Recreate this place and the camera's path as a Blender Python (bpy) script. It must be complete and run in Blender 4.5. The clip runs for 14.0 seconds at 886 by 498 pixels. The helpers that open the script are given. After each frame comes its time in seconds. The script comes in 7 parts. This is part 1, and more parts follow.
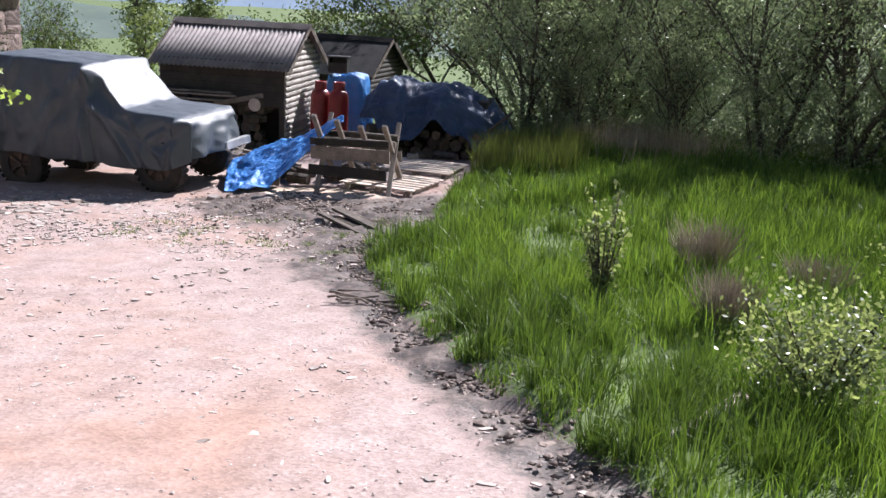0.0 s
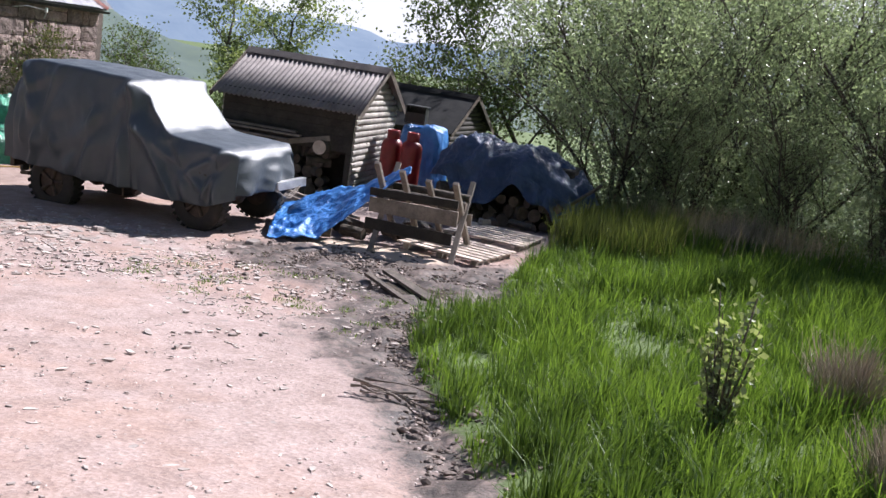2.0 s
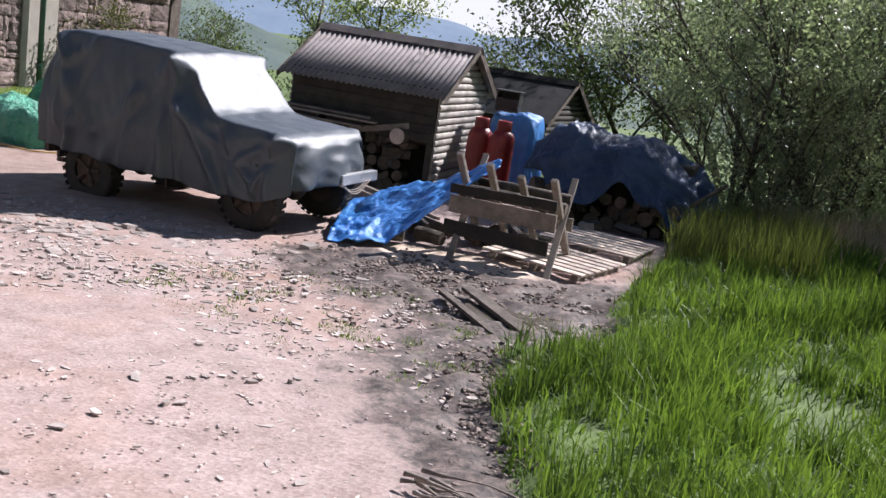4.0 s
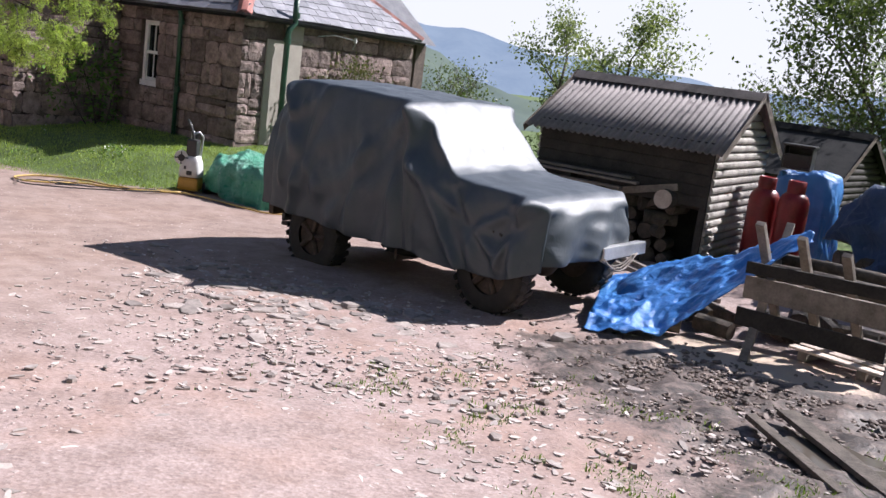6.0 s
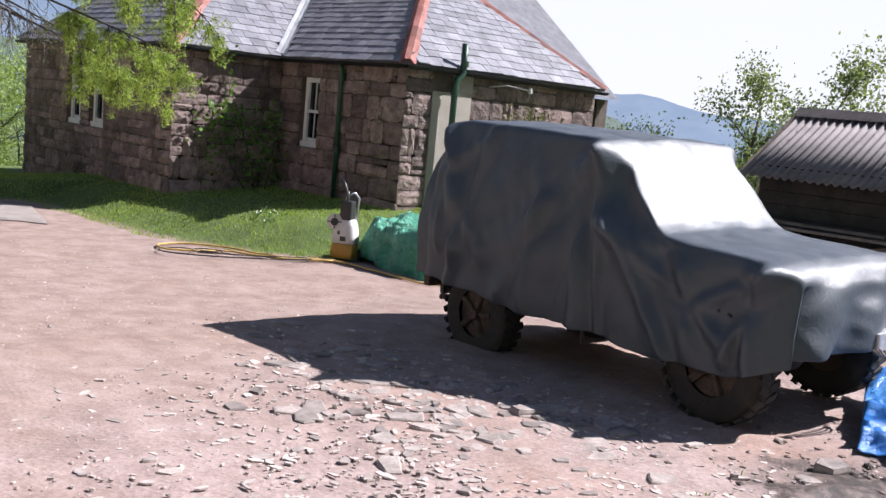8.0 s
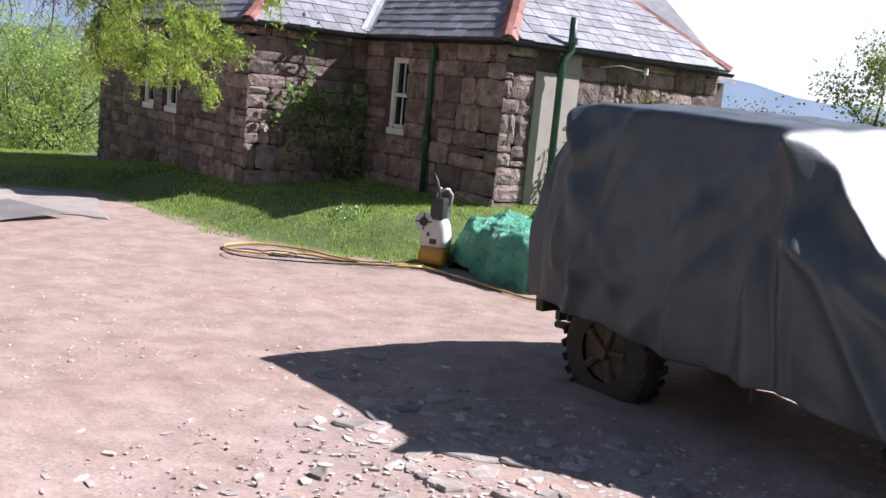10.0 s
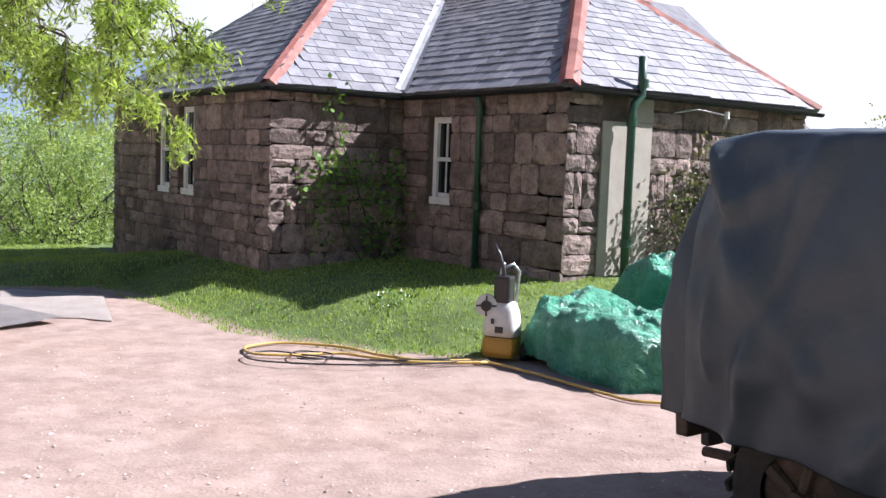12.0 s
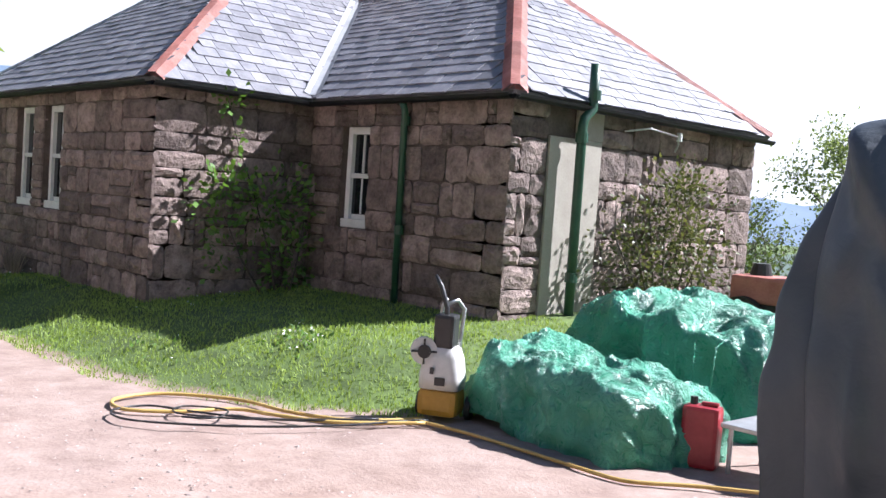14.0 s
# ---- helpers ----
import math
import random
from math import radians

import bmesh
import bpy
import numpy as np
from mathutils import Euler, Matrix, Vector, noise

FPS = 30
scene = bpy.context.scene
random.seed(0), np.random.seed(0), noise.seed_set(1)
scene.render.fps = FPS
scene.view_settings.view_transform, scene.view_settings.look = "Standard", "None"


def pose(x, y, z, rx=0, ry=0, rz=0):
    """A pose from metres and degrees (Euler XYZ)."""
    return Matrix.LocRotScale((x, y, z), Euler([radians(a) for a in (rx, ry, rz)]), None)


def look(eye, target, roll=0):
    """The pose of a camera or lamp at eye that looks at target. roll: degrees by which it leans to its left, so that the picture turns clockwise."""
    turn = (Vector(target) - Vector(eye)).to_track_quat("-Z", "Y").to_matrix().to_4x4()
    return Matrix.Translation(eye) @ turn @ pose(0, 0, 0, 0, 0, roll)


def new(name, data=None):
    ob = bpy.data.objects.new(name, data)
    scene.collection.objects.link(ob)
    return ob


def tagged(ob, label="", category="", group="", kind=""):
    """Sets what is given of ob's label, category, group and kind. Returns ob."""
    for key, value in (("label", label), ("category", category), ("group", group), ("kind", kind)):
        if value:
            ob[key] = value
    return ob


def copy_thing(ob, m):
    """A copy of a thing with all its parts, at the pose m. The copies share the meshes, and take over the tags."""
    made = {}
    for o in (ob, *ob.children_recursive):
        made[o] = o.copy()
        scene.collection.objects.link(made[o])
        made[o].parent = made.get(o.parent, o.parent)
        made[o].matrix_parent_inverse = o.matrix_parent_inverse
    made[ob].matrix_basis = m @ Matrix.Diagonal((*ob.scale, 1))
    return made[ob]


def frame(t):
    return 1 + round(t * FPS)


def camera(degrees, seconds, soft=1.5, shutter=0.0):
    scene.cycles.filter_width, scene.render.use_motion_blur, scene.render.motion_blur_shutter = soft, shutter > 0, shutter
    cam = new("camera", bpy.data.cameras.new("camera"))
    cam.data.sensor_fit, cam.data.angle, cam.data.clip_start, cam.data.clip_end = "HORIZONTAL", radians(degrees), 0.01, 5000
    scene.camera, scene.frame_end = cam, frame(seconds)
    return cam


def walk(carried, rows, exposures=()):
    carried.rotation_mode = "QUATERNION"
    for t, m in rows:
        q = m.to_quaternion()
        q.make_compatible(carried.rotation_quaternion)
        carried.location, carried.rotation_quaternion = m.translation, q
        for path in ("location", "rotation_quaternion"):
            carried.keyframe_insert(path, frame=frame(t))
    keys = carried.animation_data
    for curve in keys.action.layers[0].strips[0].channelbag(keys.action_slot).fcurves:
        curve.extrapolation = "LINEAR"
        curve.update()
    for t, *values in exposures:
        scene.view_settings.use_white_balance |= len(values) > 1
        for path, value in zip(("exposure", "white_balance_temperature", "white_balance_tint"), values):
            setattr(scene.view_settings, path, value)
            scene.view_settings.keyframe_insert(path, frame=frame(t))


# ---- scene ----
cam = camera(49.6, 14.0, 1.5)
PATH = [
    (0, (0.345, 0.818, 3.028), (-0.029, 2.715, 2.515), 3.1),
    (0.5, (0.273, 1.271, 2.922), (-0.108, 3.15, 2.356), 3.5),
    (1, (0.178, 1.736, 2.831), (-0.434, 3.57, 2.32), 3.7),
    (1.5, (0.038, 2.106, 2.76), (-0.547, 3.961, 2.295), 9.3),
    (2, (-0.032, 2.613, 2.678), (-0.563, 4.502, 2.288), 8.7),
    (2.2, (-0.105, 2.777, 2.661), (-0.658, 4.66, 2.275), 7.1),
    (4.3, (-0.797, 4.876, 2.367), (-1.575, 6.659, 1.904), 10.1),
    (4.5, (-0.902, 5.044, 2.34), (-1.79, 6.757, 1.811), 9.4),
    (5, (-1.193, 5.47, 2.313), (-2.17, 7.144, 1.82), 9.7),
    (5.5, (-1.485, 5.902, 2.229), (-2.637, 7.5, 1.881), 8.7),
    (6, (-1.816, 6.236, 2.19), (-2.959, 7.833, 1.811), 7.5),
    (6.5, (-2.152, 6.643, 2.106), (-3.431, 8.136, 1.739), 5.0),
    (7, (-2.465, 7.004, 2.043), (-3.838, 8.429, 1.756), 3.1),
    (7.5, (-2.781, 7.427, 1.953), (-4.168, 8.842, 1.68), 3.3),
    (8, (-3.159, 7.802, 1.879), (-4.599, 9.161, 1.598), 5.5),
    (8.2, (-3.263, 7.936, 1.881), (-4.696, 9.303, 1.6), 7.4),
    (10.3, (-4.873, 8.885, 1.817), (-6.438, 10.09, 1.5), 5.0),
    (10.5, (-5.065, 8.943, 1.826), (-6.643, 10.139, 1.548), 4.9),
    (11, (-5.445, 9.317, 1.744), (-7.112, 10.405, 1.548), 2.4),
    (11.5, (-5.954, 9.552, 1.721), (-7.646, 10.607, 1.575), 1.7),
    (12, (-6.329, 9.826, 1.64), (-7.945, 10.99, 1.46), 2.1),
    (12.5, (-6.748, 10.018, 1.612), (-8.396, 11.139, 1.445), 1.6),
    (13, (-7.139, 10.22, 1.572), (-8.745, 11.41, 1.481), 2.5),
    (13.5, (-7.574, 10.438, 1.552), (-9.136, 11.685, 1.474), 1.5),
    (14, (-7.924, 10.585, 1.469), (-9.398, 11.933, 1.366), 4.0),
]
walk(cam, [(t, look(eye, target, roll)) for t, eye, target, roll in PATH], [(0, 1.14, 6050, 16), (4.5, 0.93, 6100, 16), (8, 1.0, 6100, 16), (11, 1.26, 6000, 16), (12.5, 1.44, 5950, 15), (14, 1.52, 5850, 14)])

# ---- world, sun and exposure ----
SUN = Vector((0.5, 1.0, 1.04)).normalized()
world = bpy.data.worlds.new("sky")
scene.world = world
world.use_nodes = True
wn = world.node_tree
sky = wn.nodes.new("ShaderNodeTexSky")
sky.sky_type = "NISHITA"
sky.sun_disc = False
sky.sun_elevation = math.asin(SUN.z)
sky.sun_rotation = math.atan2(SUN.x, SUN.y)
sky.dust_density = 0.4
sky.air_density = 0.8
sky.ozone_density = 2.0
# thin white haze towards the horizon, all round
_c = wn.nodes.new("ShaderNodeTexCoord")
_s = wn.nodes.new("ShaderNodeSeparateXYZ")
wn.links.new(_c.outputs["Generated"], _s.inputs[0])
_r = wn.nodes.new("ShaderNodeMapRange")
_r.inputs[1].default_value, _r.inputs[2].default_value, _r.inputs[3].default_value, _r.inputs[4].default_value = 0.22, 0.5, 0.95, 0.0
wn.links.new(_s.outputs[2], _r.inputs[0])
_m = wn.nodes.new("ShaderNodeMix")
_m.data_type = "RGBA"
wn.links.new(_r.outputs[0], _m.inputs[0])
wn.links.new(sky.outputs[0], _m.inputs[6])
_d = wn.nodes.new("ShaderNodeVectorMath")
_d.operation = "DOT_PRODUCT"
wn.links.new(_c.outputs["Generated"], _d.inputs[0])
_d.inputs[1].default_value = Vector((SUN.x, SUN.y, 0)).normalized()
_g = wn.nodes.new("ShaderNodeMapRange")
_g.inputs[1].default_value, _g.inputs[2].default_value, _g.inputs[3].default_value, _g.inputs[4].default_value = -1.0, 0.2, 0.22, 1.0
wn.links.new(_d.outputs["Value"], _g.inputs[0])
_h = wn.nodes.new("ShaderNodeVectorMath")
_h.operation = "SCALE"
_h.inputs[0].default_value = (10.0, 10.1, 10.3)
wn.links.new(_g.outputs[0], _h.inputs["Scale"])
wn.links.new(_h.outputs[0], _m.inputs[7])
wn.links.new(_m.outputs[2], wn.nodes["Background"].inputs[0])
wn.nodes["Background"].inputs[1].default_value = 0.05
sun_data = bpy.data.lights.new("sun", "SUN")
sun_data.energy, sun_data.angle, sun_data.color = 5.0, radians(0.6), (1.0, 0.96, 0.92)
sun = new("sun", sun_data)
sun.matrix_world = look((0, 0, 30), Vector((0, 0, 30)) - SUN)


# ---- materials ----
def mat_base(name):
    m = bpy.data.materials.new(name)
    m.use_nodes = True
    return m, m.node_tree, m.node_tree.nodes["Principled BSDF"]


def ramp_node(nt, stops):
    r = nt.nodes.new("ShaderNodeValToRGB")
    e = r.color_ramp.elements
    while len(e) < len(stops):
        e.new(0.5)
    for k, (p, c) in zip(e, stops):
        k.position, k.color = p, (*c, 1)
    return r


def noise_node(nt, scale, detail=6, rough=0.6, vec=None, dist=0.0):
    n = nt.nodes.new("ShaderNodeTexNoise")
    n.inputs["Scale"].default_value = scale
    n.inputs["Detail"].default_value = detail
    n.inputs["Roughness"].default_value = rough
    n.inputs["Distortion"].default_value = dist
    if vec:
        nt.links.new(vec, n.inputs["Vector"])
    return n


def mix_node(nt, fac, a, b, mode="MIX"):
    m = nt.nodes.new("ShaderNodeMix")
    m.data_type, m.blend_type = "RGBA", mode
    for sock, v in ((m.inputs[0], fac), (m.inputs[6], a), (m.inputs[7], b)):
        if isinstance(v, bpy.types.NodeSocket):
            nt.links.new(v, sock)
        elif isinstance(v, tuple):
            sock.default_value = (*v, 1)
        else:
            sock.default_value = v
    return m.outputs[2]


def coord(nt, kind="Object", scale=None):
    c = nt.nodes.new("ShaderNodeTexCoord").outputs[kind]
    if scale:
        m = nt.nodes.new("ShaderNodeMapping")
        m.inputs["Scale"].default_value = scale
        nt.links.new(c, m.inputs["Vector"])
        return m.outputs[0]
    return c


def world_pos(nt):
    return nt.nodes.new("ShaderNodeNewGeometry").outputs["Position"]


def bump_to(nt, bsdf, height, strength=0.4, distance=0.02):
    b = nt.nodes.new("ShaderNodeBump")
    b.inputs["Strength"].default_value = strength
    b.inputs["Distance"].default_value = distance
    nt.links.new(height, b.inputs["Height"])
    nt.links.new(b.outputs[0], bsdf.inputs["Normal"])


def rough_mat(name, dark, light, scale=6, rough=0.85, bump=0.4, bdist=0.01, fine=40, vary=0.25, metal=0.0, island=False, stretch=None, spec=0.5):
    """Two scales of noise between two colours, a value shift for each object, and relief."""
    m, nt, p = mat_base(name)
    vec = coord(nt, "Object", stretch) if stretch else world_pos(nt)
    big, small = noise_node(nt, scale, 5, 0.6, vec), noise_node(nt, fine, 4, 0.7, vec)
    r = ramp_node(nt, [(0.3, dark), (0.7, light)])
    mixv = nt.nodes.new("ShaderNodeMath")
    mixv.operation = "MULTIPLY_ADD"
    nt.links.new(small.outputs[0], mixv.inputs[0])
    mixv.inputs[1].default_value = 0.45
    addv = nt.nodes.new("ShaderNodeMath")
    addv.operation = "MULTIPLY_ADD"
    nt.links.new(big.outputs[0], addv.inputs[0])
    addv.inputs[1].default_value, addv.inputs[2].default_value = 0.75, -0.1
    nt.links.new(addv.outputs[0], mixv.inputs[2])
    nt.links.new(mixv.outputs[0], r.inputs[0])
    rnd = nt.nodes.new("ShaderNodeNewGeometry").outputs["Random Per Island"] if island else nt.nodes.new("ShaderNodeObjectInfo").outputs["Random"]
    h = nt.nodes.new("ShaderNodeHueSaturation")
    mr = nt.nodes.new("ShaderNodeMapRange")
    mr.inputs[3].default_value, mr.inputs[4].default_value = 1 - vary, 1 + vary
    nt.links.new(rnd, mr.inputs[0])
    nt.links.new(mr.outputs[0], h.inputs["Value"])
    nt.links.new(r.outputs[0], h.inputs["Color"])
    nt.links.new(h.outputs[0], p.inputs["Base Color"])
    p.inputs["Roughness"].default_value, p.inputs["Metallic"].default_value = rough, metal
    p.inputs["Specular IOR Level"].default_value = spec
    bump_to(nt, p, mixv.outputs[0], bump, bdist)
    return m


def leaf_mat(name, dark, light, trans=0.35, rough=0.45, glow=(1.0, 1.0, 0.45)):
    m, nt, p = mat_base(name)
    rnd = nt.nodes.new("ShaderNodeNewGeometry").outputs["Random Per Island"]
    n = noise_node(nt, 1.3, 5, 0.7, world_pos(nt))
    a = nt.nodes.new("ShaderNodeMath")
    a.operation = "MULTIPLY_ADD"
    nt.links.new(rnd, a.inputs[0])
    a.inputs[1].default_value = 0.55
    nt.links.new(n.outputs[0], a.inputs[2])
    r = ramp_node(nt, [(0.4, dark), (1.0, light)])
    nt.links.new(a.outputs[0], r.inputs[0])
    nt.links.new(r.outputs[0], p.inputs["Base Color"])
    p.inputs["Roughness"].default_value = rough
    p.inputs["Specular IOR Level"].default_value = 0.35
    t = nt.nodes.new("ShaderNodeBsdfTranslucent")
    nt.links.new(mix_node(nt, 1.0, r.outputs[0], glow, "MULTIPLY"), t.inputs[0])
    mx = nt.nodes.new("ShaderNodeMixShader")
    mx.inputs[0].default_value = trans
    nt.links.new(p.outputs[0], mx.inputs[1])
    nt.links.new(t.outputs[0], mx.inputs[2])
    nt.links.new(mx.outputs[0], nt.nodes["Material Output"].inputs[0])
    return m


def tarp_mat(name, dark, light, rough=0.35, relief=0.8, gloss=0.5):
    m, nt, p = mat_base(name)
    v = coord(nt, "Object")
    n, w = noise_node(nt, 2.2, 5, 0.6, v, 0.6), noise_node(nt, 9, 6, 0.65, v, 1.8)
    fold = noise_node(nt, 2.6, 3, 0.55, v, 0.5)
    fold.noise_type = "RIDGED_MULTIFRACTAL"
    r = ramp_node(nt, [(0.3, dark), (0.7, light)])
    nt.links.new(n.outputs[0], r.inputs[0])
    nt.links.new(r.outputs[0], p.inputs["Base Color"])
    rr = nt.nodes.new("ShaderNodeMapRange")
    rr.inputs[3].default_value, rr.inputs[4].default_value = rough - 0.1, rough + 0.2
    nt.links.new(w.outputs[0], rr.inputs[0])
    nt.links.new(rr.outputs[0], p.inputs["Roughness"])
    p.inputs["Specular IOR Level"].default_value = gloss
    both = nt.nodes.new("ShaderNodeMath")
    both.operation = "MULTIPLY_ADD"
    nt.links.new(fold.outputs[0], both.inputs[0])
    both.inputs[1].default_value = 0.55
    nt.links.new(w.outputs[0], both.inputs[2])
    bump_to(nt, p, both.outputs[0], relief, 0.09)
    return m


def ground_mat():
    m, nt, p = mat_base("ground")
    pos = world_pos(nt)
    att = nt.nodes.new("ShaderNodeVertexColor")
    att.layer_name = "cover"
    sep = nt.nodes.new("ShaderNodeSeparateColor")
    nt.links.new(att.outputs[0], sep.inputs[0])
    big, mid, fine = noise_node(nt, 0.55, 5, 0.6, pos), noise_node(nt, 3.5, 6, 0.65, pos), noise_node(nt, 38, 5, 0.75, pos)
    grain = nt.nodes.new("ShaderNodeTexVoronoi")
    grain.inputs["Scale"].default_value = 42
    nt.links.new(pos, grain.inputs["Vector"])
    gravel = ramp_node(nt, [(0.25, (0.24, 0.176, 0.156)), (0.5, (0.352, 0.27, 0.247)), (0.75, (0.47, 0.382, 0.356))])
    nt.links.new(fine.outputs[0], gravel.inputs[0])
    red = ramp_node(nt, [(0.48, (0, 0, 0)), (0.7, (1, 1, 1))])
    nt.links.new(big.outputs[0], red.inputs[0])
    c = mix_node(nt, red.outputs[0], gravel.outputs[0], (0.355, 0.235, 0.188))
    cell = ramp_node(nt, [(0.0, (0.62, 0.6, 0.6)), (0.5, (1.05, 1.03, 1.0)), (1.0, (1.35, 1.33, 1.3))])
    nt.links.new(grain.outputs["Color"], cell.inputs[0])
    c = mix_node(nt, 0.45, c, cell.outputs[0], "MULTIPLY")
    patch = ramp_node(nt, [(0.3, (0.62, 0.58, 0.55)), (0.6, (1.08, 1.08, 1.08))])
    nt.links.new(mid.outputs[0], patch.inputs[0])
    c = mix_node(nt, 0.7, c, patch.outputs[0], "MULTIPLY")
    earth = ramp_node(nt, [(0.3, (0.20, 0.135, 0.108)), (0.55, (0.295, 0.214, 0.174)), (0.75, (0.37, 0.28, 0.238))])
    nt.links.new(mid.outputs[0], earth.inputs[0])
    c = mix_node(nt, att.outputs["Alpha"], c, earth.outputs[0])
    soil = ramp_node(nt, [(0.36, (0.03, 0.022, 0.018)), (0.5, (0.085, 0.063, 0.052)), (0.66, (0.21, 0.155, 0.13))])
    clod = noise_node(nt, 11, 6, 0.7, pos)
    nt.links.new(clod.outputs[0], soil.inputs[0])
    turf = ramp_node(nt, [(0.3, (0.05, 0.075, 0.02)), (0.7, (0.12, 0.18, 0.04))])
    nt.links.new(mid.outputs[0], turf.inputs[0])

    def soft(chan):
        b = nt.nodes.new("ShaderNodeMath")
        b.operation = "MULTIPLY_ADD"
        nt.links.new(fine.outputs[0], b.inputs[0])
        b.inputs[1].default_value = 0.9
        nt.links.new(sep.outputs[chan], b.inputs[2])
        a = nt.nodes.new("ShaderNodeMath")
        a.operation = "MULTIPLY_ADD"
        nt.links.new(mid.outputs[0], a.inputs[0])
        a.inputs[1].default_value = 1.3
        nt.links.new(b.outputs[0], a.inputs[2])
        half = nt.nodes.new("ShaderNodeMath")
        half.operation = "MULTIPLY_ADD"
        nt.links.new(a.outputs[0], half.inputs[0])
        half.inputs[1].default_value, half.inputs[2].default_value = 0.5, -0.3
        a = half
        k = ramp_node(nt, [(0.45, (0, 0, 0)), (0.60, (1, 1, 1))])
        nt.links.new(a.outputs[0], k.inputs[0])
        return k.outputs[0]
    dirt, green = soft(1), soft(0)
    c = mix_node(nt, dirt, c, soil.outputs[0])
    c = mix_node(nt, green, c, turf.outputs[0])
    saw = soft(2)
    c = mix_node(nt, saw, c, (0.55, 0.43, 0.33))
    nt.links.new(c, p.inputs["Base Color"])
    rg = mix_node(nt, dirt, (0.9, 0.9, 0.9), (0.55, 0.55, 0.55))
    nt.links.new(rg, p.inputs["Roughness"])
    h = nt.nodes.new("ShaderNodeMath")
    h.operation = "MULTIPLY_ADD"
    nt.links.new(grain.outputs["Distance"], h.inputs[0])
    h.inputs[1].default_value = 0.5
    nt.links.new(fine.outputs[0], h.inputs[2])
    bump_to(nt, p, h.outputs[0], 0.35, 0.016)
    return m


M_GROUND = ground_mat()
M_STONE = rough_mat("granite", (0.085, 0.062, 0.056), (0.37, 0.28, 0.25), 5, 0.92, 1.0, 0.07, 24, 0.4)
M_MORTAR = rough_mat("mortar", (0.06, 0.046, 0.04), (0.17, 0.13, 0.112), 6, 0.95, 0.6, 0.02, 50)
M_SLAB = rough_mat("pale_concrete", (0.46, 0.40, 0.36), (0.62, 0.56, 0.52), 3, 0.9, 0.3, 0.01, 40)
M_CEMENT = rough_mat("cement_render", (0.30, 0.27, 0.23), (0.42, 0.38, 0.33), 3, 0.9, 0.3, 0.01, 50)
M_SLATE = rough_mat("slate", (0.13, 0.13, 0.15), (0.28, 0.276, 0.30), 4, 0.6, 0.4, 0.006, 30, 0.26)
M_SLATE_I = rough_mat("slate_joined", (0.13, 0.13, 0.15), (0.28, 0.276, 0.30), 4, 0.6, 0.4, 0.006, 30, 0.26, island=True)
M_HIP = rough_mat("red_paint", (0.36, 0.135, 0.11), (0.56, 0.29, 0.25), 5, 0.65, 0.3, 0.01, 30)
M_LEAD = rough_mat("lead", (0.42, 0.43, 0.45), (0.62, 0.63, 0.66), 5, 0.5, 0.2, 0.005, 30)
M_WHITE = rough_mat("white_paint", (0.66, 0.66, 0.65), (0.82, 0.82, 0.81), 6, 0.5, 0.15, 0.004, 40, 0.05)
M_GREENPIPE = rough_mat("green_paint", (0.012, 0.045, 0.028), (0.026, 0.085, 0.05), 5, 0.4, 0.15, 0.004, 30, 0.05)
M_BLACK = rough_mat("black_iron", (0.012, 0.012, 0.013), (0.035, 0.034, 0.033), 8, 0.55, 0.2, 0.004, 50, 0.1)
M_RUBBER = rough_mat("tyre_rubber", (0.014, 0.013, 0.012), (0.045, 0.038, 0.033), 7, 0.8, 0.4, 0.006, 60, 0.1)
M_RUST = rough_mat("rusty_steel", (0.045, 0.032, 0.025), (0.13, 0.095, 0.075), 9, 0.7, 0.4, 0.006, 50, 0.1, 0.4)
M_STEEL = rough_mat("dull_steel", (0.09, 0.08, 0.07), (0.27, 0.25, 0.23), 9, 0.5, 0.3, 0.004, 50, 0.05, 0.4)
M_GALV = rough_mat("galvanised_steel", (0.42, 0.42, 0.42), (0.62, 0.62, 0.62), 9, 0.42, 0.2, 0.003, 50, 0.05, 0.7)
M_CORR = rough_mat("corrugated_cement", (0.13, 0.112, 0.108), (0.27, 0.24, 0.23), 3, 0.8, 0.4, 0.01, 35, 0.1)
M_FELT = rough_mat("roof_felt", (0.018, 0.018, 0.019), (0.042, 0.042, 0.042), 3, 0.95, 0.4, 0.01, 40, 0.1, spec=0.15)
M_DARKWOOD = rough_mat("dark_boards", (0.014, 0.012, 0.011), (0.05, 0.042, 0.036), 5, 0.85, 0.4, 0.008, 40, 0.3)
M_LOGBOARD = rough_mat("log_boards", (0.20, 0.18, 0.16), (0.46, 0.42, 0.38), 5, 0.75, 0.4, 0.008, 40, 0.25)
M_GREYWOOD = rough_mat("weathered_wood", (0.13, 0.105, 0.085), (0.32, 0.27, 0.23), 7, 0.85, 0.5, 0.008, 45, 0.3)
M_PALEWOOD = rough_mat("pale_planks", (0.42, 0.34, 0.28), (0.66, 0.56, 0.48), 7, 0.85, 0.4, 0.008, 45, 0.2)
M_BARK = rough_mat("bark", (0.035, 0.028, 0.022), (0.13, 0.105, 0.085), 9, 0.9, 0.8, 0.02, 40, 0.2)
M_LOGEND = rough_mat("cut_wood", (0.045, 0.032, 0.025), (0.15, 0.11, 0.085), 12, 0.85, 0.4, 0.006, 60, 0.25)
M_COVER = tarp_mat("cover_fabric", (0.042, 0.054, 0.067), (0.064, 0.079, 0.096), 0.47, 0.12, 0.65)
M_BLUE = tarp_mat("bright_blue_tarp", (0.035, 0.17, 0.52), (0.085, 0.29, 0.68), 0.34, 0.35)
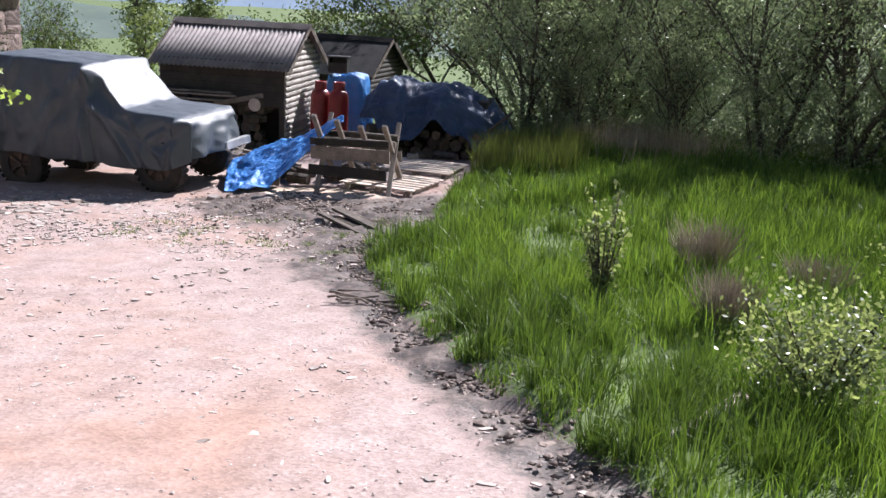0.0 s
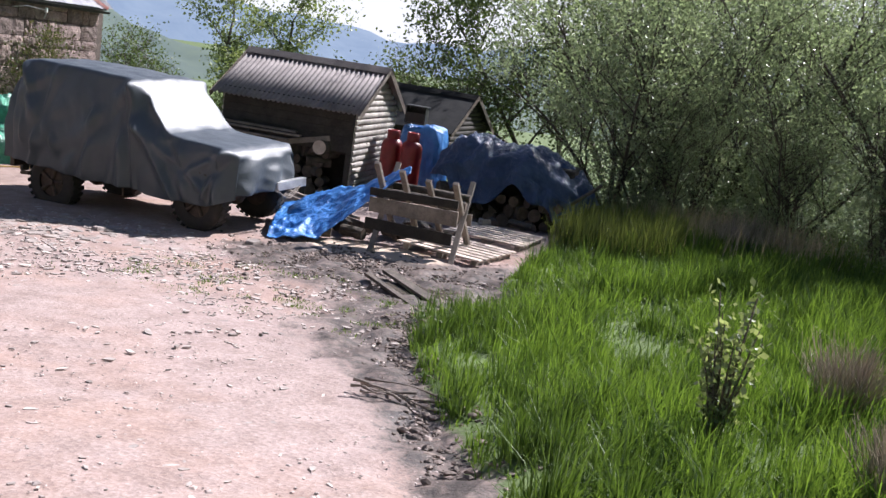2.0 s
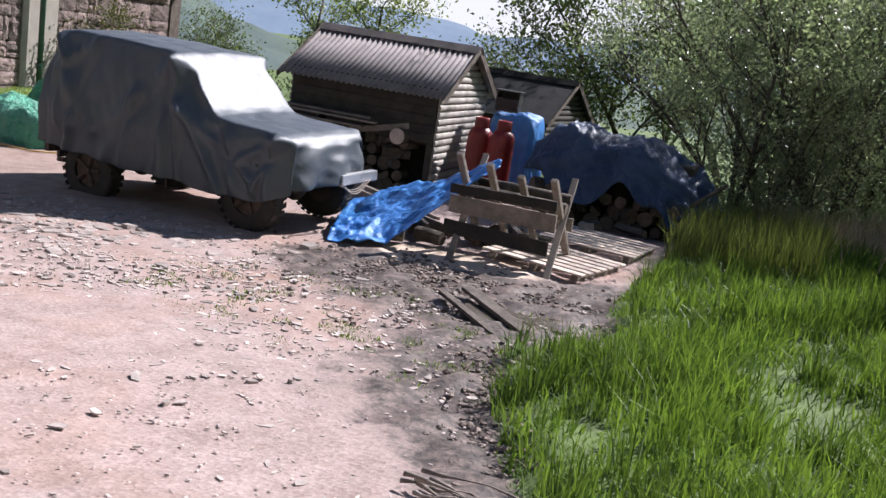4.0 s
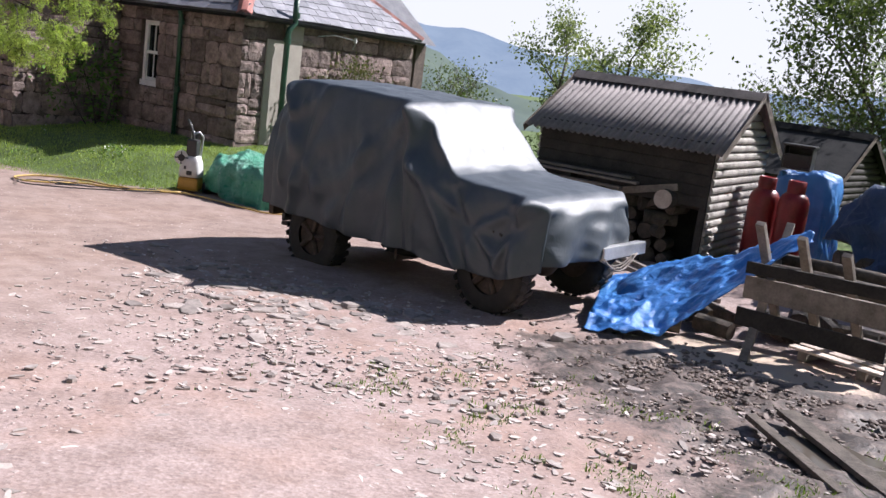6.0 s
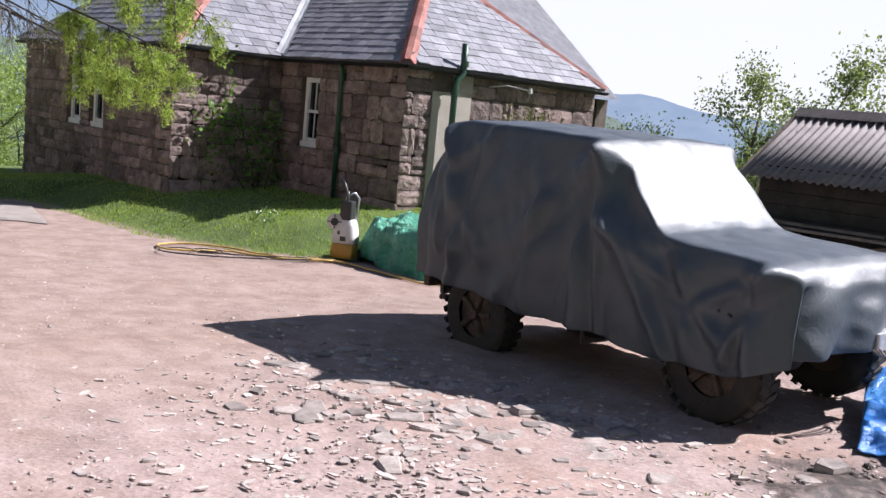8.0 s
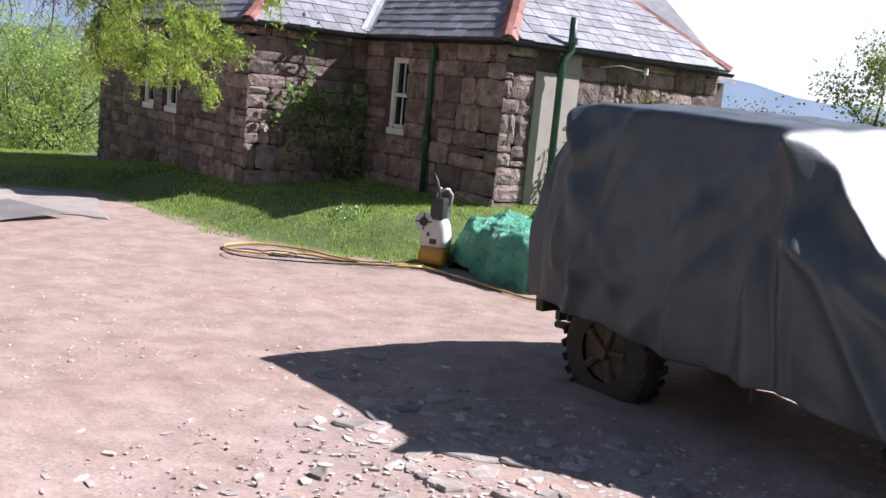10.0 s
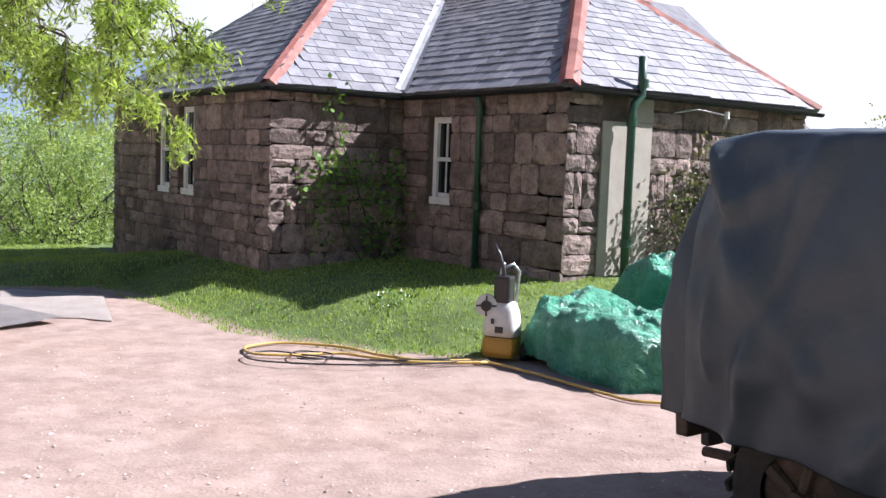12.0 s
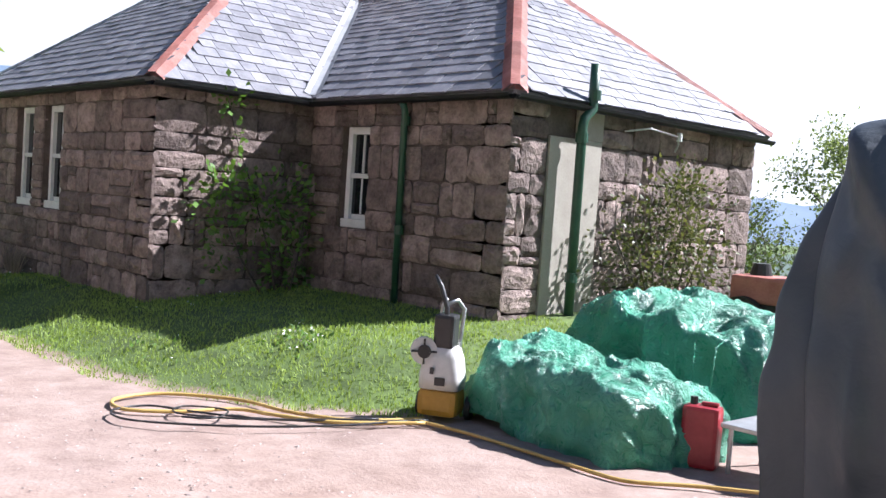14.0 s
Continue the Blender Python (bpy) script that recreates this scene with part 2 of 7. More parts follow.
M_NAVY = tarp_mat("dark_blue_tarp", (0.028, 0.052, 0.125), (0.065, 0.11, 0.23), 0.28)
M_GREEN = tarp_mat("green_tarp", (0.04, 0.25, 0.15), (0.13, 0.47, 0.31), 0.25, 0.9, 0.7)
M_CAN = rough_mat("dark_red_plastic", (0.22, 0.012, 0.02), (0.32, 0.03, 0.04), 6, 0.4, 0.1, 0.003, 30, 0.1)
M_RED = rough_mat("red_cylinder_paint", (0.15, 0.007, 0.009), (0.26, 0.018, 0.02), 6, 0.42, 0.15, 0.003, 30, 0.1)
M_GLASS, _nt, _p = mat_base("dark_window_glass")
_p.inputs["Base Color"].default_value = (0.012, 0.014, 0.016, 1)
_p.inputs["Roughness"].default_value = 0.06


# ---- mesh helpers ----
def part(name, bm, material, parent, label="", smooth=False):
    me = bpy.data.meshes.new(name)
    bm.to_mesh(me)
    bm.free()
    return link_mesh(name, me, material, parent, label, smooth)


def link_mesh(name, me, material, parent, label="", smooth=False):
    if not me.materials:
        me.materials.append(material)
    if smooth:
        me.polygons.foreach_set("use_smooth", [True] * len(me.polygons))
    ob = new(name, me)
    ob.parent = parent
    if label:
        ob["label"] = label
    return ob


def soup(name, verts, faces, material, parent=None, label="", smooth=False):
    me = bpy.data.meshes.new(name)
    me.from_pydata(verts, [], faces)
    me.update()
    return link_mesh(name, me, material, parent, label, smooth)


def thing(name, label, category, x=0, y=0, z=0, rz=0, group="", kind="", m=None):
    ob = new(name)
    ob.empty_display_size = 0.1
    ob.matrix_basis = m if m else pose(x, y, z, 0, 0, rz)
    return tagged(ob, label, category, group, kind)


def bm_box(bm, lo, hi, bevel=0.0, m=None):
    c = [(a + b) / 2 for a, b in zip(lo, hi)]
    s = [max(abs(b - a), 1e-4) for a, b in zip(lo, hi)]
    mat = Matrix.Translation(c) @ Matrix.Diagonal((*s, 1))
    g = bmesh.ops.create_cube(bm, size=1, matrix=(m @ mat) if m else mat)
    if bevel:
        es = list({e for v in g["verts"] for e in v.link_edges})
        bmesh.ops.bevel(bm, geom=es, offset=bevel, segments=2, affect="EDGES", profile=0.6)
    return bm


def box(lo, hi, bevel=0.0, m=None):
    return bm_box(bmesh.new(), lo, hi, bevel, m)


def bm_rod(bm, a, b, r, r2=None, seg=10, caps=True):
    a, b = Vector(a), Vector(b)
    d = b - a
    m = Matrix.Translation((a + b) / 2) @ d.to_track_quat("Z", "Y").to_matrix().to_4x4()
    bmesh.ops.create_cone(bm, cap_ends=caps, segments=seg, radius1=r, radius2=r if r2 is None else r2, depth=d.length, matrix=m)
    return bm


def rod(a, b, r, r2=None, seg=10):
    return bm_rod(bmesh.new(), a, b, r, r2, seg)


def tube(points, r, seg=8, radii=None):
    """A round tube along a line of points."""
    vs, fs = [], []
    n = len(points)
    pts = [Vector(q) for q in points]
    for i, q in enumerate(pts):
        d = (pts[min(i + 1, n - 1)] - pts[max(i - 1, 0)]).normalized()
        x = d.orthogonal().normalized() if i == 0 else (x - d * x.dot(d)).normalized()
        y = d.cross(x)
        rr = radii[i] if radii else r
        for k in range(seg):
            a = 2 * math.pi * k / seg
            vs.append(q + (x * math.cos(a) + y * math.sin(a)) * rr)
    for i in range(n - 1):
        for k in range(seg):
            k2 = (k + 1) % seg
            fs.append((i * seg + k, i * seg + k2, (i + 1) * seg + k2, (i + 1) * seg + k))
    fs.append(tuple(range(seg - 1, -1, -1)))
    fs.append(tuple((n - 1) * seg + k for k in range(seg)))
    return vs, fs


def revolve(profile, seg=24):
    """A turned shape from (radius, height) pairs."""
    bm = bmesh.new()
    rings = [[bm.verts.new((r * math.cos(2 * math.pi * k / seg), r * math.sin(2 * math.pi * k / seg), h)) for k in range(seg)] for r, h in profile]
    for a, b in zip(rings, rings[1:]):
        for k in range(seg):
            bm.faces.new((a[k], a[(k + 1) % seg], b[(k + 1) % seg], b[k]))
    bm.faces.new(list(reversed(rings[0])))
    bm.faces.new(rings[-1])
    return bm


def sstep(a, b, x):
    t = np.clip((np.asarray(x, float) - a) / (b - a), 0, 1)
    return t * t * (3 - 2 * t)


def fbm(x, y, z=0.0, octaves=4):
    return noise.fractal((x, y, z), 1.0, 2.0, octaves)


# ---- the lie of the land ----
def verge_x(y):
    """Where gravel gives way to the rough grass beside the track."""
    y = np.asarray(y, float)
    return np.interp(y, [-6, 2, 4.7, 5.4, 7.4, 9.1, 10.0, 10.9, 11.6, 13, 14.5, 16], [2.0, 1.2, 0.45, 0.0, -1.15, -2.0, -2.3, -2.6, -1.9, -2.25, -2.3, -2.2])


def lawn_y(x):
    """The lawn's edge in front of the house."""
    return np.interp(np.asarray(x, float), [-40, -22.5, -20.9, -20.4, -20.1, -18, -16.4, -14.9, -13.9, -13.3, -12.6], [6.5, 10.2, 11.9, 12.6, 13.75, 13.98, 13.95, 14.15, 14.75, 15.4, 17.6])


def land(x, y):
    x, y = np.asarray(x, float), np.asarray(y, float)
    cx, cy = np.clip(x, -26, 0.3), np.clip(y, -8, 22)
    z = 0.40373 + 0.11514 * 1.5 * np.log1p(np.exp((9.5 - cy) / 1.5)) + 0.05636 * cx - 0.00543 * cy + 0.00096 * cx * cx - 0.00036 * cx * cy
    bank = y - lawn_y(x)
    z = z + (0.30 * sstep(-0.1, 1.5, bank) + 0.07 * np.clip(bank, 0, 4)) * sstep(-25.0, -19.0, x) * sstep(-12.4, -14.2, x)
    z = z + 0.10 * sstep(-0.02, 0.3, x - verge_x(y)) * sstep(16.5, 14, y)
    away = np.maximum(np.maximum(-27 - x, 0), np.maximum(y - 25, 0) * sstep(25, -5, x))
    z = z - 0.28 * np.minimum(away, 150)
    # unseen slopes added behind the start and at right to block low skylight
    z = z + 0.4 * np.minimum(np.maximum(-8 - y, 0), 120) + 0.35 * np.minimum(np.maximum(x - 16, 0), 100)
    return z


def land_at(x, y):
    return float(land(x, y))
# ---- ground ----
def make_ground():
    def axis(lo, hi, step, far):
        a = list(np.arange(lo, hi, step))
        s, d = step, hi
        out = []
        while d < far:
            s *= 1.35
            d += s
            out.append(d)
        s, d = step, lo
        back = []
        while d > -far:
            s *= 1.35
            d -= s
            back.append(d)
        return np.array(back[::-1] + a + out)
    xs, ys = axis(-22, 5, 0.09, 2500), axis(2, 17.5, 0.09, 2500)
    X, Y = np.meshgrid(xs, ys)
    Z = land(X, Y)
    vx, ly = X - verge_x(Y), Y - lawn_y(X)
    meadow = sstep(-0.12, 0.25, vx)
    lawn = sstep(-0.2, 0.35, ly) * sstep(-11.8, -13.0, X)
    mud = 0.62 * np.exp(-((X + 2.65) / 0.9) ** 2 - ((Y - 9.9) / 1.2) ** 2) + np.exp(-((X + 3.3) / 1.5) ** 2 - ((Y - 12.4) / 1.5) ** 2) * 1.0 + np.exp(-((vx + 0.12) / 0.42) ** 2) * 0.85 * sstep(15, 13, Y) \
        + 1.0 * np.exp(-((X + 4.6) / 1.1) ** 2 - ((Y - 12.9) / 0.7) ** 2) + 0.45 * np.exp(-((X + 7) / 3) ** 2 - ((Y - 16) / 1.5) ** 2)
    sawdust = 1.6 * np.exp(-((X + 4.05) / 0.85) ** 4 - ((Y - 13.85) / 0.42) ** 4)
    weeds = 0.25 * np.exp(-((X + 4.0) / 1.2) ** 2 - ((Y - 10.9) / 0.9) ** 2) + 0.2 * np.exp(-((X + 3.0) / 0.8) ** 2 - ((Y - 10.3) / 0.6) ** 2)
    far = np.maximum(sstep(5, 9, X), np.maximum(sstep(19, 22, Y), sstep(-22, -26, X)))
    green = np.clip(np.maximum(np.maximum(meadow, lawn), np.maximum(weeds, far)), 0, 1)
    inner = (X > -22) & (X < 5) & (Y > 2) & (Y < 17.5)
    rows, cols = X.shape
    for i in range(rows):
        for j in range(cols):
            if inner[i, j]:
                x, y = X[i, j], Y[i, j]
                n = noise.noise((x * 0.7, y * 0.7, 0)) * 0.02 + noise.noise((x * 5, y * 5, 3)) * 0.008
                n += (noise.noise((x * 3, y * 3, 7)) * 0.06 + noise.noise((x * 8, y * 8, 2)) * 0.045) * min(1, mud[i, j] * 1.3)
                Z[i, j] += n
    verts = np.stack([X, Y, Z], -1).reshape(-1, 3).tolist()
    faces = [(i * cols + j, i * cols + j + 1, (i + 1) * cols + j + 1, (i + 1) * cols + j) for i in range(rows - 1) for j in range(cols - 1)]
    ob = soup("ground", verts, faces, M_GROUND, smooth=True)
    col = ob.data.color_attributes.new("cover", "FLOAT_COLOR", "POINT")
    data = np.stack([green, np.clip(mud, 0, 1), sawdust, 0.75 * sstep(-5.5, -10.5, X)], -1).reshape(-1)
    col.data.foreach_set("color", data.astype(np.float32))
    tagged(ob, "pinkish gravel track with mud, rough grass and a lawn", "ground", kind="structure")


make_ground()


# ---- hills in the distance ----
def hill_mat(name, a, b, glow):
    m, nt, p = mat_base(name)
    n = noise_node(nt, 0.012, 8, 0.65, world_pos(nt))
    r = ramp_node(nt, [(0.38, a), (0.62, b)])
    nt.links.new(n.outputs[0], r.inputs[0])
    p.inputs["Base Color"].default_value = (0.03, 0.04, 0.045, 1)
    # daylight and aerial haze are painted in as emission over a near-black base
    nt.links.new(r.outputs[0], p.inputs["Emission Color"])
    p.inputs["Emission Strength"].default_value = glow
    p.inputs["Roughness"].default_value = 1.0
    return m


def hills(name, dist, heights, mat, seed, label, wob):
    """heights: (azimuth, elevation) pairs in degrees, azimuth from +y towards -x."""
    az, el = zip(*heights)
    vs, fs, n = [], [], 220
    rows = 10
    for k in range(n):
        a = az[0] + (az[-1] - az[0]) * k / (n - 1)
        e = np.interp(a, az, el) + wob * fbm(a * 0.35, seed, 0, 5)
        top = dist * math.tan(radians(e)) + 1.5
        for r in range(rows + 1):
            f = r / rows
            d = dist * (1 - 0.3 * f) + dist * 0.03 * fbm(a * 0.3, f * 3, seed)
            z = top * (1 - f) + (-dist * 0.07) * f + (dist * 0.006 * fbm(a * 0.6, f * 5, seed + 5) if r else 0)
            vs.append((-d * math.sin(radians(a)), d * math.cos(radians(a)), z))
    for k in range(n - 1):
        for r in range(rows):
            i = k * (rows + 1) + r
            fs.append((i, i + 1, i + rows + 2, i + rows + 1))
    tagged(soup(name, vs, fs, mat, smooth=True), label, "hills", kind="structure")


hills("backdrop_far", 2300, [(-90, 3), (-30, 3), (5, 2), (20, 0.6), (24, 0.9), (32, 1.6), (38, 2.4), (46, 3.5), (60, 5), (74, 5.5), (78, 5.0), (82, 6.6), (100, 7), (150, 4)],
      hill_mat("far_hills_haze_glow", (0.115, 0.165, 0.25), (0.15, 0.20, 0.28), 0.85), 1.5, "mountain ridge in the far distance, blue haze painted into its glow", 0.5)
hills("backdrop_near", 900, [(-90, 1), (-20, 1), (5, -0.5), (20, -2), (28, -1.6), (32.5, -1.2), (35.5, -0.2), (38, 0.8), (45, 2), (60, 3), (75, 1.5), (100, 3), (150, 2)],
      hill_mat("near_hills_haze_glow", (0.055, 0.085, 0.065), (0.10, 0.135, 0.08), 0.75), 4.5, "hazy green wooded hillside across the valley", 0.5)


# ---- house ----
HA, HB, HC, HD, HE = (-24.68, 15.36), (-17.98, 15.36), (-17.98, 17.45), (-14.55, 17.45), (-14.55, 22.02)
EAVE, PITCH, OVER = 2.56, 0.797, 0.14
house = thing("house", "single-storey granite cottage with hipped slate roofs", "house", -19, 19, 0)
HOUSE_IN = Matrix.Translation((19, -19, 0))


def hpart(name, bm, mat, parent=None, label="", smooth=False):
    ob = part(name, bm, mat, parent or house, label, smooth)
    if not parent:
        ob.matrix_basis = HOUSE_IN
    return ob


rs = random.Random(7)
STONES = []
for k in range(28):
    bm = bmesh.new()
    n = 5
    grid = [[bm.verts.new((-0.5 + i / (n - 1), 0, -0.5 + j / (n - 1))) for j in range(n)] for i in range(n)]
    for i in range(n):
        for j in range(n):
            v = grid[i][j]
            edge = i in (0, n - 1) or j in (0, n - 1)
            v.co.y = 0.25 * rs.random() if edge else -0.2 - rs.random() * 1.1
            v.co.x += rs.uniform(-0.05, 0.05) if not edge else rs.uniform(-0.022, 0.022)
            v.co.z += rs.uniform(-0.06, 0.06) if not edge else rs.uniform(-0.032, 0.032)
            if i in (0, n - 1) and j in (0, n - 1):
                v.co.x *= rs.uniform(0.88, 0.97)
                v.co.z *= rs.uniform(0.84, 0.95)
    for i in range(n - 1):
        for j in range(n - 1):
            bm.faces.new((grid[i][j], grid[i + 1][j], grid[i + 1][j + 1], grid[i][j + 1]))
    rim = [grid[i][0] for i in range(n)] + [grid[n - 1][j] for j in range(1, n)] + [grid[i][n - 1] for i in range(n - 2, -1, -1)] + [grid[0][j] for j in range(n - 2, 0, -1)]
    back = [bm.verts.new((v.co.x, 1.6, v.co.z)) for v in rim]
    for a in range(len(rim)):
        b = (a + 1) % len(rim)
        bm.faces.new((rim[b], rim[a], back[a], back[b]))
    me = bpy.data.meshes.new("stone")
    bm.to_mesh(me)
    bm.free()
    me.materials.append(M_STONE)
    STONES.append(me)


def stone_wall(name, a, b, z0, z1, holes=(), ends=(0.0, 0.0), skip=()):
    """A wall from a to b (its outer face to the right of the way a to b), with openings (s0, s1, z0, z1) and squared stones in courses."""
    a, b = Vector((*a, 0)), Vector((*b, 0))
    d = (b - a).normalized()
    length = (b - a).length
    rot = math.degrees(math.atan2(d.y, d.x))
    frame_m = HOUSE_IN @ pose(a.x, a.y, 0, 0, 0, rot)
    bm = bmesh.new()
    xs = sorted({0, length, *[h[0] for h in holes], *[h[1] for h in holes]})
    zs = sorted({z0, z1, *[h[2] for h in holes], *[h[3] for h in holes]})
    for s0, s1 in zip(xs, xs[1:]):
        for q0, q1 in zip(zs, zs[1:]):
            if not any(h[0] < (s0 + s1) / 2 < h[1] and h[2] < (q0 + q1) / 2 < h[3] for h in holes):
                bm_box(bm, (s0, 0.0, q0), (s1, 0.45, q1))
    bmesh.ops.remove_doubles(bm, verts=bm.verts, dist=0.0005)
    wall = hpart(name, bm, M_MORTAR)
    wall.matrix_basis = frame_m
    for q0, q1 in zip(zs, zs[1:]):
        rows = max(1, round((q1 - q0) / rs.uniform(0.26, 0.31)))
        w = [rs.uniform(0.55, 1.45) for _ in range(rows)]
        z = q0
        for r in range(rows):
            h = (q1 - q0) * w[r] / sum(w)
            gaps = sorted((g[0], g[1]) for g in (*holes, *skip) if g[2] < z + h / 2 < g[3])
            spans, s = [], -ends[0]
            for g0, g1 in gaps:
                spans.append((s, g0))
                s = g1
            spans.append((s, length + ends[1]))
            for s0, s1 in spans:
                s = s0
                while s < s1 - 0.05:
                    wd = min(rs.choice((0.14, 0.22, 0.3, 0.36, 0.44, 0.56, 0.7)) * rs.uniform(0.85, 1.15), s1 - s)
                    if s1 - s - wd < 0.16:
                        wd = s1 - s
                    bits = [(s, z, wd, h)]
                    if h > 0.26 and rs.random() < 0.3:
                        f = rs.uniform(0.3, 0.7)
                        bits = [(s, z, wd, h * f), (s, z + h * f, wd, h * (1 - f))]
                    for bs, bz, bw, bh in bits:
                        if any(k[0] < bs + bw / 2 < k[1] and k[2] < bz + bh / 2 < k[3] for k in skip):
                            continue
                        ob = new("stone", rs.choice(STONES))
                        ob.parent = wall
                        flip = rs.choice((-1, 1))
                        ob.matrix_basis = Matrix.Translation((bs + bw / 2, -0.022 - 0.008 * rs.random(), bz + bh / 2)) @ Matrix.Rotation(rs.uniform(-0.02, 0.02), 4, "Y") @ Matrix.Diagonal((flip * (bw - 0.012), rs.choice((0.014, 0.02, 0.026, 0.036)), flip * (bh - 0.012), 1))
                    s += wd
            z += h
    return wall


TW0, TW1 = 0.98, 2.37
stone_wall("wall_front_left", HA, HB, -0.75, EAVE, [(-22.42 - HA[0], -21.72 - HA[0], TW0, TW1), (-21.34 - HA[0], -20.66 - HA[0], TW0, TW1)], (0.0, 0.028))
stone_wall("wall_return", HB, HC, -0.35, EAVE, (), (0.025, 0.0))
stone_wall("wall_front_right", HC, HD, -0.35, EAVE, [(-17.34 - HC[0], -16.80 - HC[0], 1.06, 2.26)], (0.0, 0.028))
stone_wall("wall_side", HD, HE, -0.3, EAVE, (), (0.025, 0.0), [(0.53, 1.38, -1, 3)])
# the render patch round the drain pipe
bm = box((-14.54, 17.985, -0.2), (-14.506, 18.825, 2.2), 0.006)
hpart("render_patch", bm, M_CEMENT, None, "smooth grey cement render strip")
bm = box((-14.54, 18.4, 2.203), (-14.503, 18.83, 2.54), 0.006)
hpart("render_band", bm, M_CEMENT, None, "smooth cement band under the eave")
# plain walls that close the house
for nm, lo, hi in (("wall_back_right", (-18.5, 21.66, -0.3), (-14.6, 22.02, EAVE)), ("wall_west", (-24.68, 15.9, -0.9), (-24.3, 27, EAVE)), ("wall_north", (-24.2, 26.6, -0.9), (-18.1, 27, EAVE)), ("wall_east_far", (-18.5, 22.1, -0.3), (-18.1, 26.5, EAVE))):
    hpart(nm, box(lo, hi), M_MORTAR)


def sash(name, x0, x1, z0, z1, y, stone_mullion=False):
    w = hpart(name, box((x0 - 0.03, y + 0.30, z0 - 0.02), (x1 + 0.03, y + 0.34, z1 + 0.02)), M_GLASS, None, "dark glass of a sash window")
    t, f0, f1 = 0.085, y + 0.08, y + 0.17
    mid = (z0 + z1) / 2 + 0.02
    for nm, lo, hi in (("frame_left", (x0, f0, z0), (x0 + t, f1, z1)), ("frame_right", (x1 - t, f0, z0), (x1, f1, z1)),
                       ("frame_top", (x0 + t, f0, z1 - t), (x1 - t, f1, z1)), ("window_sill", (x0, y + 0.03, z0), (x1, f0 + 0.05, z0 + 0.10)),
                       ("bottom_rail", (x0 + t, f0 + 0.05, z0 + 0.004), (x1 - t, f1, z0 + 0.16)), ("meeting_rail", (x0 + t, f0 + 0.01, mid - 0.028), (x1 - t, f1, mid + 0.028)),
                       ("glazing_bar", ((x0 + x1) / 2 - 0.011, f0 + 0.03, z0 + 0.165), ((x0 + x1) / 2 + 0.011, f1 - 0.02, mid - 0.032)),
                       ("glazing_bar", ((x0 + x1) / 2 - 0.011, f0 + 0.03, mid + 0.032), ((x0 + x1) / 2 + 0.011, f1 - 0.02, z1 - t - 0.004))):
        part(nm, box(lo, hi, 0.006), M_WHITE, w, "white painted wood")
    part("pane", box((x0 + t, f0 + 0.045, z0 + 0.16), (x1 - t, f0 + 0.055, mid - 0.03)), M_GLASS, w)
    part("pane", box((x0 + t, f0 + 0.055, mid + 0.03), (x1 - t, f0 + 0.065, z1 - t)), M_GLASS, w)
    return w


sash("window", -17.34, -16.80, 1.06, 2.26, 17.45)
sash("window", -22.42, -21.72, TW0, TW1, 15.36)
sash("window", -21.34, -20.66, TW0, TW1, 15.36)


# roof
def roof_points():
    o = OVER
    dz = EAVE + 0.02
    A, B = Vector((HA[0] - o, HA[1] - o, dz)), Vector((HB[0] + o, HB[1] - o, dz))
    C = Vector((HC[0] + o, HC[1] - o, dz))
    D, E = Vector((HD[0] + o, HD[1] - o, dz)), Vector((HE[0] + o, HE[1] + o, dz))
    h1 = (B.x - A.x) / 2
    h2 = (E.y - D.y) / 2
    P1 = Vector((A.x + h1, A.y + h1, dz + h1 * PITCH))
    P2 = Vector((D.x - h2, D.y + h2, dz + h2 * PITCH))
    V = Vector((C.x - h2, C.y + h2, dz + h2 * PITCH))
    R1 = Vector((P1.x, 26.0, P1.z))
    return A, B, C, D, E, P1, P2, V, R1


RA, RB, RC, RD, RE, P1, P2, RV, R1 = roof_points()
roof = hpart("roof", bmesh.new(), M_SLATE, None, "hipped roof of small blue-grey slates")


def inside(pt, poly):
    ok = False
    n = len(poly)
    for i in range(n):
        (x1, y1), (x2, y2) = poly[i], poly[(i + 1) % n]
        if (y1 > pt[1]) != (y2 > pt[1]) and pt[0] < (x2 - x1) * (pt[1] - y1) / (y2 - y1) + x1:
            ok = not ok
    return ok


SL = []
for k in range(8):
    bm = bmesh.new()
    c = rs.uniform(0.02, 0.05)
    pts = [(-0.5 + c, 0), (0.5 - c * rs.random(), 0.0 + 0.03 * rs.random()), (0.5, 0.12), (0.5, 1), (-0.5, 1), (-0.5, 0.1)]
    lo = [bm.verts.new((x, y, 0)) for x, y in pts]
    hi = [bm.verts.new((x, y, 1)) for x, y in pts]
    bm.faces.new(hi)
    for i in range(6):
        j = (i + 1) % 6
        bm.faces.new((lo[i], lo[j], hi[j], hi[i]))
    me = bpy.data.meshes.new("slate")
    bm.to_mesh(me)
    bm.free()
    me.materials.append(M_SLATE)
    SL.append(me)


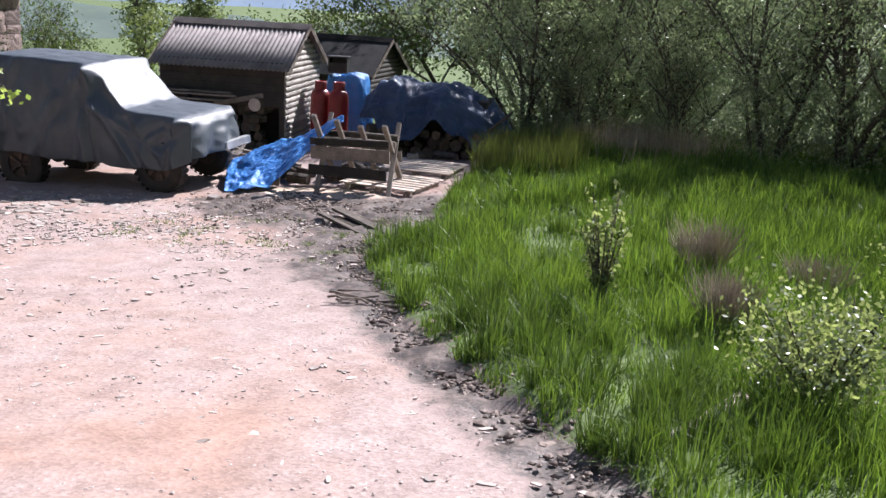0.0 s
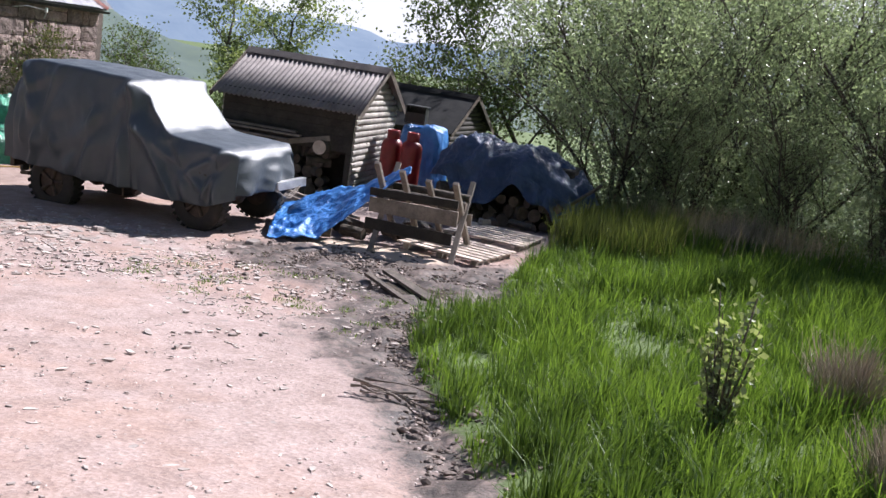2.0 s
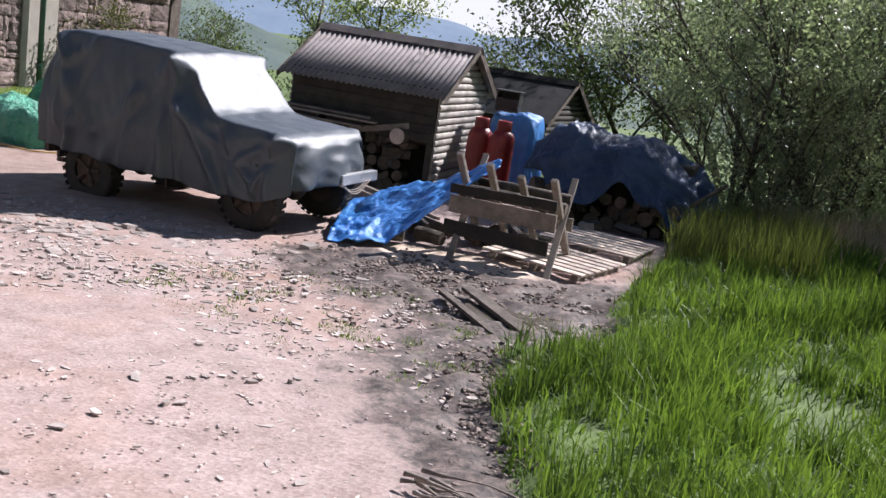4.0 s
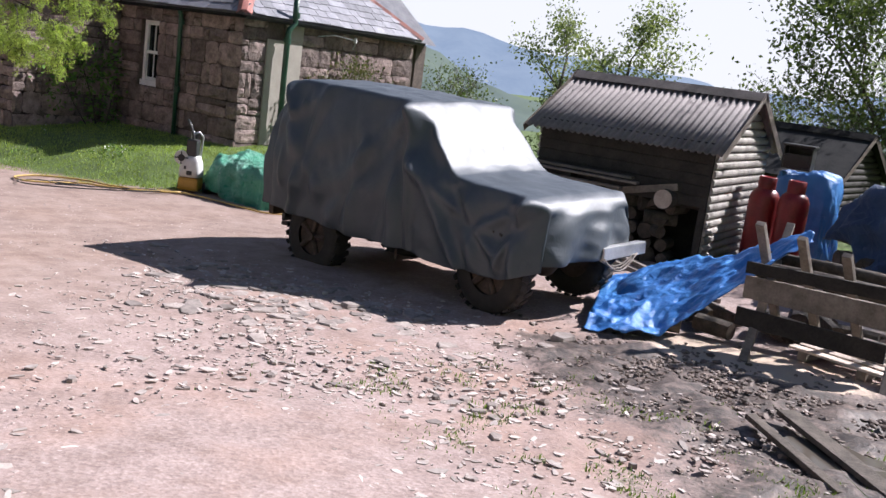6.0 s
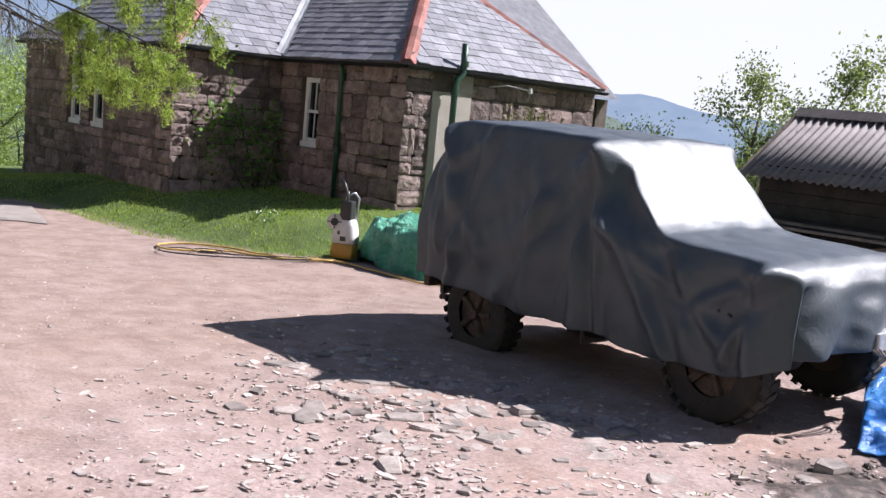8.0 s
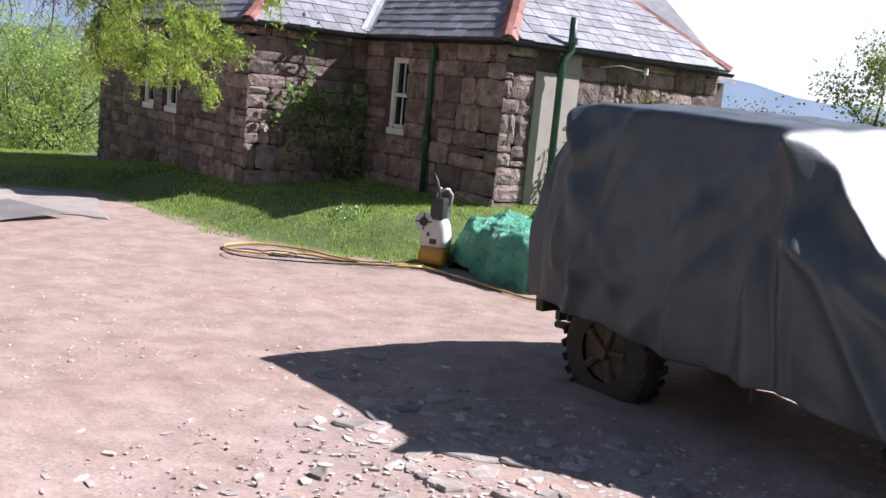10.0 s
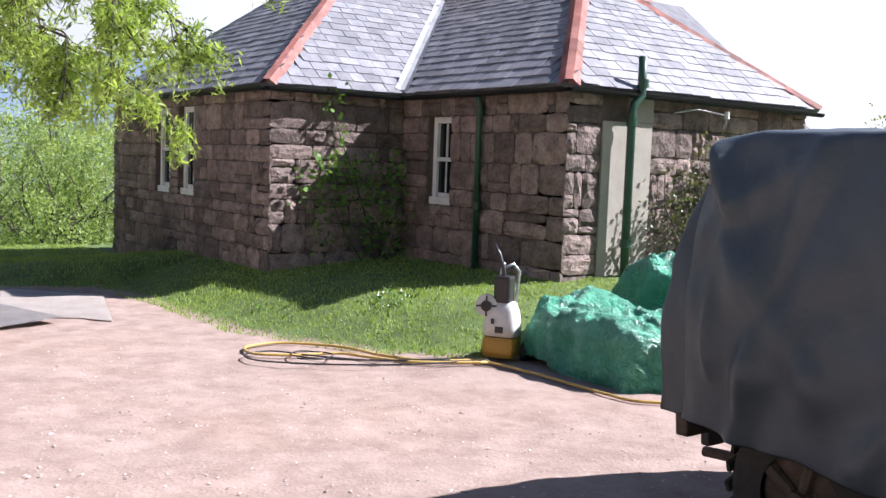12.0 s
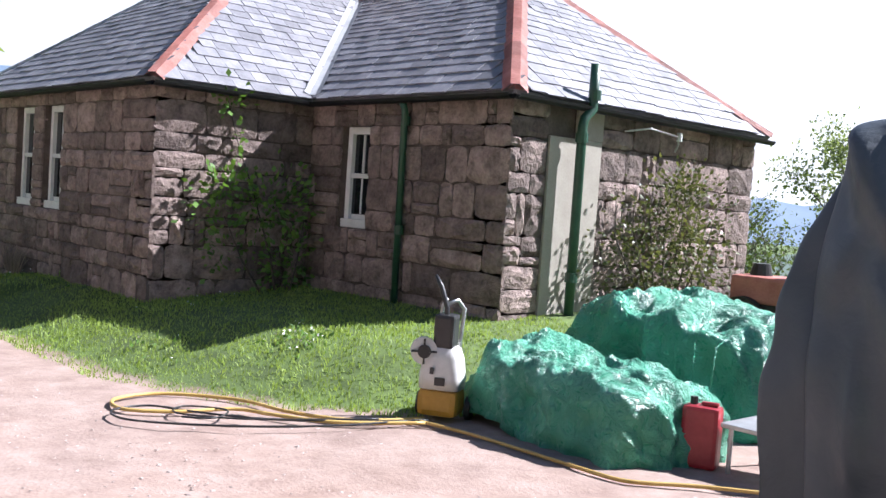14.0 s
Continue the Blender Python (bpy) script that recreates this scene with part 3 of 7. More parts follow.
def slates(poly, single, slope_name):
    """Deck and slates on one roof slope; poly starts with its eave's two ends, left to right as seen from outside."""
    o = poly[0]
    u = (poly[1] - poly[0]).normalized()
    nrm = (poly[1] - poly[0]).cross(poly[2] - poly[0]).normalized()
    v = nrm.cross(u)
    bm = bmesh.new()
    top = [bm.verts.new(q) for q in poly]
    bot = [bm.verts.new(q - nrm * 0.06) for q in poly]
    bm.faces.new(top)
    bm.faces.new(list(reversed(bot)))
    for i in range(len(poly)):
        j = (i + 1) % len(poly)
        bm.faces.new((top[j], top[i], bot[i], bot[j]))
    deck = part(slope_name, bm, M_SLATE, roof)
    flat = [((q - o).dot(u), (q - o).dot(v)) for q in poly]
    vmax, umin, umax = max(q[1] for q in flat), min(q[0] for q in flat), max(q[0] for q in flat)
    vs, fs, row, made = [], [], 0, 0
    fr = Matrix((u, v, nrm)).transposed().to_4x4()
    fr.translation = o
    y = 0.0
    while y < vmax:
        expo = 0.205 - 0.09 * y / vmax
        x = umin - rs.random() * 0.3
        while x < umax:
            wd = rs.uniform(0.20, 0.36) * (1 - 0.25 * y / vmax)
            cx = x + wd / 2
            if all(inside((cx + k * wd, y + expo * 0.5), flat) for k in (-0.3, 0, 0.3)):
                jit = rs.uniform(-0.012, 0.012)
                m = fr @ Matrix.Translation((cx, y - 0.03 + jit, 0.020 + rs.random() * 0.006)) @ Matrix.Rotation(rs.uniform(-0.012, 0.012), 4, "Z") @ Matrix.Rotation(-0.055, 4, "X") @ Matrix.Diagonal((wd - 0.009, expo * 1.35, 0.011, 1))
                me = rs.choice(SL)
                if single and made < 300:
                    ob = new("slate", me)
                    ob.parent = deck
                    ob.matrix_basis = m
                    made += 1
                else:
                    base = len(vs)
                    vs += [m @ w.co for w in me.vertices]
                    fs += [tuple(base + i for i in p.vertices) for p in me.polygons]
            x += wd
        y += expo
        row += 1
    if vs:
        ob = soup("slate_rest", vs, fs, M_SLATE_I, deck)
        ob["kind"] = "stuff"


slates([RC, RD, P2, RV], True, "slope_front_right")
slates([RB, RC, RV, Vector((P1.x, RV.y + 3.5, P1.z)), P1], True, "slope_return")
slates([RD, RE, P2], True, "slope_side")
slates([RA, RB, P1], False, "slope_front_left")
for nm, poly in (("slope_back_right", [RE, Vector((RV.x, RE.y, RE.z)), RV, P2]), ("slope_west", [Vector((RA.x, 27.1, RA.z)), RA, P1, Vector((P1.x, 27.1, P1.z))]), ("slope_east_far", [Vector((RC.x, RE.y, RA.z)), Vector((RC.x, 27.1, RA.z)), Vector((P1.x, 27.1, P1.z)), Vector((P1.x, RV.y + 3.5, P1.z)), RV])):
    bm = bmesh.new()
    bm.faces.new([bm.verts.new(q) for q in poly])
    bmesh.ops.solidify(bm, geom=bm.faces[:], thickness=0.05)
    part(nm, bm, M_SLATE, roof)


def strip(name, a, b, width, rise, mat, label, bits):
    """Ridge or hip pieces laid end to end from a to b, bent over the edge."""
    d = (b - a)
    ln = d.length
    d.normalize()
    side = d.cross(Vector((0, 0, 1))).normalized()
    up = side.cross(d)
    holder = None
    for k in range(bits):
        s0, s1 = ln * k / bits, ln * (k + 1) / bits + 0.02
        bm = bmesh.new()
        prof = [(-width / 2, -rise), (-width * 0.18, 0.012), (width * 0.18, 0.012), (width / 2, -rise)]
        q = [[bm.verts.new(a + d * s + side * x + up * (z + 0.035 + 0.006 * (1 - e))) for x, z in prof] for e, s in ((0, s0), (1, s1))]
        for i in range(3):
            bm.faces.new((q[0][i], q[0][i + 1], q[1][i + 1], q[1][i]))
        bmesh.ops.solidify(bm, geom=bm.faces[:], thickness=0.02)
        bmesh.ops.recalc_face_normals(bm, faces=bm.faces)
        ob = part(name, bm, mat, roof, label if k == 0 else "")


strip("hip_tile", RB, P1, 0.26, 0.075, M_HIP, "red painted hip ridge", 14)
strip("hip_tile", RD, P2, 0.26, 0.075, M_HIP, "red painted hip ridge", 10)
strip("hip_tile", RE, P2, 0.18, 0.06, M_HIP, "red painted hip ridge", 9)
strip("hip_tile", RA, P1, 0.18, 0.06, M_LEAD, "grey lead hip ridge", 12)
strip("ridge_tile", P2, RV + Vector((0.1, 0, 0)), 0.26, 0.09, M_HIP, "red painted ridge", 8)
strip("ridge_tile", P1, R1, 0.26, 0.09, M_HIP, "red painted ridge", 12)
strip("valley_lead", RC + Vector((0, 0, 0.01)), RV, 0.20, -0.05, M_LEAD, "pale lead valley gutter", 3)
# chimney
bm = box((-21.28, 19.7, 3.9), (-20.6, 20.36, 6.6), 0.02)
bm_box(bm, (-21.34, 19.64, 6.45), (-20.54, 20.42, 6.6), 0.02)
hpart("chimney", bm, rough_mat("sandstone", (0.36, 0.22, 0.13), (0.55, 0.37, 0.24), 4, 0.9, 0.5, 0.02), None, "orange sandstone chimney stack")


# gutters and pipes
def gutter(a, b, mat):
    a, b = Vector(a), Vector(b)
    d = (b - a).normalized()
    side = d.cross(Vector((0, 0, 1)))
    vs, fs = [], []
    for p in (a, b):
        for k in range(7):
            t = math.pi * k / 6
            vs.append(p + side * (0.055 * math.cos(t)) + Vector((0, 0, -0.055 * math.sin(t))))
    fs = [(k, k + 1, k + 8, k + 7) for k in range(6)]
    bm = bmesh.new()
    vv = [bm.verts.new(v) for v in vs]
    for f in fs:
        bm.faces.new([vv[i] for i in f])
    bmesh.ops.solidify(bm, geom=bm.faces[:], thickness=0.006)
    return bm


for a, b in (((RA.x, RA.y - 0.03, RA.z - 0.04), (RB.x, RB.y - 0.03, RB.z - 0.04)), ((RC.x, RC.y - 0.03, RC.z - 0.04), (RD.x, RD.y - 0.03, RC.z - 0.04)), ((RD.x + 0.03, RD.y, RD.z - 0.04), (RE.x + 0.03, RE.y, RE.z - 0.06)), ((RB.x + 0.03, RB.y, RB.z - 0.04), (RC.x + 0.03, RC.y, RB.z - 0.04))):
    hpart("gutter", gutter(a, b, M_BLACK), M_BLACK, None, "dark iron rain gutter")


def pipe(name, pts, r, mat, label, collars=()):
    vs, fs = tube(pts, r, 12)
    ob = soup(name, vs, fs, mat, house, label, True)
    ob.matrix_basis = HOUSE_IN
    for c in collars:
        part("collar", rod((c[0], c[1], c[2] - 0.05), (c[0], c[1], c[2] + 0.05), r * 1.3, None, 12), mat, ob)
    return ob


px, py = -14.36, 18.30
pipe("soil_pipe", [(px, py + 0.14, 2.98), (px, py + 0.14, 2.62), (px, py + 0.15, 2.52), (px, py + 0.02, 2.40), (px, py, 2.32), (px, py, -0.15)], 0.052, M_GREENPIPE, "green cast-iron soil pipe with a vent above the eave", [(px, py + 0.16, 2.66), (px, py, 2.20), (px, py, 0.75)])
pipe("downpipe", [(-16.08, 17.30, 2.5), (-16.08, 17.34, 2.4), (-16.08, 17.36, -0.05)], 0.04, M_GREENPIPE, "green downpipe", [(-16.08, 17.36, 2.3), (-16.08, 17.36, 1.1)])
lamp = pipe("bracket", [(-14.5, 19.2, 2.36), (-14.38, 19.5, 2.42), (-14.4, 20.05, 2.38), (-14.42, 20.12, 2.30), (-14.45, 20.1, 2.2)], 0.012, M_GALV, "thin grey conduit and bracket on the wall")
part("insulator", rod((-14.4, 20.1, 2.33), (-14.4, 20.1, 2.43), 0.035, 0.03), M_WHITE, lamp)
# ---- covered off-road car ----
CAR = Matrix.Translation((-7.6, 14.151, -0.033)) @ Euler((radians(1.6), radians(-4.2), radians(-3.6))).to_matrix().to_4x4()
car = thing("car", "short off-road car under a grey fabric cover, muddy wheels showing", "car", m=CAR)


def make_cover():
    top = [(-1.60, 1.92), (-1.54, 1.97), (-1.3, 1.985), (-0.6, 1.935), (0.1, 1.86), (0.36, 1.83), (0.40, 1.79), (0.60, 1.53), (0.82, 1.25), (0.90, 1.19), (1.1, 1.15), (1.5, 1.11), (1.76, 1.08), (1.86, 1.03), (1.90, 0.96)]
    us = np.concatenate([np.linspace(-1.60, -1.53, 5), np.linspace(-1.5, 0.3, 46), np.linspace(0.33, 1.0, 26), np.linspace(1.03, 1.90, 26)])
    hs = np.interp(us, [q[0] for q in top], [q[1] for q in top])
    nq = 61
    rows = []

    def hem(u):
        return np.interp(u, [-1.7, -1.4, -0.8, 0.2, 1.0, 1.5, 1.92], [0.66, 0.60, 0.53, 0.45, 0.36, 0.34, 0.46])

    def ring(u, h, grow=0.0, low=None):
        wb = np.interp(u, [-1.66, -1.5, 0.5, 1.2, 1.75, 1.90], [0.78, 0.84, 0.84, 0.82, 0.79, 0.70]) + grow
        wr = np.interp(u, [-1.66, -1.5, 0.45, 0.8, 1.75, 1.90], [0.57, 0.645, 0.66, 0.74, 0.74, 0.66]) + grow
        lo = hem(u)
        pts = []
        for k in range(nq):
            q = -1 + 2 * k / (nq - 1)
            a, sg = abs(q), (1 if q > 0 else -1)
            if a < 0.36:
                f = a / 0.36
                v, z = wr * 0.93 * f, h + 0.02 * (1 - f * f)
            elif a < 0.46:
                f = (a - 0.36) / 0.10
                v, z = wr * (0.93 + 0.07 * math.sin(f * math.pi / 2)), h - 0.07 * (1 - math.cos(f * math.pi / 2))
            else:
                f = (a - 0.46) / 0.54
                v, z = wr + (wb - wr) * min(1, f * 1.6), (h - 0.07) + (lo - h + 0.07) * f
            if low is not None:
                z = min(z, low)
            pts.append([u, sg * v, max(z, lo) if low is not None else z])
        return pts
    for f in np.linspace(1, 0.02, 22):
        u0 = -1.53 - 0.38 * f ** 0.5 + 0.22 * max(0, f - 0.7)
        r = ring(-1.66, hs[0], 0.0, hs[0] - f * (hs[0] - 0.66))
        for q in r:
            q[0] = u0 + 0.05 * (q[1] / 0.7) ** 4
        rows.append(r)
    for u, h in zip(us, hs):
        rows.append(ring(u, h))
    for f in np.linspace(0.03, 1, 12):
        r = ring(1.90, hs[-1], 0.0, hs[-1] - f * (hs[-1] - 0.50))
        for q in r:
            q[0] = 1.92 + 0.05 * math.sin(f * 2.2) - 0.10 * (q[1] / 0.7) ** 4 + 0.05 * f * math.sin(q[1] * 11 + 1.5 * f) + 0.04 * (0.25 - abs(noise.noise((q[1] * 3.2, f * 2.5, 6))))
        rows.append(r)
    # folds: (u, z) from, to, depth, width
    folds = [(0.37, 1.80, 0.52, 1.24, 0.022, 0.04), (0.52, 1.24, 0.86, 1.12, 0.020, 0.04), (0.86, 1.12, 1.62, 1.06, 0.012, 0.04),
             (0.36, 1.76, 0.02, 0.55, 0.045, 0.07), (0.30, 1.72, -0.55, 0.72, 0.05, 0.07), (0.2, 1.70, -1.05, 0.95, 0.035, 0.07), (0.38, 1.72, 0.42, 0.50, 0.05, 0.06), (0.50, 1.22, 1.0, 0.46, 0.05, 0.07),
             (0.55, 1.18, 1.35, 0.62, 0.045, 0.05), (0.20, 1.4, 0.24, 0.5, -0.05, 0.10), (-0.25, 1.3, -0.3, 0.6, -0.05, 0.12), (-1.50, 1.90, -1.33, 1.66, 0.07, 0.03), (-1.33, 1.66, -1.05, 1.82, 0.05, 0.03), (-1.45, 1.80, -1.42, 1.0, 0.045, 0.06),
             (-1.40, 1.5, -0.9, 0.95, -0.05, 0.09), (-0.95, 1.8, -1.25, 0.7, 0.045, 0.06), (1.72, 1.02, 1.50, 0.50, 0.07, 0.035), (1.74, 1.00, 1.30, 0.80, 0.045, 0.05), (1.60, 0.95, 1.66, 0.45, -0.05, 0.06), (1.1, 0.95, 1.2, 0.48, -0.04, 0.08)]
    verts = []
    for r in rows:
        for u, v, z in r:
            side = min(1, max(0, (abs(v) - 0.5) / 0.2))
            d = 0.0
            for u1, z1, u2, z2, dep, wid in folds:
                du, dz = u2 - u1, z2 - z1
                t = max(-0.1, min(1.1, ((u - u1) * du + (z - z1) * dz) / (du * du + dz * dz)))
                dist = math.hypot(u - u1 - du * t, z - z1 - dz * t)
                d += dep * math.exp(-dist / (wid * 1.0)) * (1 if v < 0 else 0.6)
            d *= side * 2.6
            d += side * (0.05 * (0.3 - abs(noise.noise((u * 1.5 + z * 1.2, z * 1.9 - u * 0.9, 3)))) + 0.04 * (0.3 - abs(noise.noise((u * 3.1 - z * 2.0, z * 2.6 + u * 1.2, 8)))) - 0.03 + 0.03 * noise.noise((u * 2.3 + z * 1.1, v, z * 0.6)) + 0.02 * (0.35 - abs(noise.noise((u * 4 + z * 2.2, v * 2, z * 0.9 + 4)))))
            rear = max(0.0, min(1.0, (-1.55 - u) / 0.1))
            ur = rear * (0.10 * (0.3 - abs(noise.noise((v * 1.7 + z * 0.8, z * 1.8, 3)))) + 0.05 * noise.noise((v * 2.6, z * 1.3, 6)) + 0.05 * (0.3 - abs(noise.noise((v * 4 + z, z * 1.6, 2)))))
            top_w = (1 - side) * (0.018 * noise.noise((u * 3.5, v * 5, 9)) + 0.01 * noise.noise((u * 9, v * 9, 2)))
            hang = 0.035 * noise.noise((u * 3, v * 3, 5)) if z < 0.75 else 0
            verts.append((u - ur + 0.02 * noise.noise((u * 3, v * 3, z * 3)), v + math.copysign(d, v), z + top_w + hang))
    nr = len(rows)
    faces = [(i * nq + k, (i + 1) * nq + k, (i + 1) * nq + k + 1, i * nq + k + 1) for i in range(nr - 1) for k in range(nq - 1)]
    bm = bmesh.new()
    vv = [bm.verts.new(q) for q in verts]
    for f in faces:
        bm.faces.new([vv[i] for i in f])
    bmesh.ops.remove_doubles(bm, verts=bm.verts, dist=0.004)
    bmesh.ops.smooth_vert(bm, verts=bm.verts, factor=0.12, use_axis_x=True, use_axis_y=True, use_axis_z=True)
    bmesh.ops.recalc_face_normals(bm, faces=bm.faces)
    ob = part("cover", bm, M_COVER, car, "loose grey fabric car cover with folds", True)
    mod = ob.modifiers.new("thickness", "SOLIDIFY")
    mod.thickness = 0.008
    mod.offset = -1
    sub = ob.modifiers.new("smooth", "SUBSURF")
    sub.levels = sub.render_levels = 1


make_cover()


def make_wheel(u, v, turn=0):
    w = 0.105
    prof = [(0.20, -w * 0.9), (0.30, -w), (0.355, -w * 0.92), (0.378, -w * 0.6), (0.385, 0), (0.378, w * 0.6), (0.355, w * 0.92), (0.30, w), (0.20, w * 0.9)]
    bm = bmesh.new()
    seg = 40
    rings = [[bm.verts.new((r * math.cos(2 * math.pi * k / seg), h, r * math.sin(2 * math.pi * k / seg))) for k in range(seg)] for r, h in prof]
    for a, b in zip(rings, rings[1:]):
        for k in range(seg):
            bm.faces.new((a[k], a[(k + 1) % seg], b[(k + 1) % seg], b[k]))
    bmesh.ops.recalc_face_normals(bm, faces=bm.faces)
    wheel = part("wheel", bm, M_RUBBER, car, "muddy off-road wheel", True)
    wheel.matrix_basis = pose(u, v, 0.375, 0, 0, turn)
    bm = bmesh.new()
    for k in range(26):
        a = 2 * math.pi * k / 26
        for s in (-1, 1):
            aa = a + (0.06 if s > 0 else 0)
            m = Matrix.Rotation(-aa, 4, "Y") @ Matrix.Translation((0.385, s * 0.055, 0)) @ Matrix.Rotation(0.35 * s, 4, "X")
            bm_box(bm, (-0.014, -0.052, -0.026), (0.005, 0.052, 0.026), 0, m)
    part("tread", bm, M_RUBBER, wheel, "chunky tread lugs")
    s = -1 if v < 0 else 1
    bm = bmesh.new()
    bmesh.ops.create_cone(bm, cap_ends=True, segments=28, radius1=0.205, radius2=0.205, depth=0.12, matrix=Matrix.Rotation(math.pi / 2, 4, "X"))
    part("rim", bm, M_RUST, wheel, "dirty steel rim")
    bm = bmesh.new()
    for k in range(5):
        a = 2 * math.pi * k / 5
        bm_rod(bm, (0.05 * math.cos(a), s * 0.075, 0.05 * math.sin(a)), (0.19 * math.cos(a), s * 0.072, 0.19 * math.sin(a)), 0.026, 0.034, 8)
    bm_rod(bm, (0, s * 0.05, 0), (0, s * 0.12, 0), 0.055, 0.045, 14)
    part("spokes", bm, M_RUST, wheel, "muddy steel spokes and hub")


for u, v in ((-0.986, -0.69), (1.343, -0.69), (-0.986, 0.69), (1.343, 0.69)):
    make_wheel(u, v)
bm = box((-1.5, -0.42, 0.46), (1.85, -0.34, 0.58), 0.01)
bm_box(bm, (-1.5, 0.34, 0.46), (1.85, 0.42, 0.58), 0.01)
part("chassis", bm, M_BLACK, car, "black chassis rails")
for u in (-0.986, 1.343):
    bm = rod((u, -0.64, 0.375), (u, 0.64, 0.375), 0.05)
    bmesh.ops.create_uvsphere(bm, u_segments=14, v_segments=8, radius=0.13, matrix=Matrix.Translation((u, 0.12, 0.37)))
    part("axle", bm, M_RUST, car, "rusty axle", True)
part("body", box((-1.5, -0.62, 0.60), (1.7, 0.62, 1.0), 0.05), M_BLACK, car, "dark body hidden below the cover")
part("cab", box((-1.5, -0.6, 1.003), (0.3, 0.6, 1.7), 0.05), M_BLACK, car)
part("gearbox", box((-0.3, -0.25, 0.36), (0.6, 0.25, 0.6), 0.05), M_BLACK, car)
bump = part("front_bumper", box((1.93, 0.05, 0.50), (2.03, 0.82, 0.62), 0.012), M_GALV, car, "galvanised steel front bumper")
part("rear_crossmember", box((-1.74, -0.74, 0.52), (-1.66, 0.74, 0.68), 0.012), M_RUST, car, "rusty steel rear crossmember")
part("tow_eye", box((-1.80, -0.5, 0.42), (-1.745, -0.38, 0.52), 0.01), M_BLACK, car, "black towing eye")
part("tow_hitch", box((-1.83, -0.10, 0.40), (-1.745, 0.10, 0.50), 0.01), M_BLACK, car, "black tow hitch")
part("exhaust", rod((-1.75, -0.52, 0.40), (-0.4, -0.48, 0.44), 0.028), M_RUST, car)
part("jack_stay", rod((0.05, -0.6, 0.28), (0.05, -0.6, 0.62), 0.014), M_RUST, car)
part("spring", box((-1.5, -0.56, 0.44), (-0.45, -0.50, 0.48), 0.01), M_RUST, car)
for k in range(3):
    pts = [(1.98, -0.05 + t * 0.2, 0.52 - (0.08 + 0.03 * k) * math.sin(t / 3.0 * math.pi) + 0.01 * k) for t in np.linspace(0, 3.0, 16)]
    vs, fs = tube([(2.045 + 0.02 * k, q[1], q[2]) for q in pts], 0.008, 6)
    soup("rope", vs, fs, M_GREYWOOD, car, "pale rope looped at the bumper", True)


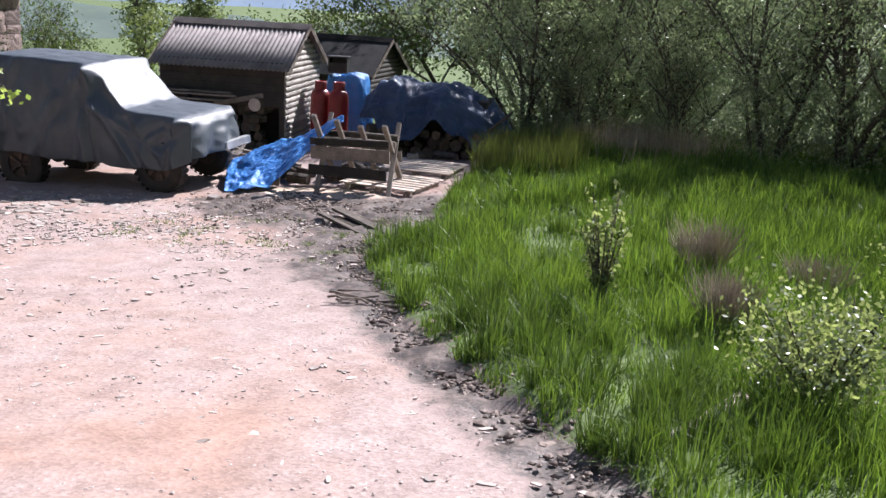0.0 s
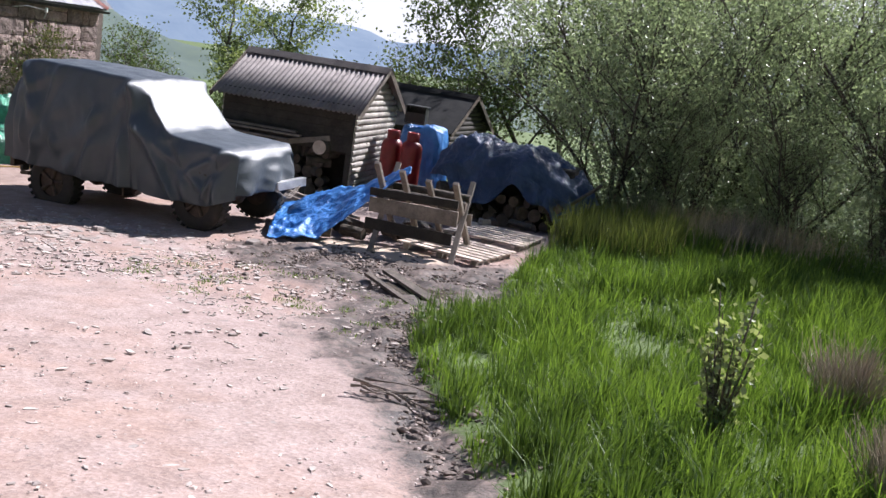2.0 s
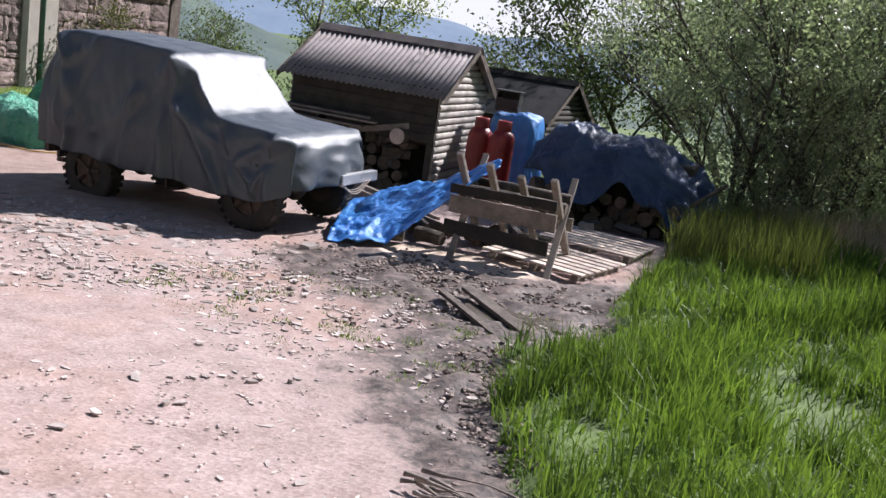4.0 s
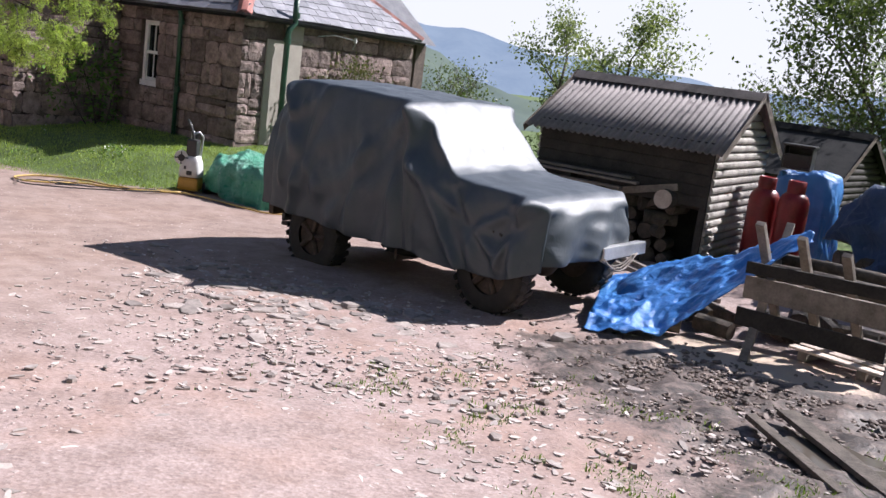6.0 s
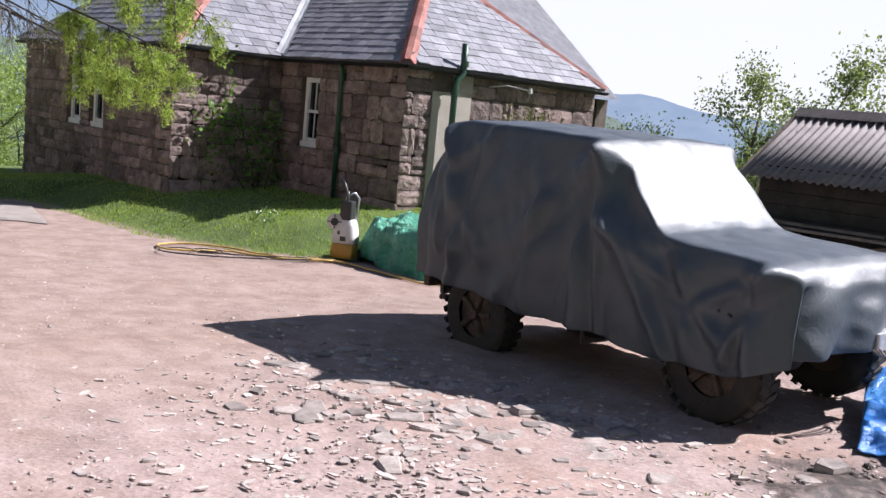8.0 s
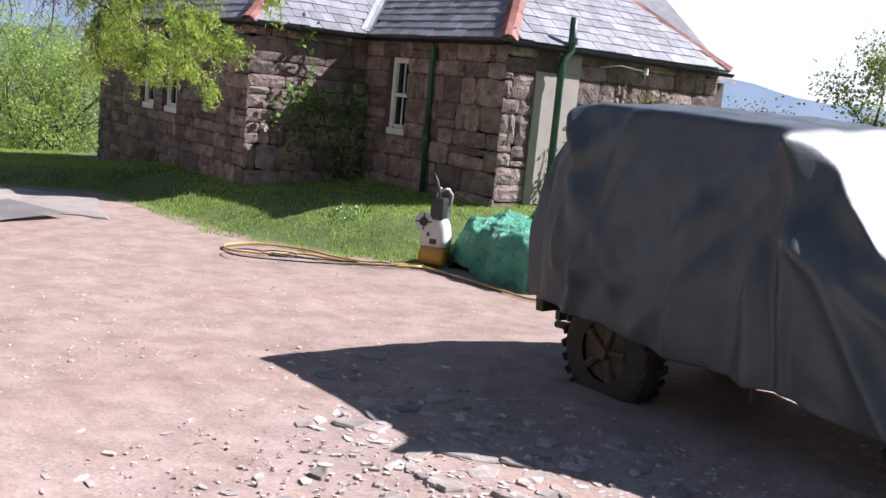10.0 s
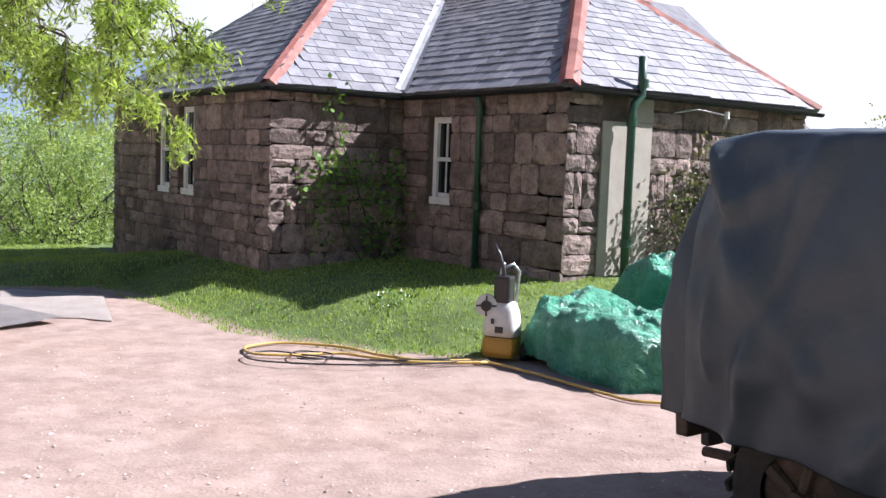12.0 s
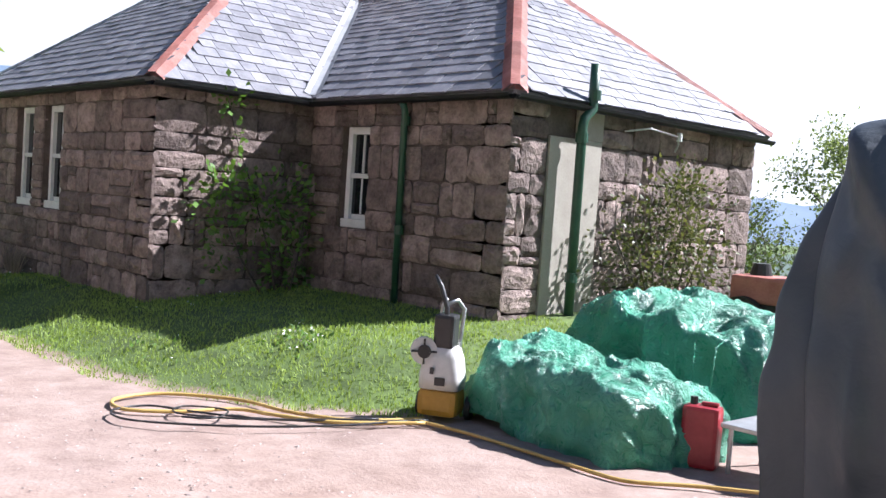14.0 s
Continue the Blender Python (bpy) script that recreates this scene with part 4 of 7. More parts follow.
# ---- wood sheds ----
def shed(x0, x1, y0, y1, zb, ze, zr, rz, boards, name, label, roofmat, corr, boardmat):
    """A gabled shed: ridge along its x, gable ends at x0 and x1."""
    cx, cy = (x0 + x1) / 2, (y0 + y1) / 2
    s = thing(name, label, "shed", cx, cy, zb, rz)
    hx, hy = (x1 - x0) / 2, (y1 - y0) / 2
    he, hr = ze - zb, zr - zb
    slope = (hr - he) / hy
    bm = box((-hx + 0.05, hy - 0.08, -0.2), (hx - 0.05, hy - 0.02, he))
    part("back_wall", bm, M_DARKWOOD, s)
    n = int(he / boards) + 1
    for side in (-1, 1):
        bm = bmesh.new()
        xw = side * (hx - 0.06)
        q = [bm.verts.new((xw, a, b)) for a, b in ((-hy + 0.06, -0.2), (hy - 0.06, -0.2), (hy - 0.06, he), (0, hr - 0.03), (-hy + 0.06, he))]
        f = bm.faces.new(q)
        bmesh.ops.solidify(bm, geom=[f], thickness=0.04)
        gable = part("gable_wall", bm, M_DARKWOOD, s)
        z = -0.15
        while z < hr - 0.06:
            half = hy - 0.03 if z + boards < he else max(0.0, (hr - z - boards * 0.7) / slope)
            if half > 0.05:
                vs, fs = [], []
                seg = 7
                for yy in (-half, half):
                    for k in range(seg):
                        t = math.pi * k / (seg - 1)
                        vs.append((side * (hx - 0.04 + 0.045 * math.sin(t)), yy, z + boards / 2 - boards * 0.49 * math.cos(t)))
                for k in range(seg - 1):
                    fs.append((k, k + 1, seg + k + 1, seg + k) if side > 0 else (k, seg + k, seg + k + 1, k + 1))
                fs += [tuple(range(seg)), tuple(range(2 * seg - 1, seg - 1, -1))]
                soup("log_board", vs, fs, boardmat, gable, "", False)
            z += boards
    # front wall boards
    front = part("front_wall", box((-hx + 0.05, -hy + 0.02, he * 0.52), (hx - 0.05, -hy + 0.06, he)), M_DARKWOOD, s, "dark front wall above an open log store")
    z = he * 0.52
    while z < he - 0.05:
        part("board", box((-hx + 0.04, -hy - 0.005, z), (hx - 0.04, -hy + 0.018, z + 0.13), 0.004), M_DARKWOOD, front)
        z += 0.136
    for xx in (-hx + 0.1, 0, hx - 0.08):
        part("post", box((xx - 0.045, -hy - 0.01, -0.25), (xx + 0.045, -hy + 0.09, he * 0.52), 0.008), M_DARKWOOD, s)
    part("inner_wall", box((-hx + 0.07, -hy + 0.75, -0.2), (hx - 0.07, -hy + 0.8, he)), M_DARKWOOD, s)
    # roof sheets
    for side in (-1, 1):
        bm = bmesh.new()
        nx, ny = (int((2 * hx + 0.3) / 0.0225), 2) if corr else (2, 2)
        ln = hy + 0.22
        grid = []
        for i in range(nx + 1):
            xx = -hx - 0.12 + (2 * hx + 0.24) * i / nx
            wob = 0.017 * math.sin(xx / 0.09 * 2 * math.pi) if corr else 0
            grid.append([bm.verts.new((xx, side * ln * j / ny, hr + 0.03 - slope * ln * j / ny + wob)) for j in range(ny + 1)])
        for i in range(nx):
            for j in range(ny):
                f = (grid[i][j], grid[i + 1][j], grid[i + 1][j + 1], grid[i][j + 1])
                bm.faces.new(f if side < 0 else tuple(reversed(f)))
        bmesh.ops.recalc_face_normals(bm, faces=bm.faces)
        bmesh.ops.solidify(bm, geom=bm.faces[:], thickness=0.012)
        part("roof_sheet", bm, roofmat, s, "grey-brown corrugated roof sheet" if corr else "dark roof", corr)
        for end in (-1, 1):
            a, b = Vector((end * (hx + 0.125), side * (ln + 0.02), hr - slope * ln - 0.02)), Vector((end * (hx + 0.125), 0, hr + 0.04))
            bm = bmesh.new()
            d = (b - a).normalized()
            up = Vector((1, 0, 0)).cross(d)
            up = up if up.z > 0 else -up
            for p, q in ((a, b),):
                c = [p - up * 0.06, p + up * 0.05, q + up * 0.05, q - up * 0.06]
                f = bm.faces.new([bm.verts.new(v) for v in c])
                bmesh.ops.solidify(bm, geom=[f], thickness=0.03)
            part("barge_board", bm, M_GREYWOOD, s, "weathered barge board")
    bm = bmesh.new()
    q = []
    for xx in (-hx - 0.16, hx + 0.14):
        q.append([bm.verts.new((xx, yy, hr + 0.06 - abs(yy) * slope * 0.95 + (0.03 if yy == 0 else 0))) for yy in (-0.16, 0, 0.16)])
    for k in range(2):
        bm.faces.new((q[0][k], q[0][k + 1], q[1][k + 1], q[1][k]))
    bmesh.ops.solidify(bm, geom=bm.faces[:], thickness=0.012)
    part("ridge_cap", bm, roofmat, s, "ridge capping")
    return s


shed(-8.64, -6.17, 17.6, 20.0, 0.0, 1.62, 2.25, 4.0, 0.105, "shed", "dark wooden log store shed with a corrugated roof", M_CORR, True, M_LOGBOARD)
shed(-9.4, -5.9, 23.0, 25.6, -0.3, 1.15, 1.84, -3, 0.11, "shed", "low dark shed with a felt roof behind the log store", M_FELT, False, M_DARKWOOD)


# ---- tarpaulins and heaps ----
def crease(x, y, s):
    a = noise.noise((x * 2.1, y * 2.1, s))
    b = noise.noise((x * 4.7 + 3, y * 4.7, s + 9))
    c = noise.noise((x * 9.5 + 1, y * 9.5 + 5, s + 4))
    return (0.22 - abs(a)) * 0.18 + (0.2 - abs(b)) * 0.07 + (0.2 - abs(c)) * 0.045


def heap(ob_name, parent, mat, hx, hy, ztop, zhem, seed, shape, label, power=3.2, flare=0.12, crumple=1.0, lift=None):
    """A cloth thrown over a pile: a rounded top that falls steeply to an uneven hem."""
    nt, nr = 150, 46
    vs, fs = [(0, 0, ztop + shape(0, 0))], []
    for r in range(1, nr + 1):
        f = r / nr
        for k in range(nt):
            t = 2 * math.pi * k / nt
            c, s = math.cos(t), math.sin(t)
            rad = (abs(c) ** power + abs(s) ** power) ** (-1 / power)
            g = min(1, f / 0.62)
            fall = max(0, (f - 0.58) / 0.42)
            fold = 0.05 * math.sin(t * 13 + 3 * noise.noise((c * 2, s * 2, seed))) * fall + 0.03 * math.sin(t * 29 + seed) * fall
            x, y = hx * rad * c * (g * 0.94 + flare * fall + fold), hy * rad * s * (g * 0.94 + flare * fall + fold)
            top = ztop + shape(x, y)
            hem = zhem + 0.05 * noise.noise((c * 3, s * 3, seed + 2)) + (lift(x, y) if lift else 0)
            z = top - 0.05 * g ** 6 + (hem - top) * (fall ** 0.9)
            w = crumple * crease(x + seed, y + z * 0.8, seed)
            n = Vector((c * 0.8 * min(1, fall * 4), s * 0.8 * min(1, fall * 4), 1 - min(1, fall * 3) * 0.8))
            p = Vector((x, y, z)) + n * w
            vs.append(p)
    for k in range(nt):
        fs.append((0, 1 + k, 1 + (k + 1) % nt))
    for r in range(nr - 1):
        for k in range(nt):
            a, b = 1 + r * nt + k, 1 + r * nt + (k + 1) % nt
            fs.append((a, a + nt, b + nt, b))
    ob = soup(ob_name, vs, fs, mat, parent, label, True)
    md = ob.modifiers.new("thickness", "SOLIDIFY")
    md.thickness = 0.006
    return ob


def sheet_between(near, far, n, m, seed, amp):
    """A cloth strip between two edge lines."""
    def along(path, s):
        k = s * (len(path) - 1)
        i = min(int(k), len(path) - 2)
        return Vector(path[i]).lerp(Vector(path[i + 1]), k - i)
    vs = []
    for i in range(n + 1):
        for j in range(m + 1):
            p = along(near, i / n).lerp(along(far, i / n), j / m)
            d = amp * (crease(p.x * 1.2, p.y * 1.2, seed) * 1.6 + 0.05 * noise.noise((p.x * 3, p.y * 3, seed)))
            vs.append(p + Vector((0.25 * d, -0.3 * d, d + 0.04)))
    fs = [(i * (m + 1) + j, (i + 1) * (m + 1) + j, (i + 1) * (m + 1) + j + 1, i * (m + 1) + j + 1) for i in range(n) for j in range(m)]
    return vs, fs


# ---- logs ----
LOGS = []
for k in range(6):
    rl = random.Random(30 + k)
    ln, r = rl.uniform(0.34, 0.5), rl.uniform(0.07, 0.135)
    seg = 11
    half = k % 3 == 0
    ring = []
    for i in range(seg):
        t = (math.pi if half else 2 * math.pi) * i / (seg - (1 if half else 0))
        q = r * (1 + 0.12 * noise.noise((math.cos(t) * 2, math.sin(t) * 2, k)))
        ring.append((q * math.cos(t), q * math.sin(t)))
    t = thing("log", "split firewood log with dark bark" if half else "round firewood log with dark bark", "log", 0, 0, 0)
    bm = bmesh.new()
    a = [bm.verts.new((x, 0, z)) for x, z in ring]
    m_ = [bm.verts.new((x * 1.04, ln * 0.5, z * 0.97)) for x, z in ring]
    b = [bm.verts.new((x * 0.98, ln, z * 1.02)) for x, z in ring]
    for p, q in ((a, m_), (m_, b)):
        for i in range(seg if not half else seg - 1):
            j = (i + 1) % seg
            bm.faces.new((p[j], p[i], q[i], q[j]))
    if half:
        bm.faces.new((a[0], a[-1], m_[-1], m_[0]))
        bm.faces.new((m_[0], m_[-1], b[-1], b[0]))
    part("bark", bm, M_BARK, t, "", False)
    for yy, vs_ in ((-0.002, ring), (ln + 0.002, ring)):
        bm = bmesh.new()
        q = [bm.verts.new((x * 0.97, yy, z * 0.97)) for x, z in vs_]
        bm.faces.new(q if yy < 0 else list(reversed(q)))
        part("cut_end", bm, M_LOGEND, t, "pale sawn end")
    LOGS.append((t, r))
used_logs = [False] * len(LOGS)


def put_log(m, group):
    k = rs.randrange(len(LOGS))
    t = LOGS[k][0]
    if not used_logs[k]:
        used_logs[k] = True
        t.matrix_basis = m
        t["group"] = group
        return
    copy_thing(t, m)["group"] = group


def stack(x0, x1, y, z0, z1, group, rz=0):
    z = z0 + 0.09
    row = 0
    while z < z1:
        x = x0 + (0.1 if row % 2 else 0)
        while x < x1:
            put_log(pose(x, y + rs.uniform(-0.05, 0.05), z + rs.uniform(-0.01, 0.01), rs.uniform(-4, 4), rs.uniform(0, 360), rz + rs.choice((rs.uniform(-10, 10), rs.uniform(-70, 70)))), group)
            x += rs.uniform(0.19, 0.25)
        z += 0.165
        row += 1


stack(-7.95, -6.5, 17.72, 0.0, 0.95, "logs in the open store")
stack(-4.55, -2.25, 17.45, 0.02, 0.72, "logs below the dark blue tarpaulin")
stack(-4.4, -2.4, 18.1, 0.02, 1.0, "logs below the dark blue tarpaulin")
for x, y, rz in ((-4.7, 14.6, 40), (-4.45, 14.35, 80), (-4.3, 14.75, 10), (-4.0, 14.9, 70), (-3.75, 15.0, 30), (-4.85, 14.2, 110), (-4.6, 15.0, 60), (-3.45, 15.3, 95), (-4.15, 15.3, 15), (-3.9, 15.5, 50), (-3.3, 16.9, 20), (-2.7, 17.0, 70), (-3.9, 16.8, 110), (-5.0, 14.75, 20), (-3.55, 14.55, 75)):
    put_log(pose(x, y, land_at(x, y) + 0.10, 0, rs.uniform(0, 360), rz), "loose logs round the sawhorse")


# ---- sawhorse ----
def beam(a, b, w, h, up=(0, 0, 1)):
    a, b = Vector(a), Vector(b)
    d = (b - a).normalized()
    s = d.cross(Vector(up)).normalized()
    u = s.cross(d)
    m = Matrix((s, d, u)).transposed().to_4x4()
    m.translation = (a + b) / 2
    return box((-w / 2, -(b - a).length / 2, -h / 2), (w / 2, (b - a).length / 2, h / 2), min(w, h) * 0.12, m)


sx, sy, sz = -3.7, 14.4, land_at(-3.7, 14.4)
horse = thing("sawhorse", "weathered wooden sawhorse of crossed posts and planks", "sawhorse", sx, sy, 0)
HI = Matrix.Translation((-sx, -sy, 0))


def spart(name, bm, mat, parent, inv, label=""):
    ob = part(name, bm, mat, parent, label)
    ob.matrix_basis = inv
    return ob


for k, (x, ztop) in enumerate(((-4.27, 1.24), (-3.92, 1.19), (-3.56, 1.13), (-3.2, 1.16))):
    g = sz - 0.02
    spart("leg", beam((x + 0.08, 14.92, g), (x - 0.02, 14.08, ztop), 0.075, 0.05), M_GREYWOOD, horse, HI)
    if k in (0, 3):
        spart("leg", beam((x + 0.13, 13.82, g), (x + 0.0, 14.86, ztop - 0.05), 0.07, 0.045), M_GREYWOOD, horse, HI)
spart("board", beam((-4.34, 14.14, 0.69), (-3.12, 14.06, 0.72), 0.03, 0.19), M_GREYWOOD, horse, HI, "wide grey plank")
spart("board", beam((-4.34, 14.10, 0.86), (-3.14, 14.07, 0.90), 0.03, 0.10), M_DARKWOOD, horse, HI)
spart("board", beam((-4.34, 14.06, 0.45), (-3.14, 13.98, 0.46), 0.03, 0.15), M_DARKWOOD, horse, HI)
spart("board", beam((-4.30, 14.80, 0.60), (-3.12, 14.78, 0.62), 0.03, 0.15), M_GREYWOOD, horse, HI)
for y, z, r in ((14.47, 0.80, 0.075), (14.6, 0.90, 0.055)):
    lg = thing("log", "long thin log lying across the sawhorse", "log", -4.35, y, z, 0)
    vs, fs = tube([(0, 0, 0), (0.5, 0.02, 0.02), (1.2, -0.01, 0.03)], r, 10, [r, r * 0.95, r * 0.85])
    soup("bark", vs, fs, M_BARK, lg, "", True)
    part("cut_end", rod((1.2, -0.01, 0.03), (1.21, -0.01, 0.03), r * 0.83), M_LOGEND, lg, "pale sawn end")


# pallets
def pallet(x, y, z, rz):
    p = thing("pallet", "pale weathered wooden pallet lying on the ground", "pallet", x, y, z, rz, "pallets by the sawhorse")
    for yy in (-0.5, 0.0, 0.5):
        part("bearer", box((-0.5, yy - 0.04, 0), (0.5, yy + 0.04, 0.09), 0.005), M_GREYWOOD, p)
    for k in range(7):
        xx = -0.5 + k * 0.165
        part("slat", box((xx - 0.055, -0.6, 0.091), (xx + 0.055, 0.6, 0.112), 0.004, pose(0, 0, 0, 0, 0, rs.uniform(-1.2, 1.2))), M_PALEWOOD, p)


pallet(-3.2, 14.6, land_at(-3.2, 14.6) + 0.0, 78)
pallet(-3.05, 16.05, land_at(-3.05, 16.05) + 0.01, 84)

# bright blue tarpaulin
bt = thing("tarpaulin", "crumpled bright blue tarpaulin draped from the sawhorse to the ground", "tarpaulin", -4.9, 14.3, 0.1)
vs, fs = sheet_between([(-5.40, 13.45, 0.13), (-5.1, 13.55, 0.13), (-4.85, 13.80, 0.15), (-4.4, 14.1, 0.62), (-3.93, 14.42, 1.14)], [(-6.1, 15.15, 0.20), (-5.6, 15.1, 0.42), (-5.05, 15.05, 0.66), (-4.5, 14.85, 0.9), (-4.0, 14.62, 1.16)], 80, 50, 3.0, 0.55)
ob = soup("sheet", [Vector(v) - Vector((-4.9, 14.3, 0.1)) for v in vs], fs, M_BLUE, bt, "", True)
md = ob.modifiers.new("thickness", "SOLIDIFY")
md.thickness = 0.006

# dark blue tarpaulin over the log pile
nt_ = thing("tarpaulin", "dark blue tarpaulin thrown over a stack of logs", "tarpaulin", -3.35, 18.3, 0)
heap("sheet", nt_, M_NAVY, 1.22, 0.95, 1.30, 0.66, 5.0, lambda x, y: 0.16 * math.exp(-((x + 0.75) / 0.4) ** 2) + 0.10 * math.exp(-((x - 0.25) / 0.4) ** 2) - 0.22 * max(0, x - 0.3) - 0.05 * y, "", 2.6, 0.16, 1.7, lambda x, y: 0.22 * math.sin(x * 4.2 + 0.6) + 0.08 * math.sin(x * 11))
part("pile_frame", box((-1.0, -0.4, 0.0), (1.0, 0.5, 1.2), 0.05), M_DARKWOOD, nt_, "dark log pile below the sheet")
part("pole", rod((0.9, -0.75, 0.55), (1.45, -0.35, 1.05), 0.03), M_BARK, nt_)

# gas cylinders
gas_prof = [(0.14, 0.0), (0.15, 0.04), (0.18, 0.07), (0.187, 0.14), (0.187, 0.93), (0.183, 1.0), (0.16, 1.06), (0.12, 1.10), (0.10, 1.11)]


def gas(x, y, first=None):
    z = land_at(x, y)
    g = thing("gas_cylinder", "tall red steel gas cylinder with a valve collar", "gas cylinder", x, y, z, rs.uniform(0, 360), "red gas cylinders beside the shed")
    part("body", revolve(gas_prof, 28), M_RED, g, "", True)
    bm = revolve([(0.108, 1.09), (0.112, 1.11), (0.112, 1.25), (0.100, 1.26), (0.100, 1.11)], 20)
    part("collar", bm, M_RED, g, "", True)
    part("valve", rod((0, 0, 1.08), (0, 0, 1.20), 0.03, 0.022), M_GALV, g, "metal valve")
    part("foot_ring", rod((0, 0, -0.02), (0, 0, 0.05), 0.16, 0.16, 20), M_BLACK, g)


gas(-5.28, 18.35)
gas(-5.68, 18.45)
bb = thing("covered_crate", "stack of crates wrapped in bright blue tarpaulin", "crate", -5.5, 19.65, 0.0)
heap("sheet", bb, M_BLUE, 0.44, 0.40, 1.36, 0.25, 8.0, lambda x, y: 0.04 * math.sin(x * 8), "", 3.0, 0.12, 0.8)
part("crate", box((-0.32, -0.3, 0), (0.32, 0.3, 1.25), 0.03), M_DARKWOOD, bb)
bx = thing("plastic_box", "black open plastic box on the wrapped crates", "box", -5.66, 19.5, 1.40, 6)
for nm, lo, hi in (("base", (-0.19, -0.14, 0.0), (0.19, 0.14, 0.02)), ("side", (-0.19, -0.14, 0.021), (-0.17, 0.14, 0.3)), ("side", (0.17, -0.14, 0.021), (0.19, 0.14, 0.3)), ("back", (-0.168, 0.12, 0.021), (0.168, 0.14, 0.3)), ("front", (-0.168, -0.14, 0.021), (0.168, -0.12, 0.2)), ("rim", (-0.21, -0.155, 0.301), (0.21, 0.155, 0.33))):
    part(nm, box(lo, hi, 0.006), M_BLACK, bx)
# planks on a rack at the shed, pole on the ground
for k, (y, z) in enumerate(((17.34, 1.02), (17.40, 1.07), (17.32, 0.93))):
    pl = thing("plank", "long grey plank resting on brackets along the shed", "plank", -7.9, y, z, 4, "planks along the shed")
    part("board", box((-0.8 - 0.2 * k, -0.06, -0.015), (0.95 - 0.1 * k, 0.06, 0.015), 0.004), M_GREYWOOD, pl)
    part("bracket", box((-0.02, 0.0, -0.1), (0.02, 0.3, -0.017), 0.004), M_BLACK, pl)
pl = thing("pole", "long pale timber pole lying beside the blue tarpaulin", "pole", -6.2, 16.3, land_at(-6.2, 16.3) + 0.13, 0)
part("timber", beam((-0.5, 0.25, 0.06), (1.1, -0.5, -0.02), 0.06, 0.05), M_GREYWOOD, pl)
part("timber", beam((-0.5, 0.13, 0.0), (1.2, -0.62, -0.06), 0.05, 0.05), M_GREYWOOD, pl)
st = thing("plank", "split plank leaning in the log store", "plank", -6.95, 17.55, 0.95, 0)
part("board", beam((-0.5, 0, -0.12), (0.45, 0.05, 0.1), 0.03, 0.09), M_GREYWOOD, st)
dl = thing("log", "large pale round log end facing out of the store", "log", -6.62, 17.48, 0.88)
part("bark", rod((0, 0.01, 0), (0, 0.4, 0), 0.125, None, 16), M_BARK, dl)
part("cut_end", rod((0, -0.005, 0), (0, 0.012, 0), 0.12, None, 16), M_PALEWOOD, dl, "pale sawn end")

# ---- mud, plank and sticks at the verge ----
for k, (a, b, w) in enumerate((((-3.36, 12.36), (-2.42, 11.47), 0.13), ((-3.5, 12.1), (-2.75, 11.4), 0.07))):
    cx, cy = (a[0] + b[0]) / 2, (a[1] + b[1]) / 2
    z = max(land_at(*a), land_at(*b), land_at(cx, cy)) + 0.012
    pl = thing("plank", "dark wet plank lying in the mud", "plank", cx, cy, z)
    part("board", beam((a[0] - cx, a[1] - cy, 0.02), (b[0] - cx, b[1] - cy, -0.01), w, 0.035), M_BARK, pl)
M_WATER, _nt, _p = mat_base("muddy_water")
_p.inputs["Base Color"].default_value = (0.10, 0.085, 0.07, 1)
_p.inputs["Roughness"].default_value = 0.08
pd = bmesh.new()
ring = []
for k in range(40):
    t = 2 * math.pi * k / 40
    q = 0.5 + 0.22 * noise.noise((math.cos(t) * 1.5, math.sin(t) * 1.5, 3.3))
    ring.append(pd.verts.new((q * 1.25 * math.cos(t), q * 0.7 * math.sin(t), 0)))
pd.faces.new(ring)
pw = part("puddle", pd, M_WATER, None)
pw.matrix_basis = pose(-2.72, 11.85, land_at(-2.72, 11.85) + 0.012, 0, 0, -25)
tagged(pw, "shallow muddy puddle", "water", kind="structure")
sk = thing("sticks", "bundle of bleached broken sticks on the gravel", "sticks", -1.82, 8.2, land_at(-1.82, 8.2) + 0.02)
for k in range(9):
    a = rs.uniform(-0.5, 0.5)
    x0, y0 = rs.uniform(-0.08, 0.12), rs.uniform(-0.1, 0.1)
    ln = rs.uniform(0.12, 0.32)
    pts = [(x0 + s * ln * math.cos(a), y0 + s * ln * math.sin(a) * 0.7 + 0.02 * math.sin(s * 4 + k), 0.012 + 0.018 * (k % 4) + 0.015 * math.cos(s * 3 + k)) for s in np.linspace(-1, 1, 7)]
    vs, fs = tube(pts, 0.01, 6, [0.008 + 0.005 * math.sin(2 + s) for s in range(7)])
    soup("stick", vs, fs, M_GREYWOOD, sk, "", True)
wl = thing("log", "short bleached log half hidden in the grass", "log", 0.70, 5.32, land_at(0.74, 5.42) - 0.005)
vs, fs = tube([(-0.2, -0.2, 0.01), (-0.05, -0.06, 0.03), (0.12, 0.12, 0.05), (0.32, 0.40, 0.08)], 0.05, 10, [0.012, 0.035, 0.05, 0.06])
soup("wood", vs, fs, M_PALEWOOD, wl, "", True)

